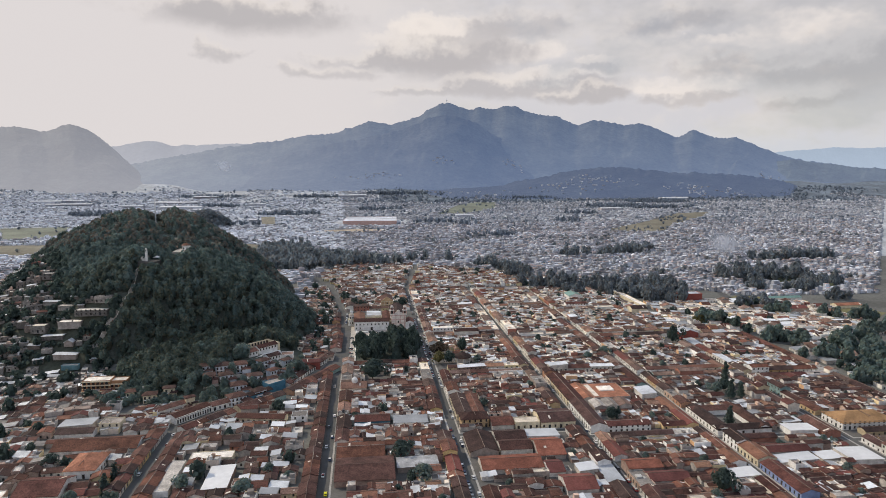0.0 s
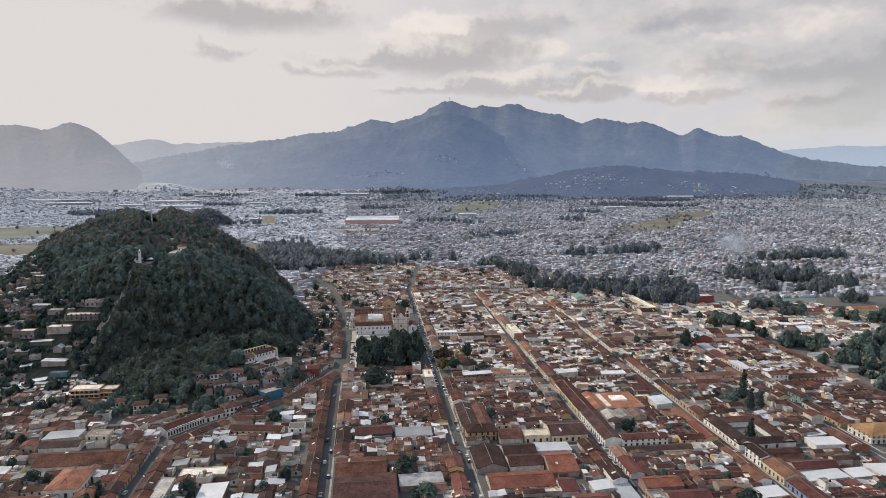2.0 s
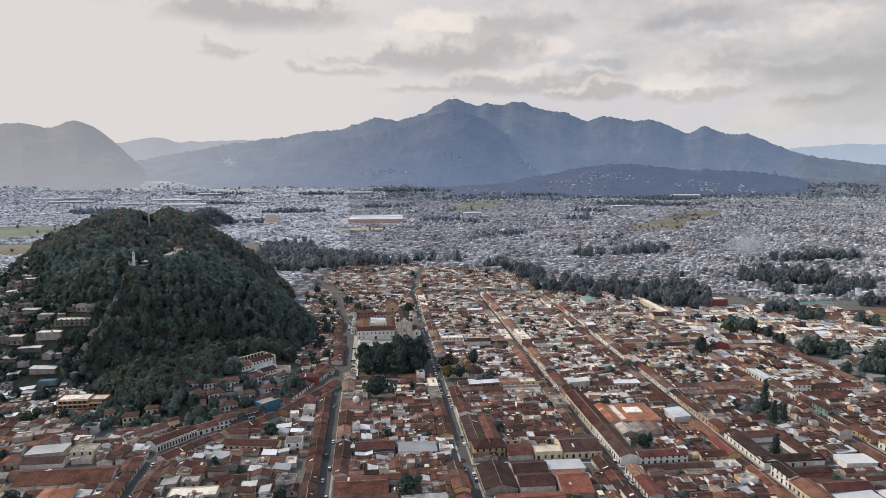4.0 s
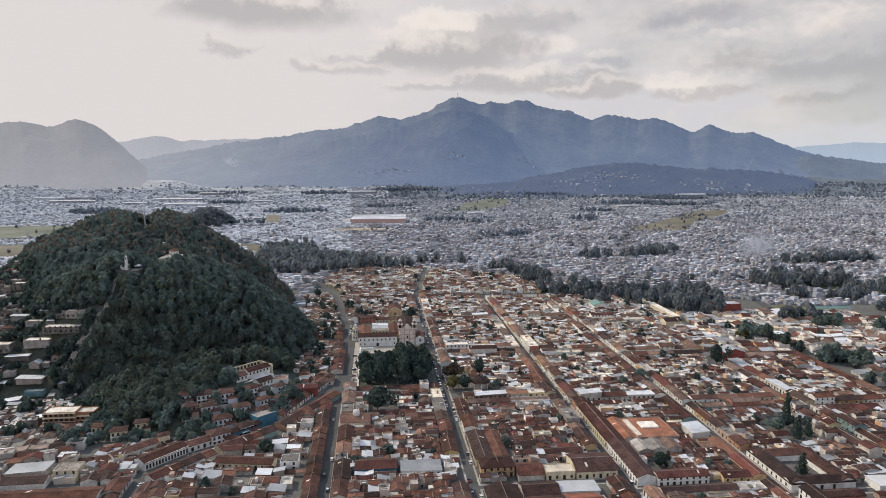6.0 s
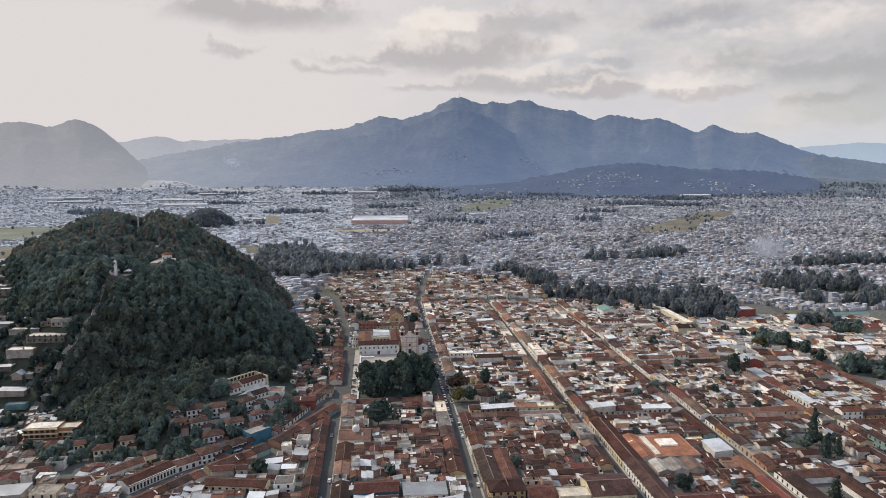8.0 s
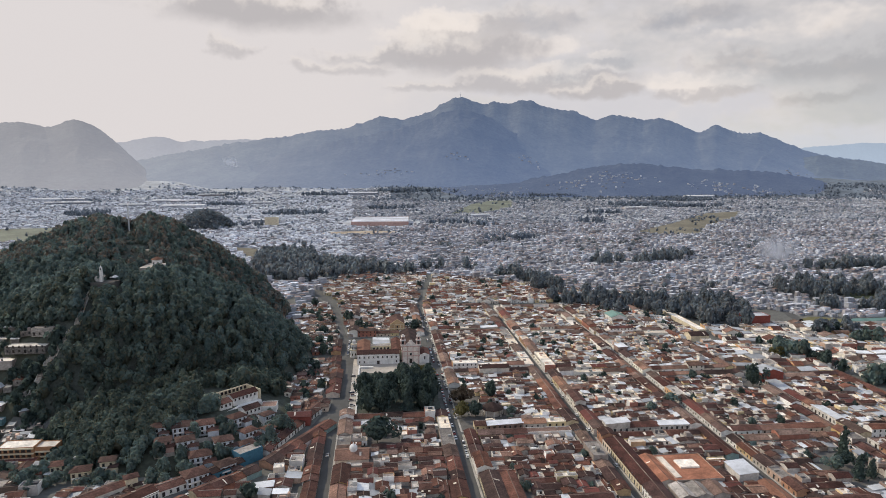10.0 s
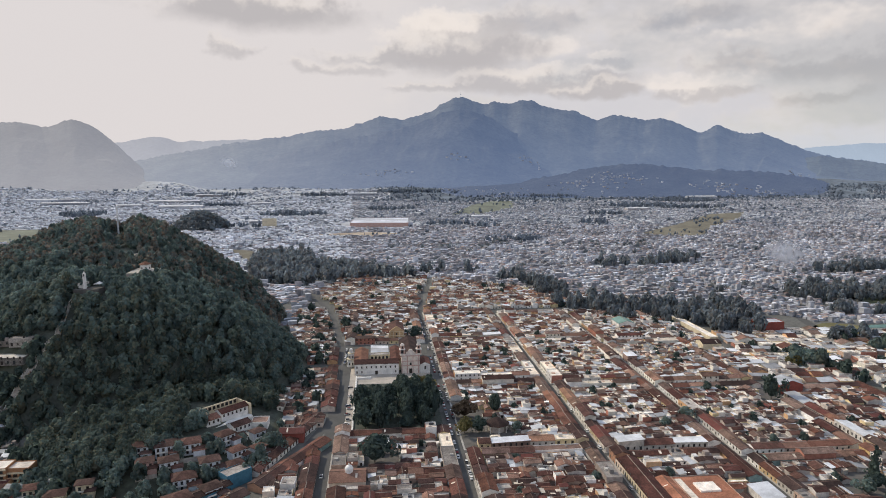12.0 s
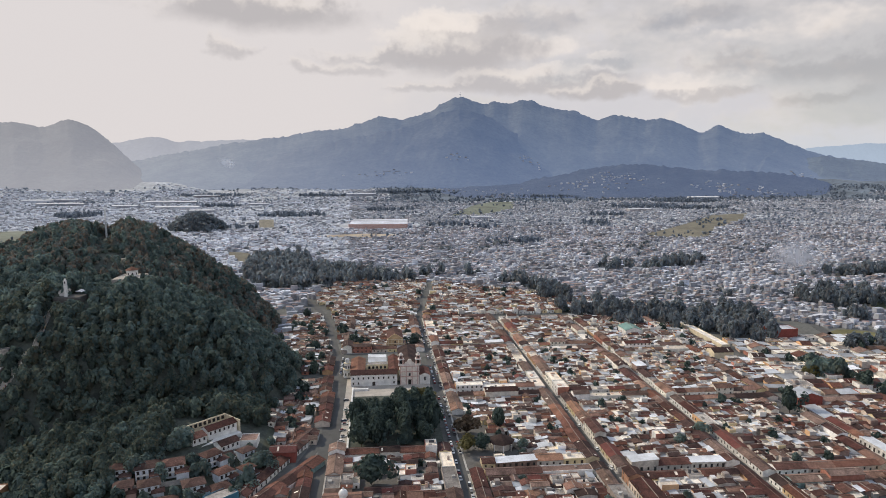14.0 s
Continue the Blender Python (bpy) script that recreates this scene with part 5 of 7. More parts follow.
def valley_woods():
    g = np.random.default_rng(9)
    out = []
    for fx, fy, rx, ry in WOODS:
        n = int(rx * ry / (46 if fy < 1000 else 60)) + 3
        for _ in range(min(n, 210)):
            a, q = g.uniform(0, 6.283), math.sqrt(g.random())
            r = g.uniform(4.5, 8.0)
            out.append((fx + rx * q * math.cos(a), fy + ry * q * math.sin(a), r, r * g.uniform(1.6, 2.5) * (1.25 if 760 < fy < 1300 else 1), float(valley_rise(fx, fy)) - .5))
    knoll = []
    for _ in range(330):
        a, q, r = g.uniform(0, 6.283), math.sqrt(g.random()), g.uniform(5.5, 9.0)
        knoll.append((-428 + 66 * q * math.cos(a), 1850 + 50 * q * math.sin(a), r, r * g.uniform(1.4, 2.0), 34 * (1 - q * q) - 1))
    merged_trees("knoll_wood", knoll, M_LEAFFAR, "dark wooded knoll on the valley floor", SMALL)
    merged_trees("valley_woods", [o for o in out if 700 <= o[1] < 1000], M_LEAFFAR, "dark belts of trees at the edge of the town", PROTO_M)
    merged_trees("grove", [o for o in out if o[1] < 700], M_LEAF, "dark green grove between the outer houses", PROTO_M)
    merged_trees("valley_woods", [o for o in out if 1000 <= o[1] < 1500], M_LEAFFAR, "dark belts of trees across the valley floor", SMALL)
    merged_trees("valley_woods", [o for o in out if o[1] >= 1500], M_LEAFHAZE, "haze-blue belts of trees far across the valley", TINY)
    out = []
    for _ in range(8600):
        y = math.sqrt(g.uniform(880 ** 2, 3500 ** 2))
        x = g.uniform(-.6, .85) * y
        if on_hill(x, y, 1.05) or (y < 1000 and x < 330):
            continue
        if noise.noise(Vector((x / 170, y / 170, 8))) < g.uniform(-.25, .3):
            continue
        if x < -.02 * y and y < 2700 and g.random() < .6:
            continue
        r = g.uniform(2.2, 5.5)
        out.append((x, y, r * (1 + (y > 1800) * .4), r * g.uniform(1.5, 2.2), float(valley_rise(x, y)) - .5))
    for _ in range(2600):
        y = g.uniform(2760, 3480)
        x = g.uniform(.0, .82) * y
        if noise.noise(Vector((x / 150, y / 110, 4))) < g.uniform(-.45, .25):
            continue
        r = g.uniform(4, 8)
        out.append((x, y, r, r * g.uniform(1.3, 1.9), float(valley_rise(x, y)) - .5))
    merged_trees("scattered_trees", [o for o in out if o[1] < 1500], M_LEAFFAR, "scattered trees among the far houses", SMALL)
    merged_trees("scattered_trees", [o for o in out if o[1] >= 1500], M_LEAFHAZE, "scattered haze-blue trees among the farthest houses", TINY)


valley_woods()

# ---- park and church ----
structure("park_ground", Shape().box(-9, 50, 557, 650, -.3, .2), M_FOREST, "shaded earth of the church park")
structure("plaza", Shape().box(-9, 50, 650.01, 673, -.3, .22), M_PLAZA, "pale stone plaza in front of the church")
structure("parking_ground", Shape().box(-15, -10.2, 560, 690, -.3, .12), M_PLAZA, "pale paved strip with parked cars beside the park")
structure("parking_lane", Shape().box(-19.69, -15.01, 556, 700, -.3, .06), M_ASPHALT, "grey asphalt lane beside the parking strip")
structure("park_wall", Shape().box(-10.2, -9.2, 560, 668, -.3, 1.3).box(14, 50, 555.6, 556.2, -.3, 1.4).box(-9, 2, 662, 664, .2, 1.6), M_WHITE, "low white wall round the church park")
park_g = np.random.default_rng(4)
for gx in range(6):
    for gy in range(9):
        x, y = -3 + gx * 9.6 + park_g.uniform(-2, 2), 563 + gy * 9.6 + park_g.uniform(-2.5, 2.5)
        left = x < 17.5
        if abs(x - 17.5) < 2.4 or x > 47 or x > 38 and y < 572 or left and y > 636 or y > 644 or park_g.random() < .06:
            continue
        top = min(((646 if left else 664) - y) * .373, park_g.uniform(19, 26) if gx % 2 else park_g.uniform(15, 21))
        if top < 4:
            continue
        cone = top > 12 and park_g.random() < .3
        gold = x > 32 and y > 628
        r = min(park_g.uniform(4.8, 6.2) if cone else park_g.uniform(5.4, 7.6), top * .5)
        tree(x, y, r, top, M_LEAFGOLD if gold else M_LEAFDARK, cone,
             label="yellowing round tree at the edge of the church park" if gold else "tall dark evergreen of the church park", group="trees of the park")


def arch_row(s, x0, x1, y, z0, n, h, w):
    """Dark arched openings in one row, facing -y."""
    for i in range(n):
        x = x0 + (x1 - x0) * (i + .5) / n
        p = [(x - w, z0), (x + w, z0), (x + w, z0 + h)] + [(x + w * math.cos(a), z0 + h + w * math.sin(a)) for a in (.5, 1.05, 1.57, 2.1, 2.64)] + [(x - w, z0 + h)]
        s.prism(p, y - .06, y + .05)


def church():
    c = thing("church", "white colonial church with rose twin towers and a tiled convent", "church", "", Matrix.Translation((0, 673, 0)))
    w, r = gable(10, 36, 9.2, 2.4)
    q = Matrix.Translation((6.5, 5, 0)) @ Matrix.Rotation(math.pi / 2, 4, "Z")
    part("convent_wall", w.moved(q), M_WHITE, c, "white plastered convent wall")
    part("convent_roof", r.moved(q), M_TILE, c, "brown tiled convent roof")
    for i in range(9):
        o = part("window", ME_WINDOW, None, c)
        o.matrix_basis = Matrix.Translation((-9.5 + i * 3.9, -.02, 5.6))
    for x in (-9.5, -5.6, 22.0):
        o = part("window", ME_WINDOW, None, c)
        o.matrix_basis = Matrix.Translation((x, -.02, 1.6))
    o = part("door", ME_DOOR, None, c, "dark wooden convent gate")
    o.matrix_basis = Matrix.Translation((6.3, -.02, .1)) @ Matrix.Diagonal((1.5, 1, 1.3, 1))
    for x0, x1, y0, y1, h, ms in ((-12, -1, 10.5, 46, 8.0, "west"), (18.5, 27, 10.5, 50, 8.0, "east")):
        w, r = gable(x1 - x0, y1 - y0, h, 2.2)
        q = Matrix.Translation(((x0 + x1) / 2, (y0 + y1) / 2, 0))
        part("wing_wall", w.moved(q), M_CREAM, c)
        part("wing_roof", r.moved(q), M_TILE if ms == "east" else M_BRIGHT, c)
    w, r = flat(18, 7, 6.5)
    q = Matrix.Translation((8.7, 36, 0))
    part("cloister_wall", w.moved(q), M_CREAM, c, "cream cloister wall with an arcade")
    part("cloister_roof", r.moved(q), M_FLAT, c)
    for k in range(5):
        a = Shape()
        arch_row(a, 1 + 3.2 * k, 4.2 + 3.2 * k, 32.5, 3.2, 1, 1.4, .95)
        part("arch", a, M_DARK, c, "dark arch of the cloister arcade")
    for k, y in enumerate((42.5, 50.5, 58.5)):
        w, r = shed(15, 7.4, 6.0, .7)
        q = Matrix.Translation((9.2, y, 0))
        part("hall_wall", w.moved(q), M_WALLBACK, c)
        part("hall_roof", r.moved(q), M_METAL, c, "white sheet metal roof")
    w, r = gable(15, 52, 13.6, 3.8)
    q = Matrix.Translation((34.3, 29, 0))
    part("nave_wall", w.moved(q), M_WHITE, c, "white plastered nave")
    part("nave_roof", r.moved(q), M_TILE, c, "brown tiled nave roof")
    f = Shape().box(26.8, 41.8, 0, 2.8, -.5, 15.6).prism([(29.9, 15.6), (38.7, 15.6), (37.6, 17.6), (36.2, 18.2), (35.4, 20.2), (33.2, 20.2), (32.4, 18.2), (31.0, 17.6)], .6, 2.2)
    part("front", f, M_ROSEPALE, c, "pale rose church front with a curved gable")
    for x in (27.2, 31.6, 36.2, 40.6):
        part("pilaster", Shape().box(x - .28, x + .28, -.35, 0, 0, 15.2), M_PINK, c, "rose painted pilaster")
    for z in (6.6, 10.4, 14.8):
        part("cornice", Shape().box(26.5, 42.1, -.45, 0, z, z + .5), M_PINK, c, "rose painted cornice")
    o = part("door", ME_DOOR, None, c, "dark arched church door")
    o.matrix_basis = Matrix.Translation((34.3, -.02, .1)) @ Matrix.Diagonal((1.6, 1, 1.7, 1))
    a = Shape()
    arch_row(a, 33, 35.6, -.02, 7.2, 1, 1.4, .8)
    part("window", a, M_DARK, c, "arched window over the church door")
    for x in (27.6, 41.0):
        tw = part("bell_tower", Shape().box(x - 2.1, x + 2.1, .2, 4.4, 15.6, 16.6), M_ROSEPALE, c, "rose and cream bell tower with open arches")
        for dx in (-1.55, 1.55):
            for dy in (.75, 3.85):
                part("tower_pier", Shape().box(x + dx - .42, x + dx + .42, dy - .42, dy + .42, 16.6, 20.0), M_PINK, tw)
        part("tower_cap", Shape().box(x - 2.1, x + 2.1, .2, 4.4, 20.0, 20.7), M_ROSEPALE, tw)
        part("upper_belfry", Shape().box(x - 1.45, x + 1.45, .85, 3.75, 20.7, 23.4), M_PINK, tw)
        part("belfry_opening", Shape().box(x - .5, x + .5, .78, .84, 21.1, 22.9), M_DARK, tw)
        part("cupola", Shape().box(x - 1.7, x + 1.7, .6, 4.0, 23.4, 23.8).dome(x, 2.3, 23.8, 1.4, 1.7, 10, 3), M_ROSEPALE, tw)
        part("cornice", Shape().box(x - 2.35, x + 2.35, -.05, 4.65, 20.02, 20.35), M_WHITE, tw)
        # dark core added for the shade inside the open belfry
        part("bell_chamber", Shape().box(x - 1.0, x + 1.0, 1.3, 3.3, 16.6, 19.9), M_DARK, tw)
    w, r = gable(8, 18, 7.5, 1.8)
    q = Matrix.Translation((46.2, 9.2, 0))
    part("annex_wall", w.moved(q), M_WHITE, c)
    part("annex_roof", r.moved(q), M_TILE, c)
    o = part("window", ME_WINDOW, None, c)
    o.matrix_basis = Matrix.Translation((46.2, -.02, 3.4)) @ Matrix.Diagonal((1.1, 1, 1.6, 1))


church()


def lookout(x, y):
    c = thing("lookout_tower", "white octagonal corner tower with an open lantern", "tower", "", Matrix.Translation((x, y, 0)))
    part("base", Shape().cylinder(0, 0, -.5, 6.5, 3.6, 3.5, 8), M_WHITE, c)
    part("shaft", Shape().cylinder(0, 0, 6.5, 11.5, 2.7, 2.6, 8), M_WHITE, c)
    part("gallery", Shape().cylinder(0, 0, 6.52, 7.1, 4.0, 4.0, 8), M_CREAM, c)
    part("cornice", Shape().cylinder(0, 0, 11.48, 12.02, 3.0, 3.0, 8), M_CREAM, c)
    part("lantern", Shape().cylinder(0, 0, 12.0, 14.4, 1.6, 1.6, 8).dome(0, 0, 14.4, 1.8, 1.4, 8, 3), M_WHITE, c)
    for k in range(8):
        a = math.pi / 8 + k * math.pi / 4
        for z, d in ((2.2, 3.3), (7.9, 2.5)):
            o = part("window", ME_WINDOW, None, c)
            o.matrix_basis = Matrix.Rotation(a, 4, "Z") @ Matrix.Translation((0, -d - .03, z)) @ Matrix.Diagonal((.9, 1, 1.1, 1))


lookout(-15, 697)


def rear_chapel():
    c = thing("chapel", "ochre chapel with a gabled ornamented front", "chapel", "", Matrix.Translation((26, 772, 0)))
    w, r = gable(14, 34, 9, 3.0)
    q = Matrix.Translation((0, 18, 0))
    part("wall", w.moved(q), M_YELLOW, c)
    part("roof", r.moved(q), M_TILE, c)
    part("front", Shape().prism([(-7.4, -.5), (7.4, -.5), (7.4, 9.5), (4, 12), (0, 14.5), (-4, 12), (-7.4, 9.5)], 0, 1.4), M_YELLOW, c, "ochre gabled front")
    t = Shape()
    for x in (-6.4, -3, 3, 6.4):
        t.box(x - .3, x + .3, -.3, 0, 0, 9)
    part("pilasters", t.box(-7.4, 7.4, -.4, 0, 5, 5.5).box(-7.4, 7.4, -.4, 0, 9, 9.4), M_CREAM, c)
    a = Shape()
    arch_row(a, -1.5, 1.5, -.02, 0, 1, 3.2, 1.2)
    arch_row(a, -1.5, 1.5, -.02, 6.0, 1, 1.2, .8)
    part("openings", a, M_DARK, c, "dark arched door and window")


rear_chapel()


# ---- single buildings of the town ----
def place(kind, x0, x1, y0, y1, h, **kw):
    return house(kind, (x0 + x1) / 2, (y0 + y1) / 2, x1 - x0, y1 - y0, h, force=True, **kw)


def slanted(kind, ax, ay, bx, by, depth, h, **kw):
    """A house whose front runs from a to b; it lies to the left of that line."""
    n, t = math.hypot(bx - ax, by - ay), math.atan2(by - ay, bx - ax)
    return house(kind, (ax + bx) / 2 - math.sin(t) * depth / 2, (ay + by) / 2 + math.cos(t) * depth / 2, n, depth, h, turn=t, force=True, **kw)


# along street A
place("hip_house", 61.6, 80, 409, 422, 5.8, wall=M_YELLOW, fronts="sw", storeys=2, label="two-storey ochre corner building under brown tiles")
place("tiled_house", 60.6, 71, 422.5, 461, 4.4, wall=M_CREAM, fronts="w", label="long cream town house under a brown tile roof")
place("tiled_house", 71.5, 80, 423, 460, 4.0, label="brown tiled rear wing of the corner building")
place("tiled_house", 64, 99, 343, 360, 3.0, along=False, roof_mat=M_HALLROOF, wall=M_WALLBACK, rise=2.2, label="large hall under a bright red roof")
place("metal_house", 99, 120, 383, 394, 3.4, roof_mat=M_SHED, wall=M_WHITE, label="hall under a wide white ribbed skylight roof")
place("tiled_house", -8, 15, 418, 430, 4.2, along=False, fronts="s", wall=M_BLUE, label="blue-walled house under a dark tile roof")
place("metal_house", 17.5, 40, 414, 427, 3.4, fronts="s", wall=M_WHITE, label="white building under a wide white metal roof")
place("tiled_house", -19.4, 0, 486, 501, 3.6, along=False, roof_mat=M_BRIGHT, wall=M_WALL, label="house under orange clay tiles")
# along street B
place("tiled_house", 143.4, 154, 391, 438, 5.2, wall=M_WHITE, fronts="w", storeys=2, label="white two-storey street wing with dark windows")
place("tiled_house", 154.2, 183, 389, 398, 5.2, along=False, wall=M_WHITE, fronts="s", storeys=2, label="white two-storey corner wing with a row of dark windows")
for k in range(3):
    place("tiled_house", 158 + k * 9, 166.6 + k * 9, 424, 438, 4.2 + .3 * k, roof_mat=M_FLAT, rise=1.5, wall=M_WALLBACK, label="hall under a pale gabled sheet roof")
hall = place("flat_house", 164, 191, 441, 472, 4.4, roof_mat=M_ORANGE, wall=M_WALLBACK, label="wide orange roof terrace with a raised pale skylight")
part("skylight", Shape().box(-5, 6, -2, 7, 4.2, 5.4), M_PALEFLAT, hall, "raised pale skylight")
part("roof_strip", Shape().box(-12.5, -9, -12, 13, 4.2, 4.7), M_PALEFLAT, hall)
place("tiled_house", 155.2, 163.8, 441, 472, 4.4, roof_mat=M_ORANGE, wall=M_WALL, label="long wing under an orange clay roof")
place("tiled_house", 143.4, 154.8, 439, 496, 4.6, wall=M_CREAM, fronts="w", storeys=2, label="cream two-storey street front under brown tiles")
place("metal_house", 201, 212, 444, 460, 4.6, roof_mat=M_METAL, label="shed under a white metal roof")


def court_house():
    """Four tiled wings round a yard."""
    c = thing("courtyard_house", "white house of four brown tiled wings round a courtyard", "house", "houses of the town", Matrix.Translation((241, 398, 0)))
    for x, y, w, d, along in ((-13.5, 1, 10, 42, True), (14, 0, 9, 40, True), (0, -16, 36.8, 9, False), (0, 17, 36.8, 9, False)):
        ws, rs = gable(w if along else d, d if along else w, 3.9 if along else 3.8, 1.8 if along else 1.7)
        q = Matrix.Translation((x, y, 0)) @ Matrix.Rotation(0 if along else math.pi / 2, 4, "Z")
        part("wall", ws.moved(q), M_WHITE, c)
        part("roof", rs.moved(q), M_TILE, c)
    for k in range(9):
        o = part("window", ME_WINDOW, None, c)
        o.matrix_basis = Matrix.Translation((-18.53, -16 + k * 4.3, .9)) @ Matrix.Rotation(-math.pi / 2, 4, "Z")
    for k in range(3):
        o = part("door", ME_DOOR, None, c)
        o.matrix_basis = Matrix.Translation((-8 + k * 7, -20.55, .2))


court_house()
tree(240, 394, 4.0, 13, M_LEAFDARK, True, label="dark conifer standing in the courtyard", group="courtyard trees")
place("metal_house", 268, 287, 371, 382, 3.6, roof_mat=M_SHED, wall=M_WHITE, label="hall under white sheet metal")
place("metal_house", 272, 284, 384, 392, 3.8, roof_mat=M_SHED, wall=M_WALLBACK, label="shed under white sheet metal")
place("tiled_house", 288, 299, 366, 392, 3.6, wall=M_WALLWARM, fronts="e", label="brown tiled wing beside the white hall")
place("tiled_house", 222.4, 233, 296, 332, 3.8, wall=M_LAVENDER, fronts="w", label="lavender blue street house under brown tiles")
place("tiled_house", 222.4, 234, 334, 356, 4.6, wall=M_CREAM, fronts="w", roof_mat=M_BRIGHT, label="cream house under an ochre tile roof")
place("metal_house", 235, 258, 331, 341, 3.4, roof_mat=M_SHED, label="hall under pale sheet metal")
place("tiled_house", 235, 261, 342, 352, 4.6, along=False, roof_mat=M_REDROOF, label="long hall under a dull red roof")
place("hip_house", 308, 346, 376, 396, 4.8, wall=M_WHITE, fronts="ws", storeys=2, roof_mat=M_OCHRETILE, rise=4, label="white house under a wide ochre tile roof")
place("tiled_house", 307, 325, 596, 610, 7.5, wall=M_BRICK, roof_mat=M_METAL, label="dark red house under a pale metal roof")
place("flat_house", 392, 418, 762, 778, 11, wall=M_BRICK, roof_mat=M_METAL, label="large dark red block with a white roof")
# nearest roofs of the town
place("tiled_house", 81, 95.6, 403, 418, 3.6, along=False, label="brown tiled house beside the corner building")
place("tiled_house", 113.4, 136.6, 402, 424, 4.4, along=False, fronts="se", wall=M_CREAM, rise=2.6, label="broad house under one dark brown tile roof at the street corner")
place("tiled_house", 79, 98.4, 366, 380, 3.6, along=False, label="low brown tiled house in the block")
place("tiled_house", 79, 98.4, 380.6, 394.8, 3.6, along=False, label="low brown tiled house in the block")
place("tiled_house", -17.9, 14.7, 337.9, 366, 3.6, along=False, rise=2.6, label="wide low house under one broad brown tile roof")
place("tiled_house", -17.9, 10, 367, 387.4, 3.4, along=False, rise=2.2, label="low rear house under one broad brown tile roof")
place("metal_house", 16.7, 39.9, 350.5, 363.5, 3.4, roof_mat=M_METALDULL, label="yard hall under grey ribbed sheet metal")
place("tiled_house", 99.8, 116.1, 356.5, 380.8, 3.4, along=False, roof_mat=M_HALLROOF, label="low hall under a salmon tile roof")
place("metal_house", 117.1, 127.7, 334.6, 344, 3.4, roof_mat=M_SHED, label="shed under a white ribbed roof")
place("tiled_house", 103.8, 120.9, 314.5, 331.7, 3.4, along=False, roof_mat=M_REDROOF, label="house under a dull red roof")
place("tiled_house", 99.8, 109.1, 335.5, 350.4, 3.2, along=False, roof_mat=M_REDROOF, label="rear house under a dull red roof")
place("tiled_house", 144.3, 164.3, 331.7, 343.2, 4.6, along=False, roof_mat=M_HALLROOF, label="corner house under bright red tiles")
place("tiled_house", 151.7, 174.1, 318.4, 329.7, 3.4, along=False, roof_mat=M_REDROOF, label="long house under a red roof")
place("metal_house", 277.2, 296.8, 328.2, 344.9, 3.4, roof_mat=M_SHED, label="hall under white sheet metal beside the street")
place("metal_house", -86.9, -74, 337.4, 364.2, 3.6, roof_mat=M_SHED, label="shed under a white sheet roof")
place("flat_house", -113, -103.9, 338.5, 375.3, 3, roof_mat=M_FLAT, label="wide grey flat-roofed workshop")
place("tiled_house", -187.3, -138, 396, 415, 3.2, along=False, roof_mat=M_TILE, label="very long low shed under dark tiles")
place("tiled_house", -195.8, -173, 421.8, 432, 3.4, along=False, label="long house under dark brown tiles")
place("tiled_house", -181.4, -158.5, 339.9, 362, 3.6, along=False, label="long dark tiled wing of a yard house")
place("flat_house", 96.4, 112.6, 402.5, 411.9, 4.6, roof_mat=M_PALEFLAT, wall=M_CREAM, fronts="s", label="cream house with a pale flat roof")
place("tiled_house", 60.4, 77.6, 365.3, 392.8, 3.4, label="broad brown tiled house behind the street")
place("flat_house", -102.5, -78.2, 375.1, 384.5, 3.4, roof_mat=M_PALEFLAT, wall=M_CREAM, label="long pale flat-roofed house")
place("metal_house", 198.6, 213.3, 317.1, 327.2, 3.4, roof_mat=M_SHED, label="low shed under white sheets")
place("metal_house", 261.9, 274.3, 332.3, 342.1, 3.2, roof_mat=M_SHED, label="small hall under white sheet metal")
place("hip_house", -166.2, -149.9, 364.8, 387.7, 5, roof_mat=M_ORANGE, wall=M_WHITE, fronts="se", label="white house under bright orange hipped tiles")
# on the west slope of the hill
house("flat_house", -239, 602, 27, 10, 4.4, roof_mat=M_PALEFLAT, wall=M_SHADEWALL, fronts="s", storeys=2, label="broad two-storey house with a whitish flat roof on the slope", force=True)
house("flat_house", -232, 611, 15, 6, 5.2, roof_mat=M_FLAT, wall=M_SHADEWALL, fronts="s", label="grey flat-roofed house above the slope", force=True)
house("flat_house", -256, 598, 19, 9, 5.4, roof_mat=M_PALEFLAT, wall=M_WALLBACK, label="tall pale house with a bright flat roof on the slope", force=True)
house("flat_house", -283, 600, 12, 9, 6, roof_mat=M_PALEFLAT, wall=M_SHADEWALL, fronts="s", label="grey-walled house with a bright flat roof on the slope", force=True)
house("metal_house", -268, 590, 17, 6, 3.2, roof_mat=M_METAL, wall=M_SHADEWALL, label="long hut under pale sheet metal on the slope", force=True)
house("metal_house", -250, 570, 18, 8, 3.4, roof_mat=M_METAL, wall=M_WALLBACK, label="low white house under sheet metal at the foot of the hill", force=True)
house("tiled_house", -252, 583, 7, 7, 3.4, roof_mat=M_METAL, wall=M_WALLBACK, rise=2.0, label="small white gabled house on the slope", force=True)
house("flat_house", -310, 684, 10, 8, 5.4, roof_mat=M_PALEFLAT, wall=M_SHADEWALL, fronts="s", storeys=2, label="two-storey grey-walled house with dark windows on the slope", force=True)
house("flat_house", -268, 620, 13, 7, 3.6, roof_mat=M_PALEFLAT, wall=M_SHADEWALL, label="low house with a bright flat roof on the slope", force=True)
house("metal_house", -287, 635, 13, 7, 3.2, roof_mat=M_METAL, wall=M_SHADEWALL, label="hut under bright sheet metal on the slope", force=True)
house("flat_house", -243, 560, 13, 5, 3.2, roof_mat=M_FLAT, wall=M_TEAL, label="low turquoise house at the foot of the hill", force=True)
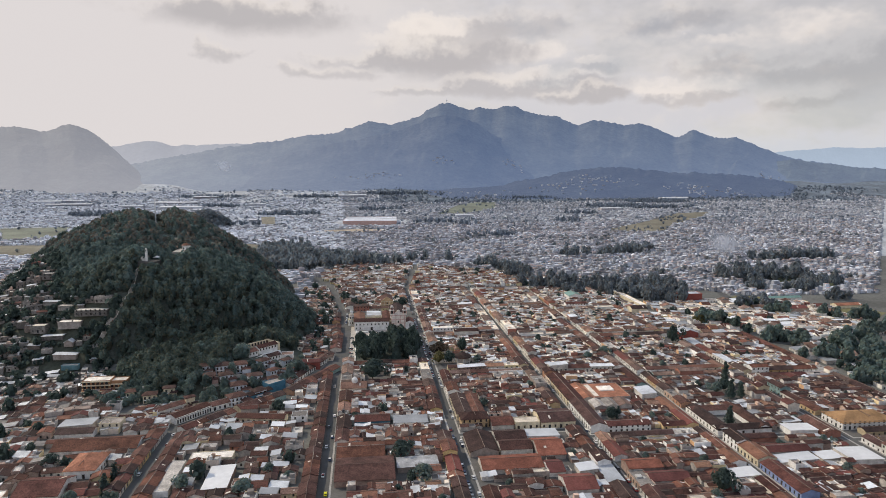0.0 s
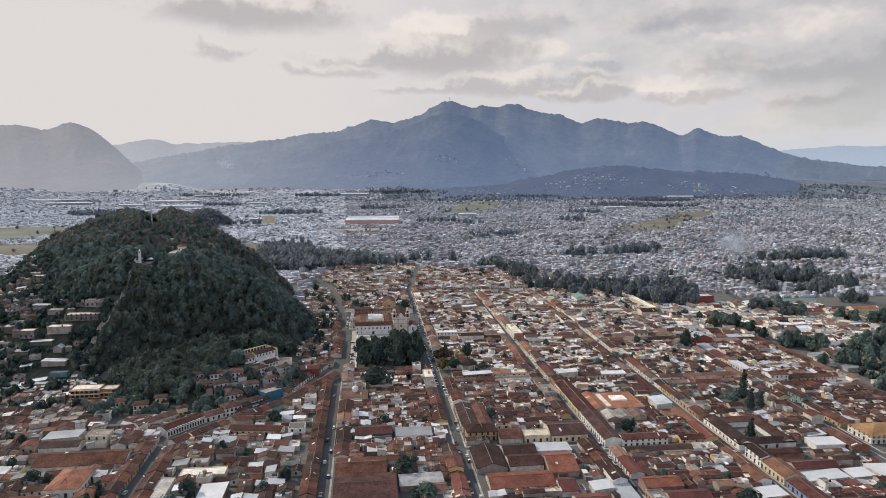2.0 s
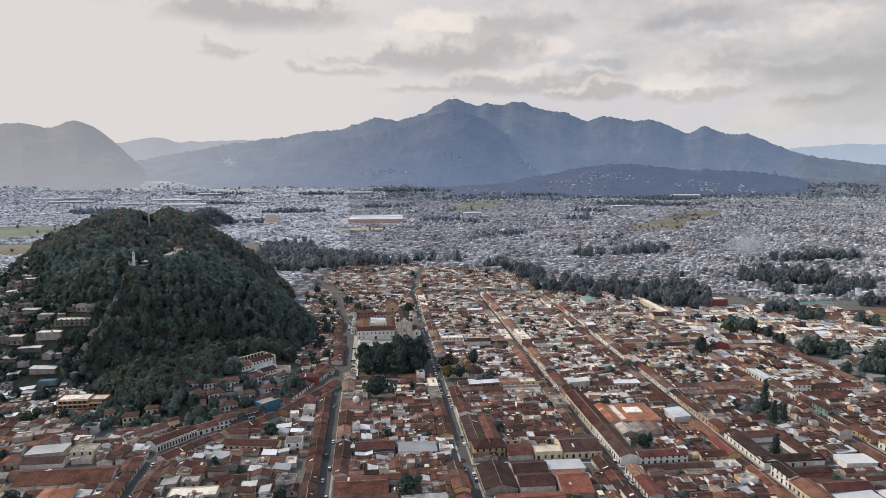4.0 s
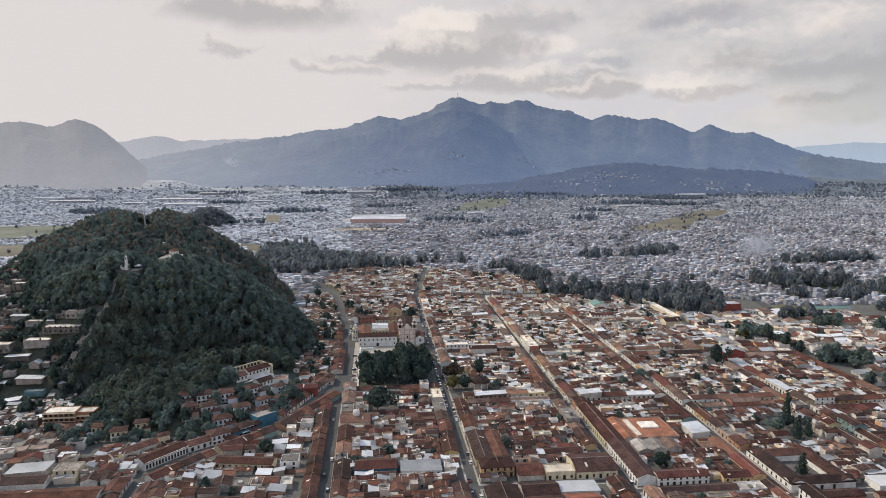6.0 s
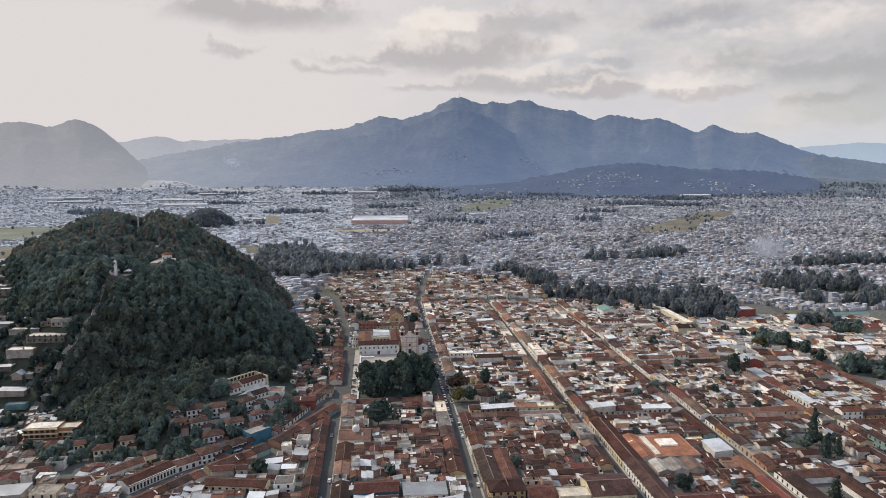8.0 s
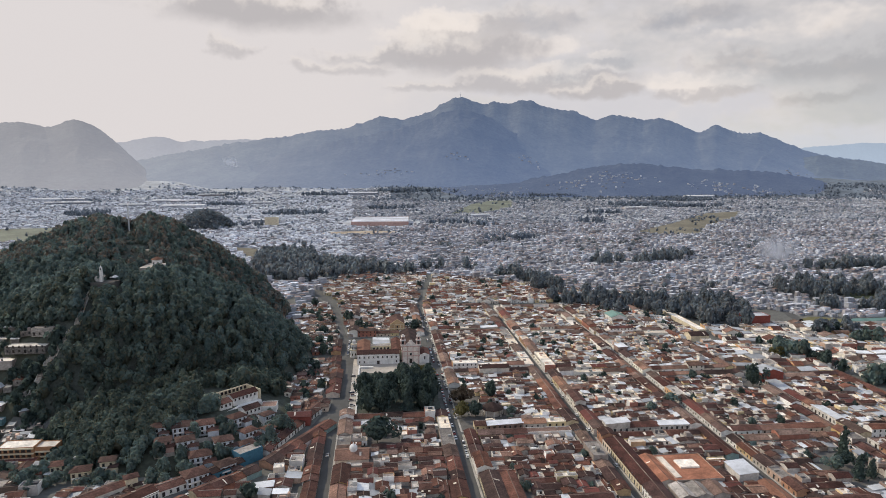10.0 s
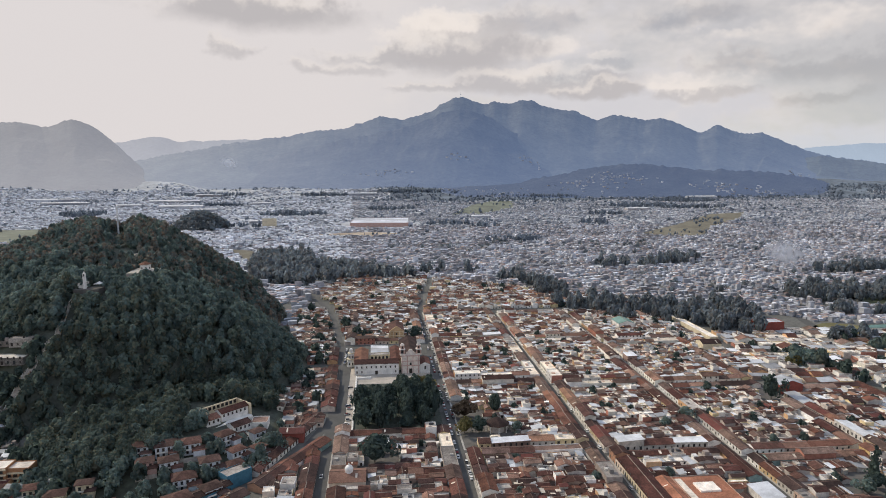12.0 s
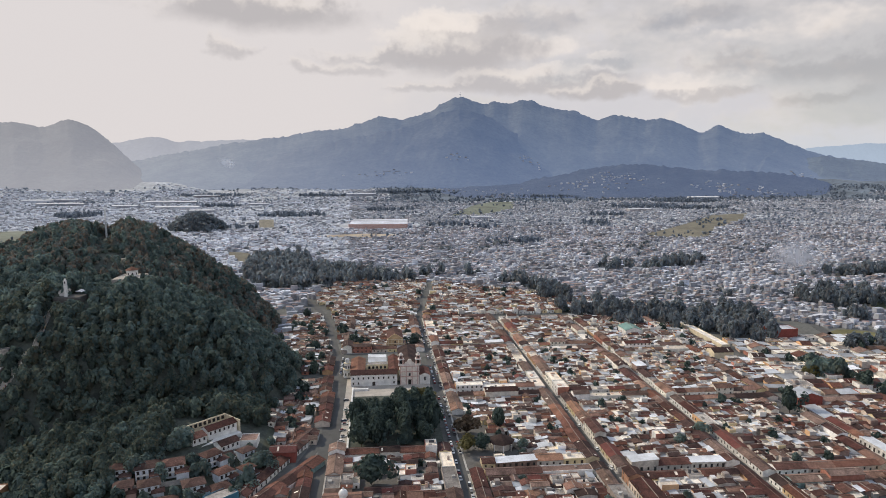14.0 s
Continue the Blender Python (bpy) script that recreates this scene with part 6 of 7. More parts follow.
house("flat_house", -181, 571, 7, 6, 6, roof_mat=M_FLAT, wall=M_PINK, fronts="s", storeys=2, label="narrow rose house among the trees of the hill", force=True)


def hill_steps():
    """A pale stairway with parapets that climbs the wooded slope to the chapel."""
    flight, walls = Shape(), Shape()
    for (ax, ay), (bx, by) in zip(STEPS, STEPS[1:]):
        n = max(2, int(math.hypot(bx - ax, by - ay) / 1.1))
        for k in range(n):
            x, y = ax + (bx - ax) * k / n, ay + (by - ay) * k / n
            z = ground_z(x, y)
            flight.box(x - 1.7, x + 1.7, y - .6, y + .9, z - 2.5, z + .45)
            for e in (-1.9, 1.7):
                walls.box(x + e, x + e + .2, y - .6, y + .6, z - 2.5, z + 1.1)
    structure("hill_steps", flight, M_PLAZA, "pale stone stairway up the wooded hill")
    structure("hill_steps_parapet", walls, M_WALL, "low pale parapets beside the hill stairway")


hill_steps()
# below the hill
place("flat_house", -50, -40, 428, 438, 5.6, wall=M_WHITE, fronts="s", storeys=2, label="white modern two-storey house with dark windows")
slanted("tiled_house", -88, 436, -55, 430, 9, 3.8, wall=M_CREAM, along=False, fronts="s", label="long yellowish house under dark tiles")
slanted("tiled_house", -85, 474, -70, 488, 8, 4.6, wall=M_BLUE, along=False, fronts="s", label="bright blue street house under brown tiles")
slanted("flat_house", -73, 490, -62, 500, 9, 7.4, wall=M_BLUE, roof_mat=M_FLAT, label="tall bright blue block")
long_house = slanted("tiled_house", -126, 437, -108, 458.4, 11, 4.4, wall=M_WHITE, along=False, label="long white arcaded building with many tall dark windows")
for k in range(14):
    o = part("window", ME_WINDOW, None, long_house)
    o.matrix_basis = Matrix.Translation((-12.8 + 1.97 * k, -5.52, .8)) @ Matrix.Diagonal((.9, 1, 1.5, 1))
    part("pilaster", Shape().box(-13.9 + 1.97 * k, -13.65 + 1.97 * k, -5.72, -5.5, -.3, 4.0), M_WHITE, long_house)
part("parapet", Shape().box(-13.9, 13.9, -5.9, -5.55, 4.0, 4.7), M_WHITE, long_house)
slanted("tiled_house", -107.6, 458.8, -87, 475, 9, 3.8, wall=M_WHITE, along=False, fronts="s", label="low white street house under dark tiles")
slanted("tiled_house", -146, 446, -126, 466, 8, 5.0, along=False, fronts="s", label="dark tiled gallery house behind the street")
place("flat_house", -172, -159, 430, 440, 5.8, wall=M_CREAM, fronts="s", storeys=2, label="cream flat-roofed house with arched windows")
place("metal_house", -199, -178, 434, 446, 3.6, roof_mat=M_METAL, label="building under a long white roof")


def hotel():
    c = thing("hotel_block", "ochre three-storey block with stepped terraces under the hill", "building", "", Matrix.Translation((-198, 513, ground_z(-198, 513))))
    for x, w, y, d, h in ((-5, 20, 0, 11, 9.5), (10, 12, 1, 9, 8.5), (-3, 22, -8, 6, 3.5)):
        ws, rs = flat(w, d, h)
        q = Matrix.Translation((x, y, 0))
        part("wall", ws.moved(q), M_HOTEL, c)
        part("roof", rs.moved(q), M_PALEFLAT if h > 5 else M_REDROOF, c)
        for i in range(int(w / 3.2)):
            for s in range(int(h / 3)):
                o = part("window", ME_WINDOW, None, c)
                o.matrix_basis = q @ Matrix.Translation((-w / 2 + 1.6 + 3.2 * i, -d / 2 - .02, .9 + 3 * s)) @ Matrix.Diagonal((1.9, 1, 1.1, 1))
        for s in range(1, int(h / 3) + 1):
            part("floor_band", Shape().box(-w / 2 - .3, w / 2 + .3, -d / 2 - .9, -d / 2 - .06, 3 * s - .15, 3 * s + .55).moved(q), M_CREAM, c, "cream balcony band")


hotel()


def villa(x, y, w, turn, wall, roof, label, h=6.2):
    """A two-storey villa: main block under a hipped roof, a lower wing and a balcony."""
    z = ground_z(x, y)
    c = thing("villa", label, "house", "villas under the hill", Matrix.Translation((x, y, z)) @ Matrix.Rotation(turn, 4, "Z"))
    ws, rs = hip(w, w * .8, h, w * .2, .9)
    part("wall", ws, wall, c)
    part("roof", rs, roof, c)
    ws, rs = hip(w * .55, w * .5, h * .55, w * .1, .7)
    q = Matrix.Translation((w * .42, -w * .5, 0))
    part("wing_wall", ws.moved(q), wall, c)
    part("wing_roof", rs.moved(q), roof, c)
    part("balcony", Shape().box(-w * .45, w * .1, -w * .4 - 1.2, -w * .4, 2.7, 2.85).box(-w * .45, w * .1, -w * .4 - 1.2, -w * .4 - 1.12, 2.85, 3.6), M_WHITE, c)
    part("retaining_wall", Shape().box(-w * .6, w * .7, -w * .85, -w * .8, -4, .2), M_WALLBACK, c)
    n = int(w / 2.6)
    for i in range(n):
        for s in range(2):
            o = part("window", ME_WINDOW, None, c)
            o.matrix_basis = Matrix.Translation((-w / 2 + w * (i + .5) / n, -w * .4 - .02, .7 + 2.7 * s)) @ Matrix.Diagonal((1.15, 1, 1.1, 1))


for x, y, w, turn, rose in ((-112, 517, 9.5, .3, 0), (-100, 520, 9.5, .3, 0), (-96, 493, 9.5, .35, 0), (-107, 504, 8, .35, 0), (-119, 503, 7, .3, 1), (-94, 474, 10, .6, 0), (-80, 484, 8, .7, 0), (-86, 507, 8.5, .4, 0), (-73, 507, 8, .6, 0), (-126, 516, 8, .2, 0), (-83, 531, 8, .78, 0), (-74, 519, 7, .78, 0), (-66, 541, 6.5, .78, 0), (-63, 526, 6, .8, 0)):
    villa(x, y, w * 1.18, turn, M_PINK if rose else M_WHITEBLUE, M_VILLATILE, "rose villa under brown tiles on the slope" if rose else "white two-storey villa under brown tiles on the slope")
for x, y, w in ((-157, 484, 9), (-145, 490, 7.5), (-172, 492, 8)):
    villa(x, y, w, .2, M_CREAM, M_VILLATILE, "cream villa with a red-brown roof among the trees", 6.4)
villa(-125, 468, 6.0, .5, M_CREAM, M_TILE, "tall narrow cream house under the hill", 8.5)


def street_row(ax, ay, bx, by, deep, wall=None):
    """Joined street houses whose fronts run from a to b; they lie to the left of that line."""
    n = math.hypot(bx - ax, by - ay)
    p = 0.0
    while p < n - 3:
        k = min(rnd.uniform(7, 14), n - p)
        if n - p - k < 4:
            k = n - p
        u, v = p / n, (p + k) / n
        slanted("tiled_house", ax + (bx - ax) * u, ay + (by - ay) * u, ax + (bx - ax) * v, ay + (by - ay) * v, deep * rnd.uniform(.85, 1.1), rnd.uniform(3.0, 3.9), along=False, fronts="s", wall=wall, label="low plastered street house under brown clay tiles")
        p += k


street_row(-96.5, 455, -122, 424, 9)
street_row(-66, 485.5, -93, 458, 9)
street_row(-29.5, 546, -62.5, 489, 9)
street_row(-59, 503, -28.4, 582, 9, M_WHITE)
street_row(-128.8, 300, -128.8, 420, 8)
street_row(-22.6, 596, -22.6, 652, 9)
street_row(-25.4, 655, -25.8, 690, 8)
street_row(-27.4, 704, -27.4, 742, 8)
street_row(-27.4, 300, -27.4, 526, 8)
place("tiled_house", 505, 548, 756, 766, 4.5, along=False, roof_mat=M_GREENROOF, wall=M_WHITE, label="long hall under a green metal roof beside the field")
place("tiled_house", 258, 275, 796, 818, 5, roof_mat=M_GREENROOF, wall=M_WHITE, label="hall under a pale green metal roof")
place("tiled_house", 470, 515, 698, 712, 4.5, along=False, roof_mat=M_REDROOF, wall=M_WALLBACK, label="long shed under a dull red roof")
place("tiled_house", 306, 324, 712, 726, 6, along=False, wall=M_CREAM, label="long cream building in the outer quarter")
place("tiled_house", 560, 592, 708, 720, 4, along=False, roof_mat=M_ORANGE, wall=M_CREAM, label="long house under orange tiles beside the fields")
place("tiled_house", 512, 536, 676, 688, 4, along=False, roof_mat=M_BRIGHT, wall=M_CREAM, label="cream house under orange tiles beside the fields")
place("tiled_house", 536, 552, 712, 722, 3.5, along=False, roof_mat=M_REDROOF, wall=M_WALLBACK, label="shed under a dull red roof beside the fields")
place("flat_house", 445, 468, 582, 592, 5, wall=M_WHITE, fronts="s", roof_mat=M_PALEFLAT, label="white flat-roofed house at the edge of the grove")
place("flat_house", 328, 336, 740, 850, 4, roof_mat=M_PALEFLAT, wall=M_CREAM, label="long yellowish row building at the edge of town")
street_row(-120.2, 416, -120.2, 300, 8)


def terraces():
    """The stepped white building with a long colonnaded rear wall."""
    z = 12.5
    c = thing("terraced_house", "white terraced building with a colonnaded wall on the wooded slope", "building", "", Matrix.Translation((-87, 556, z)) @ Matrix.Rotation(.78, 4, "Z"))
    part("rear_wall", Shape().box(-15, 16, 12.6, 13.2, -6, 7.5), M_CREAM, c, "long cream wall with square openings")
    for k in range(10):
        part("opening", Shape().box(-14 + 3 * k, -12.2 + 3 * k, 12.5, 12.58, 4.6, 6.8), M_DARK, c)
    part("end_wall", Shape().box(16.01, 16.6, -2, 13.2, -6, 7.0), M_CREAM, c)
    for x, y, w, d, h in ((6, 4, 19, 8, 5.5), (-10, 3, 9, 9, 4.5), (2, -10, 12, 8, 0.5), (-6, -19, 10, 8, -3.0)):
        ws, rs = gable(d, w, h + 6, 1.8)
        q = Matrix.Translation((x, y, -6)) @ Matrix.Rotation(math.pi / 2, 4, "Z")
        part("wall", ws.moved(q), M_WHITE, c)
        part("roof", rs.moved(q), M_TILE, c)
        for i in range(int(w / 3)):
            o = part("window", ME_WINDOW, None, c)
            o.matrix_basis = Matrix.Translation((x - w / 2 + 1.5 + 3 * i, y - d / 2 - .02, h - 2.4))
    part("terrace", Shape().box(-14, 16, -4, 0, -8, -.2).box(-14, 14, -14.2, -14, -10, -3.5), M_WHITE, c)


terraces()


def garden_wall(x, y, n, turn):
    c = thing("garden_wall", "low white stepped wall of a slope garden", "wall", "garden walls under the terraces", Matrix.Translation((x, y, ground_z(x, y))) @ Matrix.Rotation(turn, 4, "Z"))
    part("wall", Shape().box(-n / 2, n / 2, -.15, .15, -2, 1.4), M_WHITE, c)
    part("pier", Shape().box(-n / 2 - .3, -n / 2, -.3, .3, -2, 1.9), M_WHITE, c)
    part("pier", Shape().box(n / 2, n / 2 + .3, -.3, .3, -2, 1.9), M_WHITE, c)


for x, y, n, turn in ((-70, 548, 9, .78), (-73, 541, 8, .78), (-76, 534, 7, .78), (-66, 534, 7, -.78), (-70, 527, 8, .78), (-80, 541, 6, -.78), (-62, 519, 6, .8), (-67, 513, 7, .8)):
    garden_wall(x, y, n, turn)
place("flat_house", -72, -62, 553, 563, 4, wall=M_WHITE, label="grey-white flat house beside the terraces")
place("tiled_house", -54, -39, 546, 556, 6.5, along=False, wall=M_BRICK, roof_mat=M_REDROOF, label="dark red house with a red tin roof")


def fill_gaps():
    """Small rear buildings in the ground left between the single buildings and their neighbours."""
    taken_ = BUILT + [(241, 398, 38, 43, 0), (20, 372, 9, 9, 0), (165, 412, 9, 9, 0)]
    for x0, x1, y0, y1 in ((60, 82, 404, 464), (62, 106, 336, 362), (96, 122, 374, 396), (143, 193, 382, 476), (199, 214, 442, 463), (222, 263, 368, 425), (262, 300, 364, 394), (307, 350, 372, 402), (222, 264, 292, 354), (-19, 18, 408, 434), (16, 52, 408, 434),
                           (-20, 2, 479, 503), (-53, -37, 422, 441), (-92, -53, 426, 448), (-140, -92, 420, 476), (-176, -156, 426, 444), (-203, -175, 430, 450), (-160, -128, 440, 470), (-112, -84, 424, 446)):
        y = y0
        while y < y1 - 2:
            d = rnd.uniform(3.6, 6.0)
            x = x0
            while x < x1 - 2:
                w = rnd.uniform(3.4, 6.6)
                X, Y = x + w / 2, y + d / 2
                x += w
                free = True
                for bx, by, bw, bd, t in taken_:
                    u, v = (X - bx) * math.cos(t) + (Y - by) * math.sin(t), -(X - bx) * math.sin(t) + (Y - by) * math.cos(t)
                    free &= abs(u) > bw / 2 + w * .42 or abs(v) > bd / 2 + d * .42
                if X > -20:
                    free &= any(a + w / 2 < X < b - w / 2 and c + d / 2 < Y < e - d / 2 for a, b, c, e in YARDS)
                else:
                    for (ax, ay), (cx, cy) in zip(DIAG, DIAG[1:]):
                        n = math.hypot(cx - ax, cy - ay)
                        u = min(1.0, max(0.0, ((X - ax) * (cx - ax) + (Y - ay) * (cy - ay)) / n / n))
                        free &= math.hypot(X - ax - u * (cx - ax), Y - ay - u * (cy - ay)) > 6.6
                if not free or rnd.random() < .1:
                    continue
                r = rnd.random()
                house("tiled_house" if r < .5 else "flat_house" if r < .78 else "metal_house", X, Y, w * .95, d * .95, rnd.uniform(2.2, 3.3), along=w < d, near=False)
            y += d


DIAG = [(-124.5, 200), (-124.5, 425), (-94, 464), (-64, 493), (-36, 540), (-24.5, 585)]
fill_gaps()


def pavilion(x, y):
    c = thing("pavilion", "open pavilion under a wide red tile roof", "pavilion", "", Matrix.Translation((x, y, 0)))
    part("roof", Shape().cylinder(0, 0, 5.0, 5.3, 8.2, 8.2, 8).cylinder(0, 0, 5.3, 9.2, 8.2, .4, 8), M_TILE, c)
    part("hall", Shape().cylinder(0, 0, -.3, 5.0, 5.6, 5.6, 8), M_WALLBACK, c)
    for k in range(8):
        part("column", Shape().cylinder(7.2 * math.cos(k * .785), 7.2 * math.sin(k * .785), -.3, 5.0, .3, .3, 6), M_WHITE, c)


pavilion(84, 553)


def dome_roof(x, y, z):
    c = thing("roof_dome", "small white dome on an orange tiled roof", "dome", "", Matrix.Translation((x, y, z)))
    part("drum", Shape().cylinder(0, 0, -1.5, 1.2, 2.3, 2.3, 10), M_WHITE, c)
    part("cupola", Shape().dome(0, 0, 1.2, 2.4, 2.2, 12, 5).cylinder(0, 0, 3.3, 4.4, .4, .3, 6), M_WHITE, c)


dome_roof(-9, 493.5, 6.2)


# ---- hilltop ----
def hill_chapel():
    z = 80.0
    c = thing("hill_chapel", "small white hilltop chapel with a slender bell tower", "chapel", "", Matrix.Translation((-208, 657, z)))
    ws, rs = gable(5, 8, 3.0, 1.3)
    q = Matrix.Translation((-3.2, 3, 0))
    part("nave_wall", ws.moved(q), M_WHITE, c)
    part("nave_roof", rs.moved(q), M_FLAT, c)
    t = part("tower", Shape().box(-.95, .95, -3.05, -1.15, -1, 8.5), M_WHITE, c, "white bell tower")
    part("belfry", Shape().box(-.85, .85, -2.95, -1.25, 8.5, 11).cylinder(0, -2.1, 11, 12.6, 1.0, .1, 4), M_WHITE, t)
    part("opening", Shape().box(-.4, .4, -3.0, -2.95, 9.0, 10.5), M_DARK, t)
    part("terrace", Shape().box(-7, 11, -6, 6, -14, -.4), M_PAVE, c)
    part("shelter_roof", Shape().prism([(6, 2.8), (11, 2.8), (8.5, 4)], -3, 3), M_METAL, c)


hill_chapel()


def hill_church():
    z = 79.0
    c = thing("hill_church", "small church with a red tile dome on a paved terrace", "chapel", "", Matrix.Translation((-193, 740, z)))
    part("terrace", Shape().box(-10, 10, -18, 9, -22, .3), M_PLAZA, c)
    part("wall", Shape().cylinder(0, 0, 0, 5.2, 4.6, 4.6, 8), M_WHITE, c)
    part("roof", Shape().cylinder(0, 0, 5.2, 7.6, 5.4, .6, 8), M_BRIGHT, c)
    for k in range(8):
        o = part("window", ME_WINDOW, None, c)
        o.matrix_basis = Matrix.Rotation(math.pi / 8 + k * math.pi / 4, 4, "Z") @ Matrix.Translation((0, -4.28, 1.4))


hill_church()
for k in range(4):
    x, y = -201 - k * 4.9, 757 + k * 9.2
    st = structure("hill_path", Shape().box(-2.2, 2.2, -5.4, 5.4, -2.5, .35 + .01 * k), M_PLAZA, "pale stepped path up the hill")
    st.matrix_basis = Matrix.Translation((x, y, ground_z(x, y))) @ Matrix.Rotation(.49, 4, "Z")


def peak_mast():
    c = thing("antenna_mast", "thin steel antenna mast on the mountain top", "mast", "", Matrix.Translation((562, 4450, 540)))
    part("mast", Shape().cylinder(0, 0, 0, 58, 2.2, .9, 6), M_STEEL, c)
    part("crossarm", Shape().box(-5, 5, -1, 1, 44, 47), M_STEEL, c)


peak_mast()


def flagpole():
    x, y = -263, 872
    z = ground_z(x, y)
    c = thing("flagpole", "tall white flagpole on the hilltop", "flagpole", "", Matrix.Translation((x, y, z)))
    part("pole", Shape().cylinder(0, 0, -1, 31, 1.0, .7, 8), M_STEEL, c)
    part("plinth", Shape().cylinder(0, 0, -1, 1.2, 3.0, 2.6, 8).box(3, 8, -3, 3, -1, 2.5), M_WHITE, c)


flagpole()

# ---- single trees ----
for x, y, r, h, mat, cone, lab in (
        (5, 515, 10.2, 17, M_LEAFDARK, False, "broad dark round tree among the roofs"), (295, 588, 6.8, 17, M_LEAFDARK, False, "tall dark round tree above the roofs"),
        (383, 627, 8.0, 15, M_LEAFDARK, False, "large round tree above the roofs"), (66, 577, 7.5, 12, M_LEAFBROWN, False, "brownish broad tree beside the street"),
        (62.5, 551, 5.5, 11, M_LEAFGOLD, False, "yellowing tree beside the street"), (72, 551, 5.5, 11, M_LEAFDARK, False, "dark tree beside the pavilion"),
        (88, 580, 5.0, 15, M_LEAFDARK, False, "tall dark tree behind the pavilion"), (96, 548, 4.0, 8, M_LEAF, False, "small tree beside the pavilion"),
        (268, 440, 4.2, 15, M_LEAFDARK, True, "dark conifer in a walled garden"), (278, 466, 4.6, 20, M_LEAFDARK, True, "tall dark conifer in a garden"), (277, 442, 3.6, 11, M_LEAFDARK, True, "slim dark conifer in a garden"),
        (263, 452, 5.0, 9, M_LEAF, False, "round leafy tree in a garden"), (272, 457, 5.0, 9, M_LEAFDARK, False, "round leafy tree in a garden"), (20, 372, 7.0, 10, M_LEAFDARK, False, "round dark tree in a courtyard"),
        (31, 342, 6.0, 9, M_LEAF, False, "round leafy tree in a courtyard"), (165, 412, 5.0, 9, M_LEAFDARK, False, "dark tree in the courtyard"),
        (-12, 787, 7, 11, M_LEAFDARK, False, "round dark tree behind the church"), (44, 778, 7, 13, M_LEAFDARK, False, "round dark tree behind the church"), (-65, 336, 6, 9, M_LEAF, False, "tree behind the street houses"),
        (-130, 330, 6, 9, M_LEAF, False, "tree behind the street houses"), (-139, 348, 3.6, 11, M_LEAFDARK, True, "slim dark conifer between the houses"), (-138.5, 362, 3.2, 10, M_LEAFDARK, True, "slim dark conifer between the houses"), (170, 412, 3, 9, M_LEAFDARK, True, "small conifer in a courtyard"), (-98, 345, 5, 9, M_LEAF, False, "leafy tree beside the workshop"),
        (-55, 357, 4, 7, M_LEAF, False, "small leafy tree in a garden"), (-44, 351, 3, 5, M_LEAF, False, "small leafy tree in a garden"), (-180, 380, 4.5, 9, M_LEAFDARK, False, "dark leafy tree in a garden"), (-150, 335, 4.5, 8, M_LEAF, False, "leafy tree in a town garden"),
        (186, 308, 6.5, 14, M_LEAFDARK, False, "broad dark tree between the roofs"), (-58, 535, 7, 10, M_LEAF, False, "garden tree below the terraces"), (-103, 545, 7, 11, M_LEAF, False, "leafy tree in front of the terraces"),
        (357, 655, 8, 12, M_LEAFGOLD, False, "yellowing tree beside the road"), (215, 560, 6, 8, M_LEAF, False, "leafy tree in a town garden"), (195, 545, 4, 8, M_LEAF, False, "small spreading tree in a garden")):
    tree(x, y, r, h, mat, cone, lab)

gard = np.random.default_rng(12)
garden = []
while len(garden) < 190:
    x, y = gard.uniform(-185, -52), gard.uniform(470, 566)
    if y < diag(x) + 12 or any(abs(x - a) < 6.5 and abs(y - b) < 6 for a, b in ((-112, 517), (-100, 520), (-96, 493), (-107, 504), (-119, 503), (-94, 474), (-80, 484), (-86, 507), (-73, 507), (-126, 516), (-157, 484), (-145, 490), (-172, 492), (-125, 468), (-66, 495), (-78, 481), (-83, 531), (-74, 519), (-66, 541), (-63, 526))):
        continue
    u, v = (x + 88) * .711 + (y - 560) * .703, -(x + 88) * .703 + (y - 560) * .711
    if -17 < u < 18 and -24 < v < 15 or any(a - 1 < x < b + 1 and c - 1 < y < d + 1 for a, b, c, d in ((-74, -60, 551, 565), (-56, -36, 544, 560))):
        continue
    garden.append((x, y))
loose = []
for k, (x, y) in enumerate(garden):
    r = gard.uniform(2.4, 5.2)
    if k >= 95:
        loose.append((x, y, r, r * gard.uniform(1.6, 2.3), ground_z(x, y) - .3))
        continue
    tree(x, y, r, r * gard.uniform(1.6, 2.3), M_LEAF, label="leafy garden tree between the villas under the hill", group="trees of the hill gardens")
merged_trees("garden_trees", loose, M_LEAF, "loose leafy garden trees under the hill", PROTO_M)

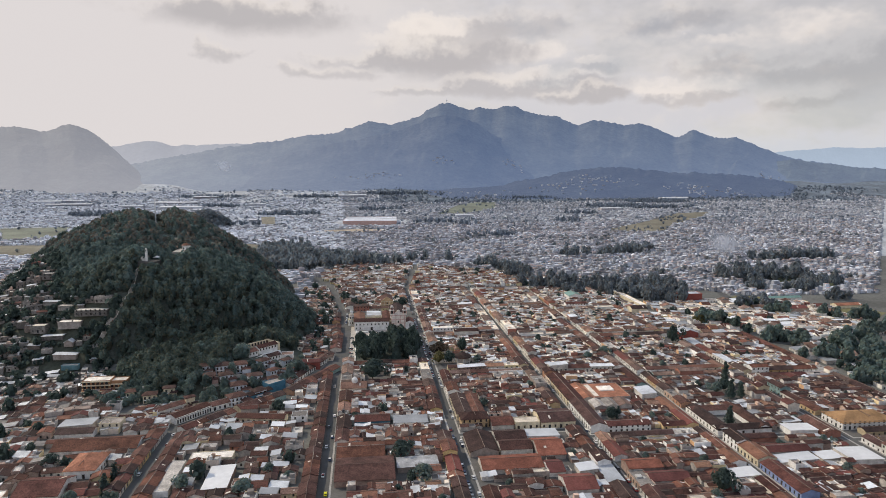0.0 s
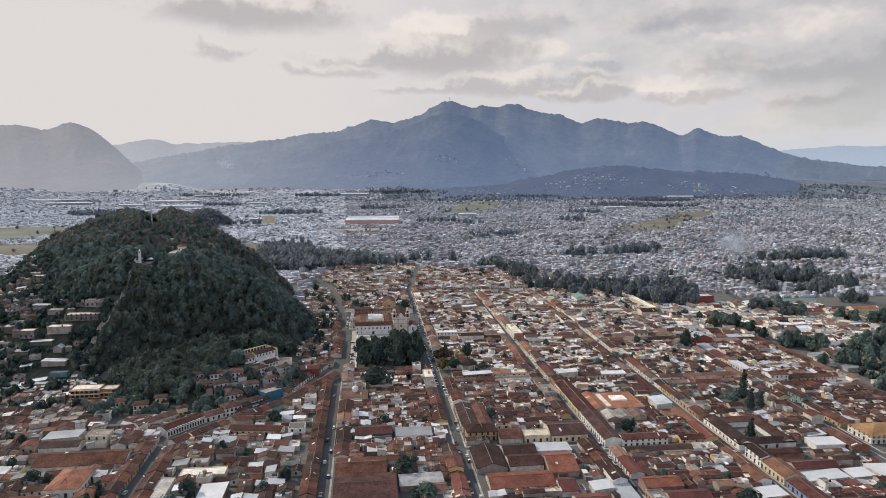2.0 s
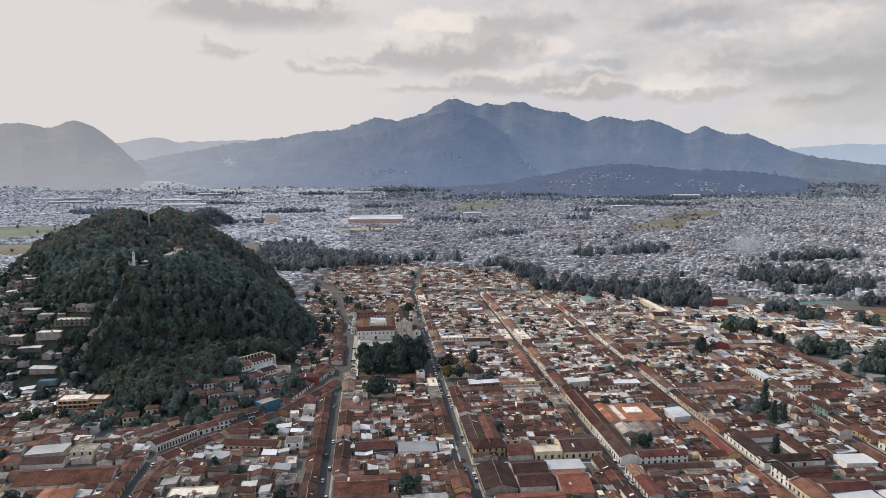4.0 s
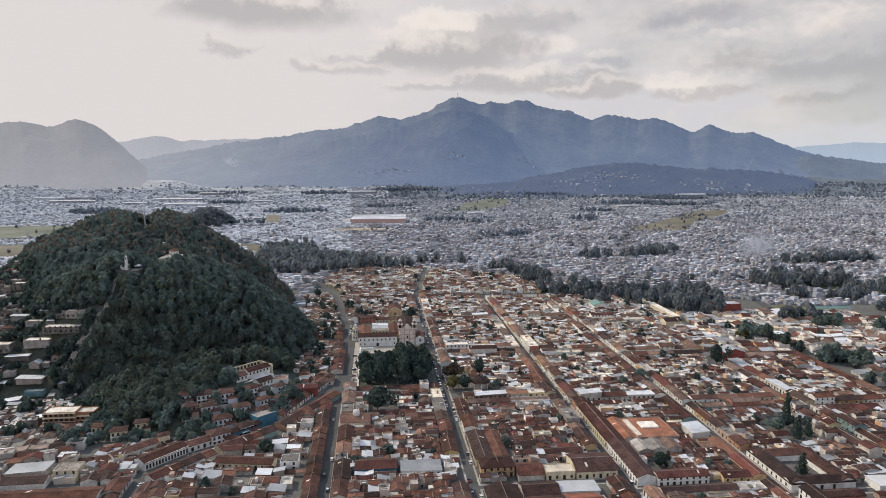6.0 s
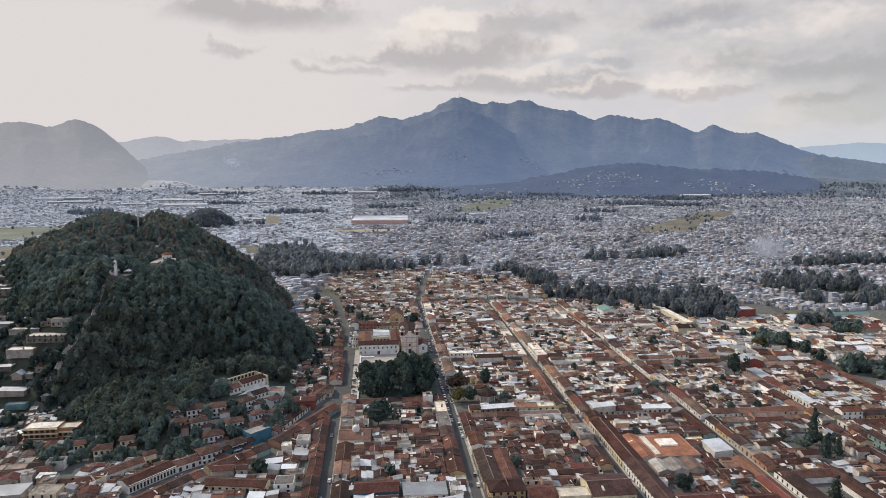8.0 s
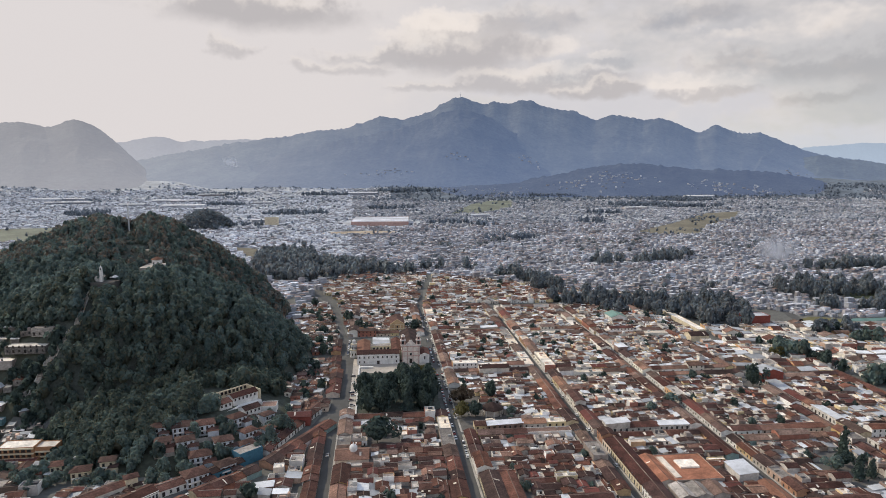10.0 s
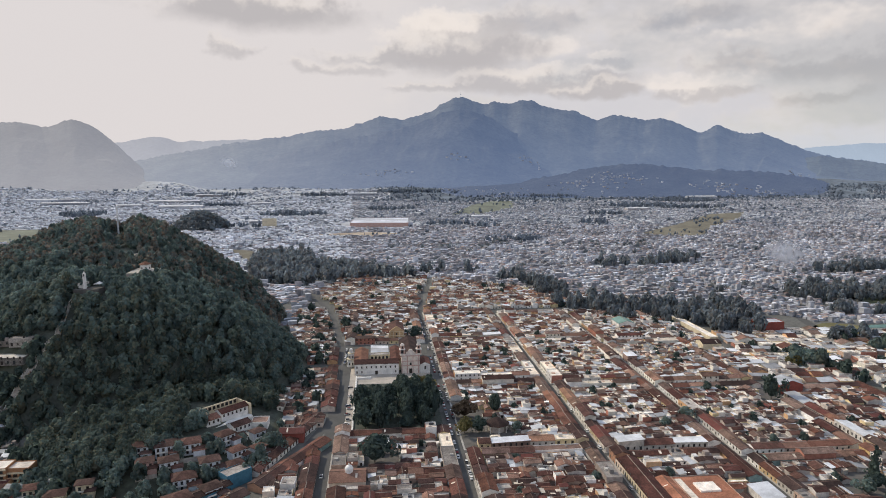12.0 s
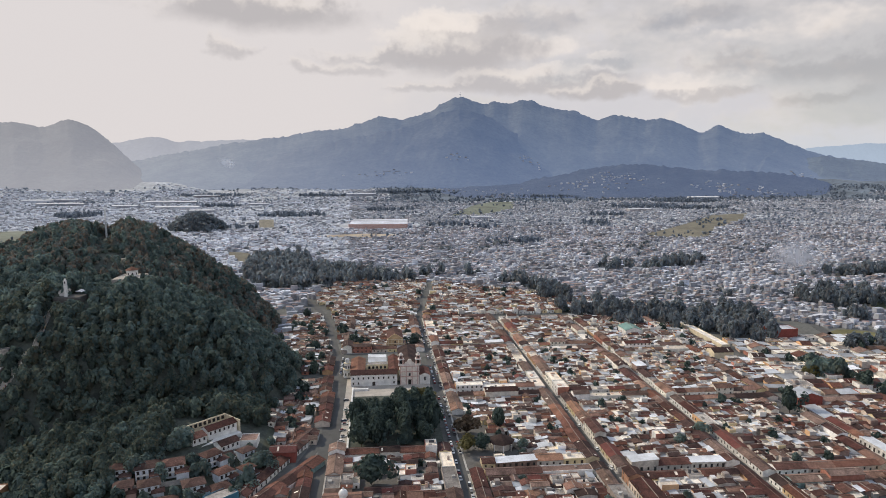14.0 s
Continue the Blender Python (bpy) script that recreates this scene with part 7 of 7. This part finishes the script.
# ---- smoke ----
def smoke_material():
    m = bpy.data.materials.new("thin_smoke")
    m.use_nodes = True
    t = m.node_tree
    L = t.links.new
    b = t.nodes["Principled BSDF"]
    b.inputs["Base Color"].default_value = (.80, .82, .86, 1)
    b.inputs["Roughness"].default_value = 1
    b.inputs["Specular IOR Level"].default_value = 0
    co = t.nodes.new("ShaderNodeTexCoord")
    gr = t.nodes.new("ShaderNodeTexGradient")
    gr.gradient_type = "SPHERICAL"
    mp = t.nodes.new("ShaderNodeMapping")
    mp.vector_type = "TEXTURE"
    mp.inputs["Location"].default_value = (.5, .5, .5)
    mp.inputs["Scale"].default_value = (.5, 4, .5)
    L(co.outputs["Generated"], mp.inputs[0])
    L(mp.outputs[0], gr.inputs[0])
    nz = nd(t, "ShaderNodeTexNoise", Scale=.06, Detail=4.0)
    L(co.outputs["Object"], nz.inputs["Vector"])
    mul = t.nodes.new("ShaderNodeMath")
    mul.operation = "MULTIPLY"
    L(gr.outputs["Fac"], mul.inputs[0])
    L(nz.outputs["Fac"], mul.inputs[1])
    mr = t.nodes.new("ShaderNodeMapRange")
    L(mul.outputs[0], mr.inputs[0])
    mr.inputs[1].default_value, mr.inputs[2].default_value, mr.inputs[4].default_value = .04, .42, .42
    L(mr.outputs[0], b.inputs["Alpha"])
    return m


M_SMOKE = smoke_material()


def smoke(x, y, z, wide, tall, lean, label):
    """A drifting plume: three curved wisps one behind the other."""
    c = thing("smoke_plume", label, "smoke", "", Matrix.Translation((x, y, z)))
    for k in range(3):
        n, v, f = 10, [], []
        for j in range(n + 1):
            for i in range(n + 1):
                p, q = i / n - .5, j / n
                v.append((wide * p * (.7 + .5 * q) + lean * q + 6 * k, wide * .25 * math.sin(3 * p + 2 * k) + 12 * k + 10 * q, tall * q * (1 - .15 * k)))
        f = [(j * (n + 1) + i, j * (n + 1) + i + 1, (j + 1) * (n + 1) + i + 1, (j + 1) * (n + 1) + i) for j in range(n) for i in range(n)]
        me = mesh_from("wisp", v, f, [M_SMOKE])
        me.polygons.foreach_set("use_smooth", [True] * len(f))
        part("wisp", me, M_SMOKE, c)


smoke(655, 1100, 2, 85, 62, -8, "thin pale smoke drifting over the roofs of the town")
smoke(-700, 3560, 120, 70, 75, -40, "thin pale smoke rising from the mountain foot")


# ---- cars ----
def car_parts():
    side = [(-2.1, .35), (2.1, .35), (2.15, .75), (1.15, .92), (-1.75, .98), (-2.15, .85)]
    body = Shape().prism(side, -.85, .85)
    cabin = Shape().add([(.95, -.78, .93), (.95, .78, .93), (-1.7, .78, .96), (-1.7, -.78, .96), (.35, -.66, 1.42), (.35, .66, 1.42), (-1.35, .66, 1.44), (-1.35, -.66, 1.44)],
                        [(0, 1, 5, 4), (1, 2, 6, 5), (2, 3, 7, 6), (3, 0, 4, 7)])
    roof = Shape().box(-1.4, .4, -.68, .68, 1.40, 1.47)
    wheel = Shape().cylinder(0, 0, -.1, .1, .32, .32, 10)
    return body, cabin, roof, wheel


CB, CC, CR, CW = car_parts()
ME_BODY = Shape().join(CB).join(CR).mesh("body", M_CAR)
ME_TAXI = Shape().join(CB).join(CR).mesh("body", M_TAXI)
ME_CABIN, ME_WHEEL = CC.mesh("glazing", M_GLASS), CW.mesh("wheel", M_TYRE)


def car(x, y, turn, taxi=False):
    z = .035 + max(0.0, ground_z(x, y))
    c = thing("car", "yellow taxi on the street" if taxi else "parked car at the kerb of the street", "car", "cars in the streets", Matrix.Translation((x, y, z)) @ Matrix.Rotation(turn, 4, "Z"))
    part("body", ME_TAXI if taxi else ME_BODY, None, c)
    part("glazing", ME_CABIN, None, c)
    for wx in (-1.3, 1.35):
        for wy in (-.78, .78):
            o = part("wheel", ME_WHEEL, None, c)
            o.matrix_basis = Matrix.Translation((wx, wy, .32)) @ Matrix.Rotation(math.pi / 2, 4, "X")


half = math.pi / 2
y = 296
while y < 860:
    if abs(y - 404) > 8 and abs(y - 530) > 8 and rnd.random() < (.55 if y < 410 or y > 480 else .25):
        car(ST_A + 2.0, y, half + rnd.uniform(-.03, .03))
    if rnd.random() < (.5 if y < 400 or y > 520 else .12):
        car(ST_A - 2.0, y + rnd.uniform(-1, 1), -half + rnd.uniform(-.03, .03))
    y += rnd.uniform(5.6, 7.5)
for y in (305, 316, 326, 341, 352, 361, 369, 377, 395, 425, 470, 520, 545, 580, 610):
    car(ST_B + 1.5, y, half)
for y in (300, 335, 430, 500, 560):
    car(ST_C - 1.5, y, half)
for y, dx in ((318, -2), (331, 1.5), (352, -1.8), (372, 1.8), (390, -1.9), (404, 1.6), (421, -1.9), (440, 1.8), (500, -1.5)):
    car(ST_L + dx * .8, y, half, taxi=y == 331)
for k, dy in enumerate((0, 7, 17, 27, 33, 52, 71)):
    car(-14 + (k % 2) * 1.2, 572 + dy, .2 + .15 * (k % 3))
for k in range(7):
    car(-20.9, 704 + k * 7, half + .1)
for x, y in ((-122, 405), (-122, 385), (-122.5, 420), (-115, 440), (-105, 454), (-94, 460), (-127, 366)):
    car(x, y, .9 if x > -126 else half)

# ---- what is left of the houses ----
for key, sh in MERGED.items():
    tagged(new("town_" + key, sh.mesh(key, MATS[key])), "roofs, walls or windows of the closely built town", "houses", "", "stuff")

# ---- streets ----
s = Shape()
for p in PAVES:
    s.join(p)
structure("pavement", s, M_KERB, "pale worn stone pavements along the streets")
s = Shape()
for x0, x1, y0, y1 in YARDS:
    s.box(x0, x1, y0, y1, -.3, .12)
structure("yard_ground", s, M_PAVE, "dark paved yards and earth within the town blocks")
s = Shape()
for x in (ST_L, ST_A, ST_B, ST_C, ST_D, ST_E):
    k = HALF_L if x == ST_L else HALF if x == ST_A else SLIM
    s.box(x - k, x + k, 200, 756 if x == ST_L else 905 if x < 230 else 640, -.2, .03)
structure("road", s, M_ASPHALT, "grey asphalt streets running straight through the town")
s = Shape()
for j in range(len(CROSS)):
    for a, b in cols[:4]:
        y = cross_y(j, (a + b) / 2)
        s.box(a + (0 if a == ST_A else -1.5), b + 1.5, y - SLIM, y + SLIM, -.2, .04)
dr = Shape()
for (ax, ay), (bx, by) in zip(DIAG, DIAG[1:]):
    n, t = math.hypot(bx - ax, by - ay), math.atan2(by - ay, bx - ax)
    dr.join(Shape().box(-1, n + 1, -3.3, 3.3, -.3, .055 + .004 * len(dr.v)).moved(Matrix.Translation((ax, ay, 0)) @ Matrix.Rotation(t, 4, "Z")))
for k, ((ax, ay), (bx, by)) in enumerate(zip(BEND, BEND[1:])):
    n, t = math.hypot(bx - ax, by - ay), math.atan2(by - ay, bx - ax)
    dr.join(Shape().box(-1, n + 1, -2.7, 2.7, -.3, .075 + .004 * k).moved(Matrix.Translation((ax, ay, 0)) @ Matrix.Rotation(t, 4, "Z")))
structure("slanting_road", dr, M_ASPHALT, "grey asphalt street slanting below the hill")
dr = Shape()
for k, ((ax, ay), (bx, by)) in enumerate((((56, 900), (66, 1030)), ((66, 1030), (100, 1260)))):
    n, t = math.hypot(bx - ax, by - ay), math.atan2(by - ay, bx - ax)
    dr.join(Shape().box(-1, n + 1, -4.5, 4.5, -.3, .08 + .004 * k).moved(Matrix.Translation((ax, ay, 0)) @ Matrix.Rotation(t, 4, "Z")))
n, t = math.hypot(43, 156), math.atan2(156, 43)
dr.join(Shape().box(-40, n + 140, -5, 5, -.3, .09).moved(Matrix.Translation((436, 679, 0)) @ Matrix.Rotation(t, 4, "Z")))
structure("far_road", dr, M_ASPHALT, "asphalt street leaving the town")
structure("cross_road", s, M_ASPHALT, "grey asphalt cross streets")
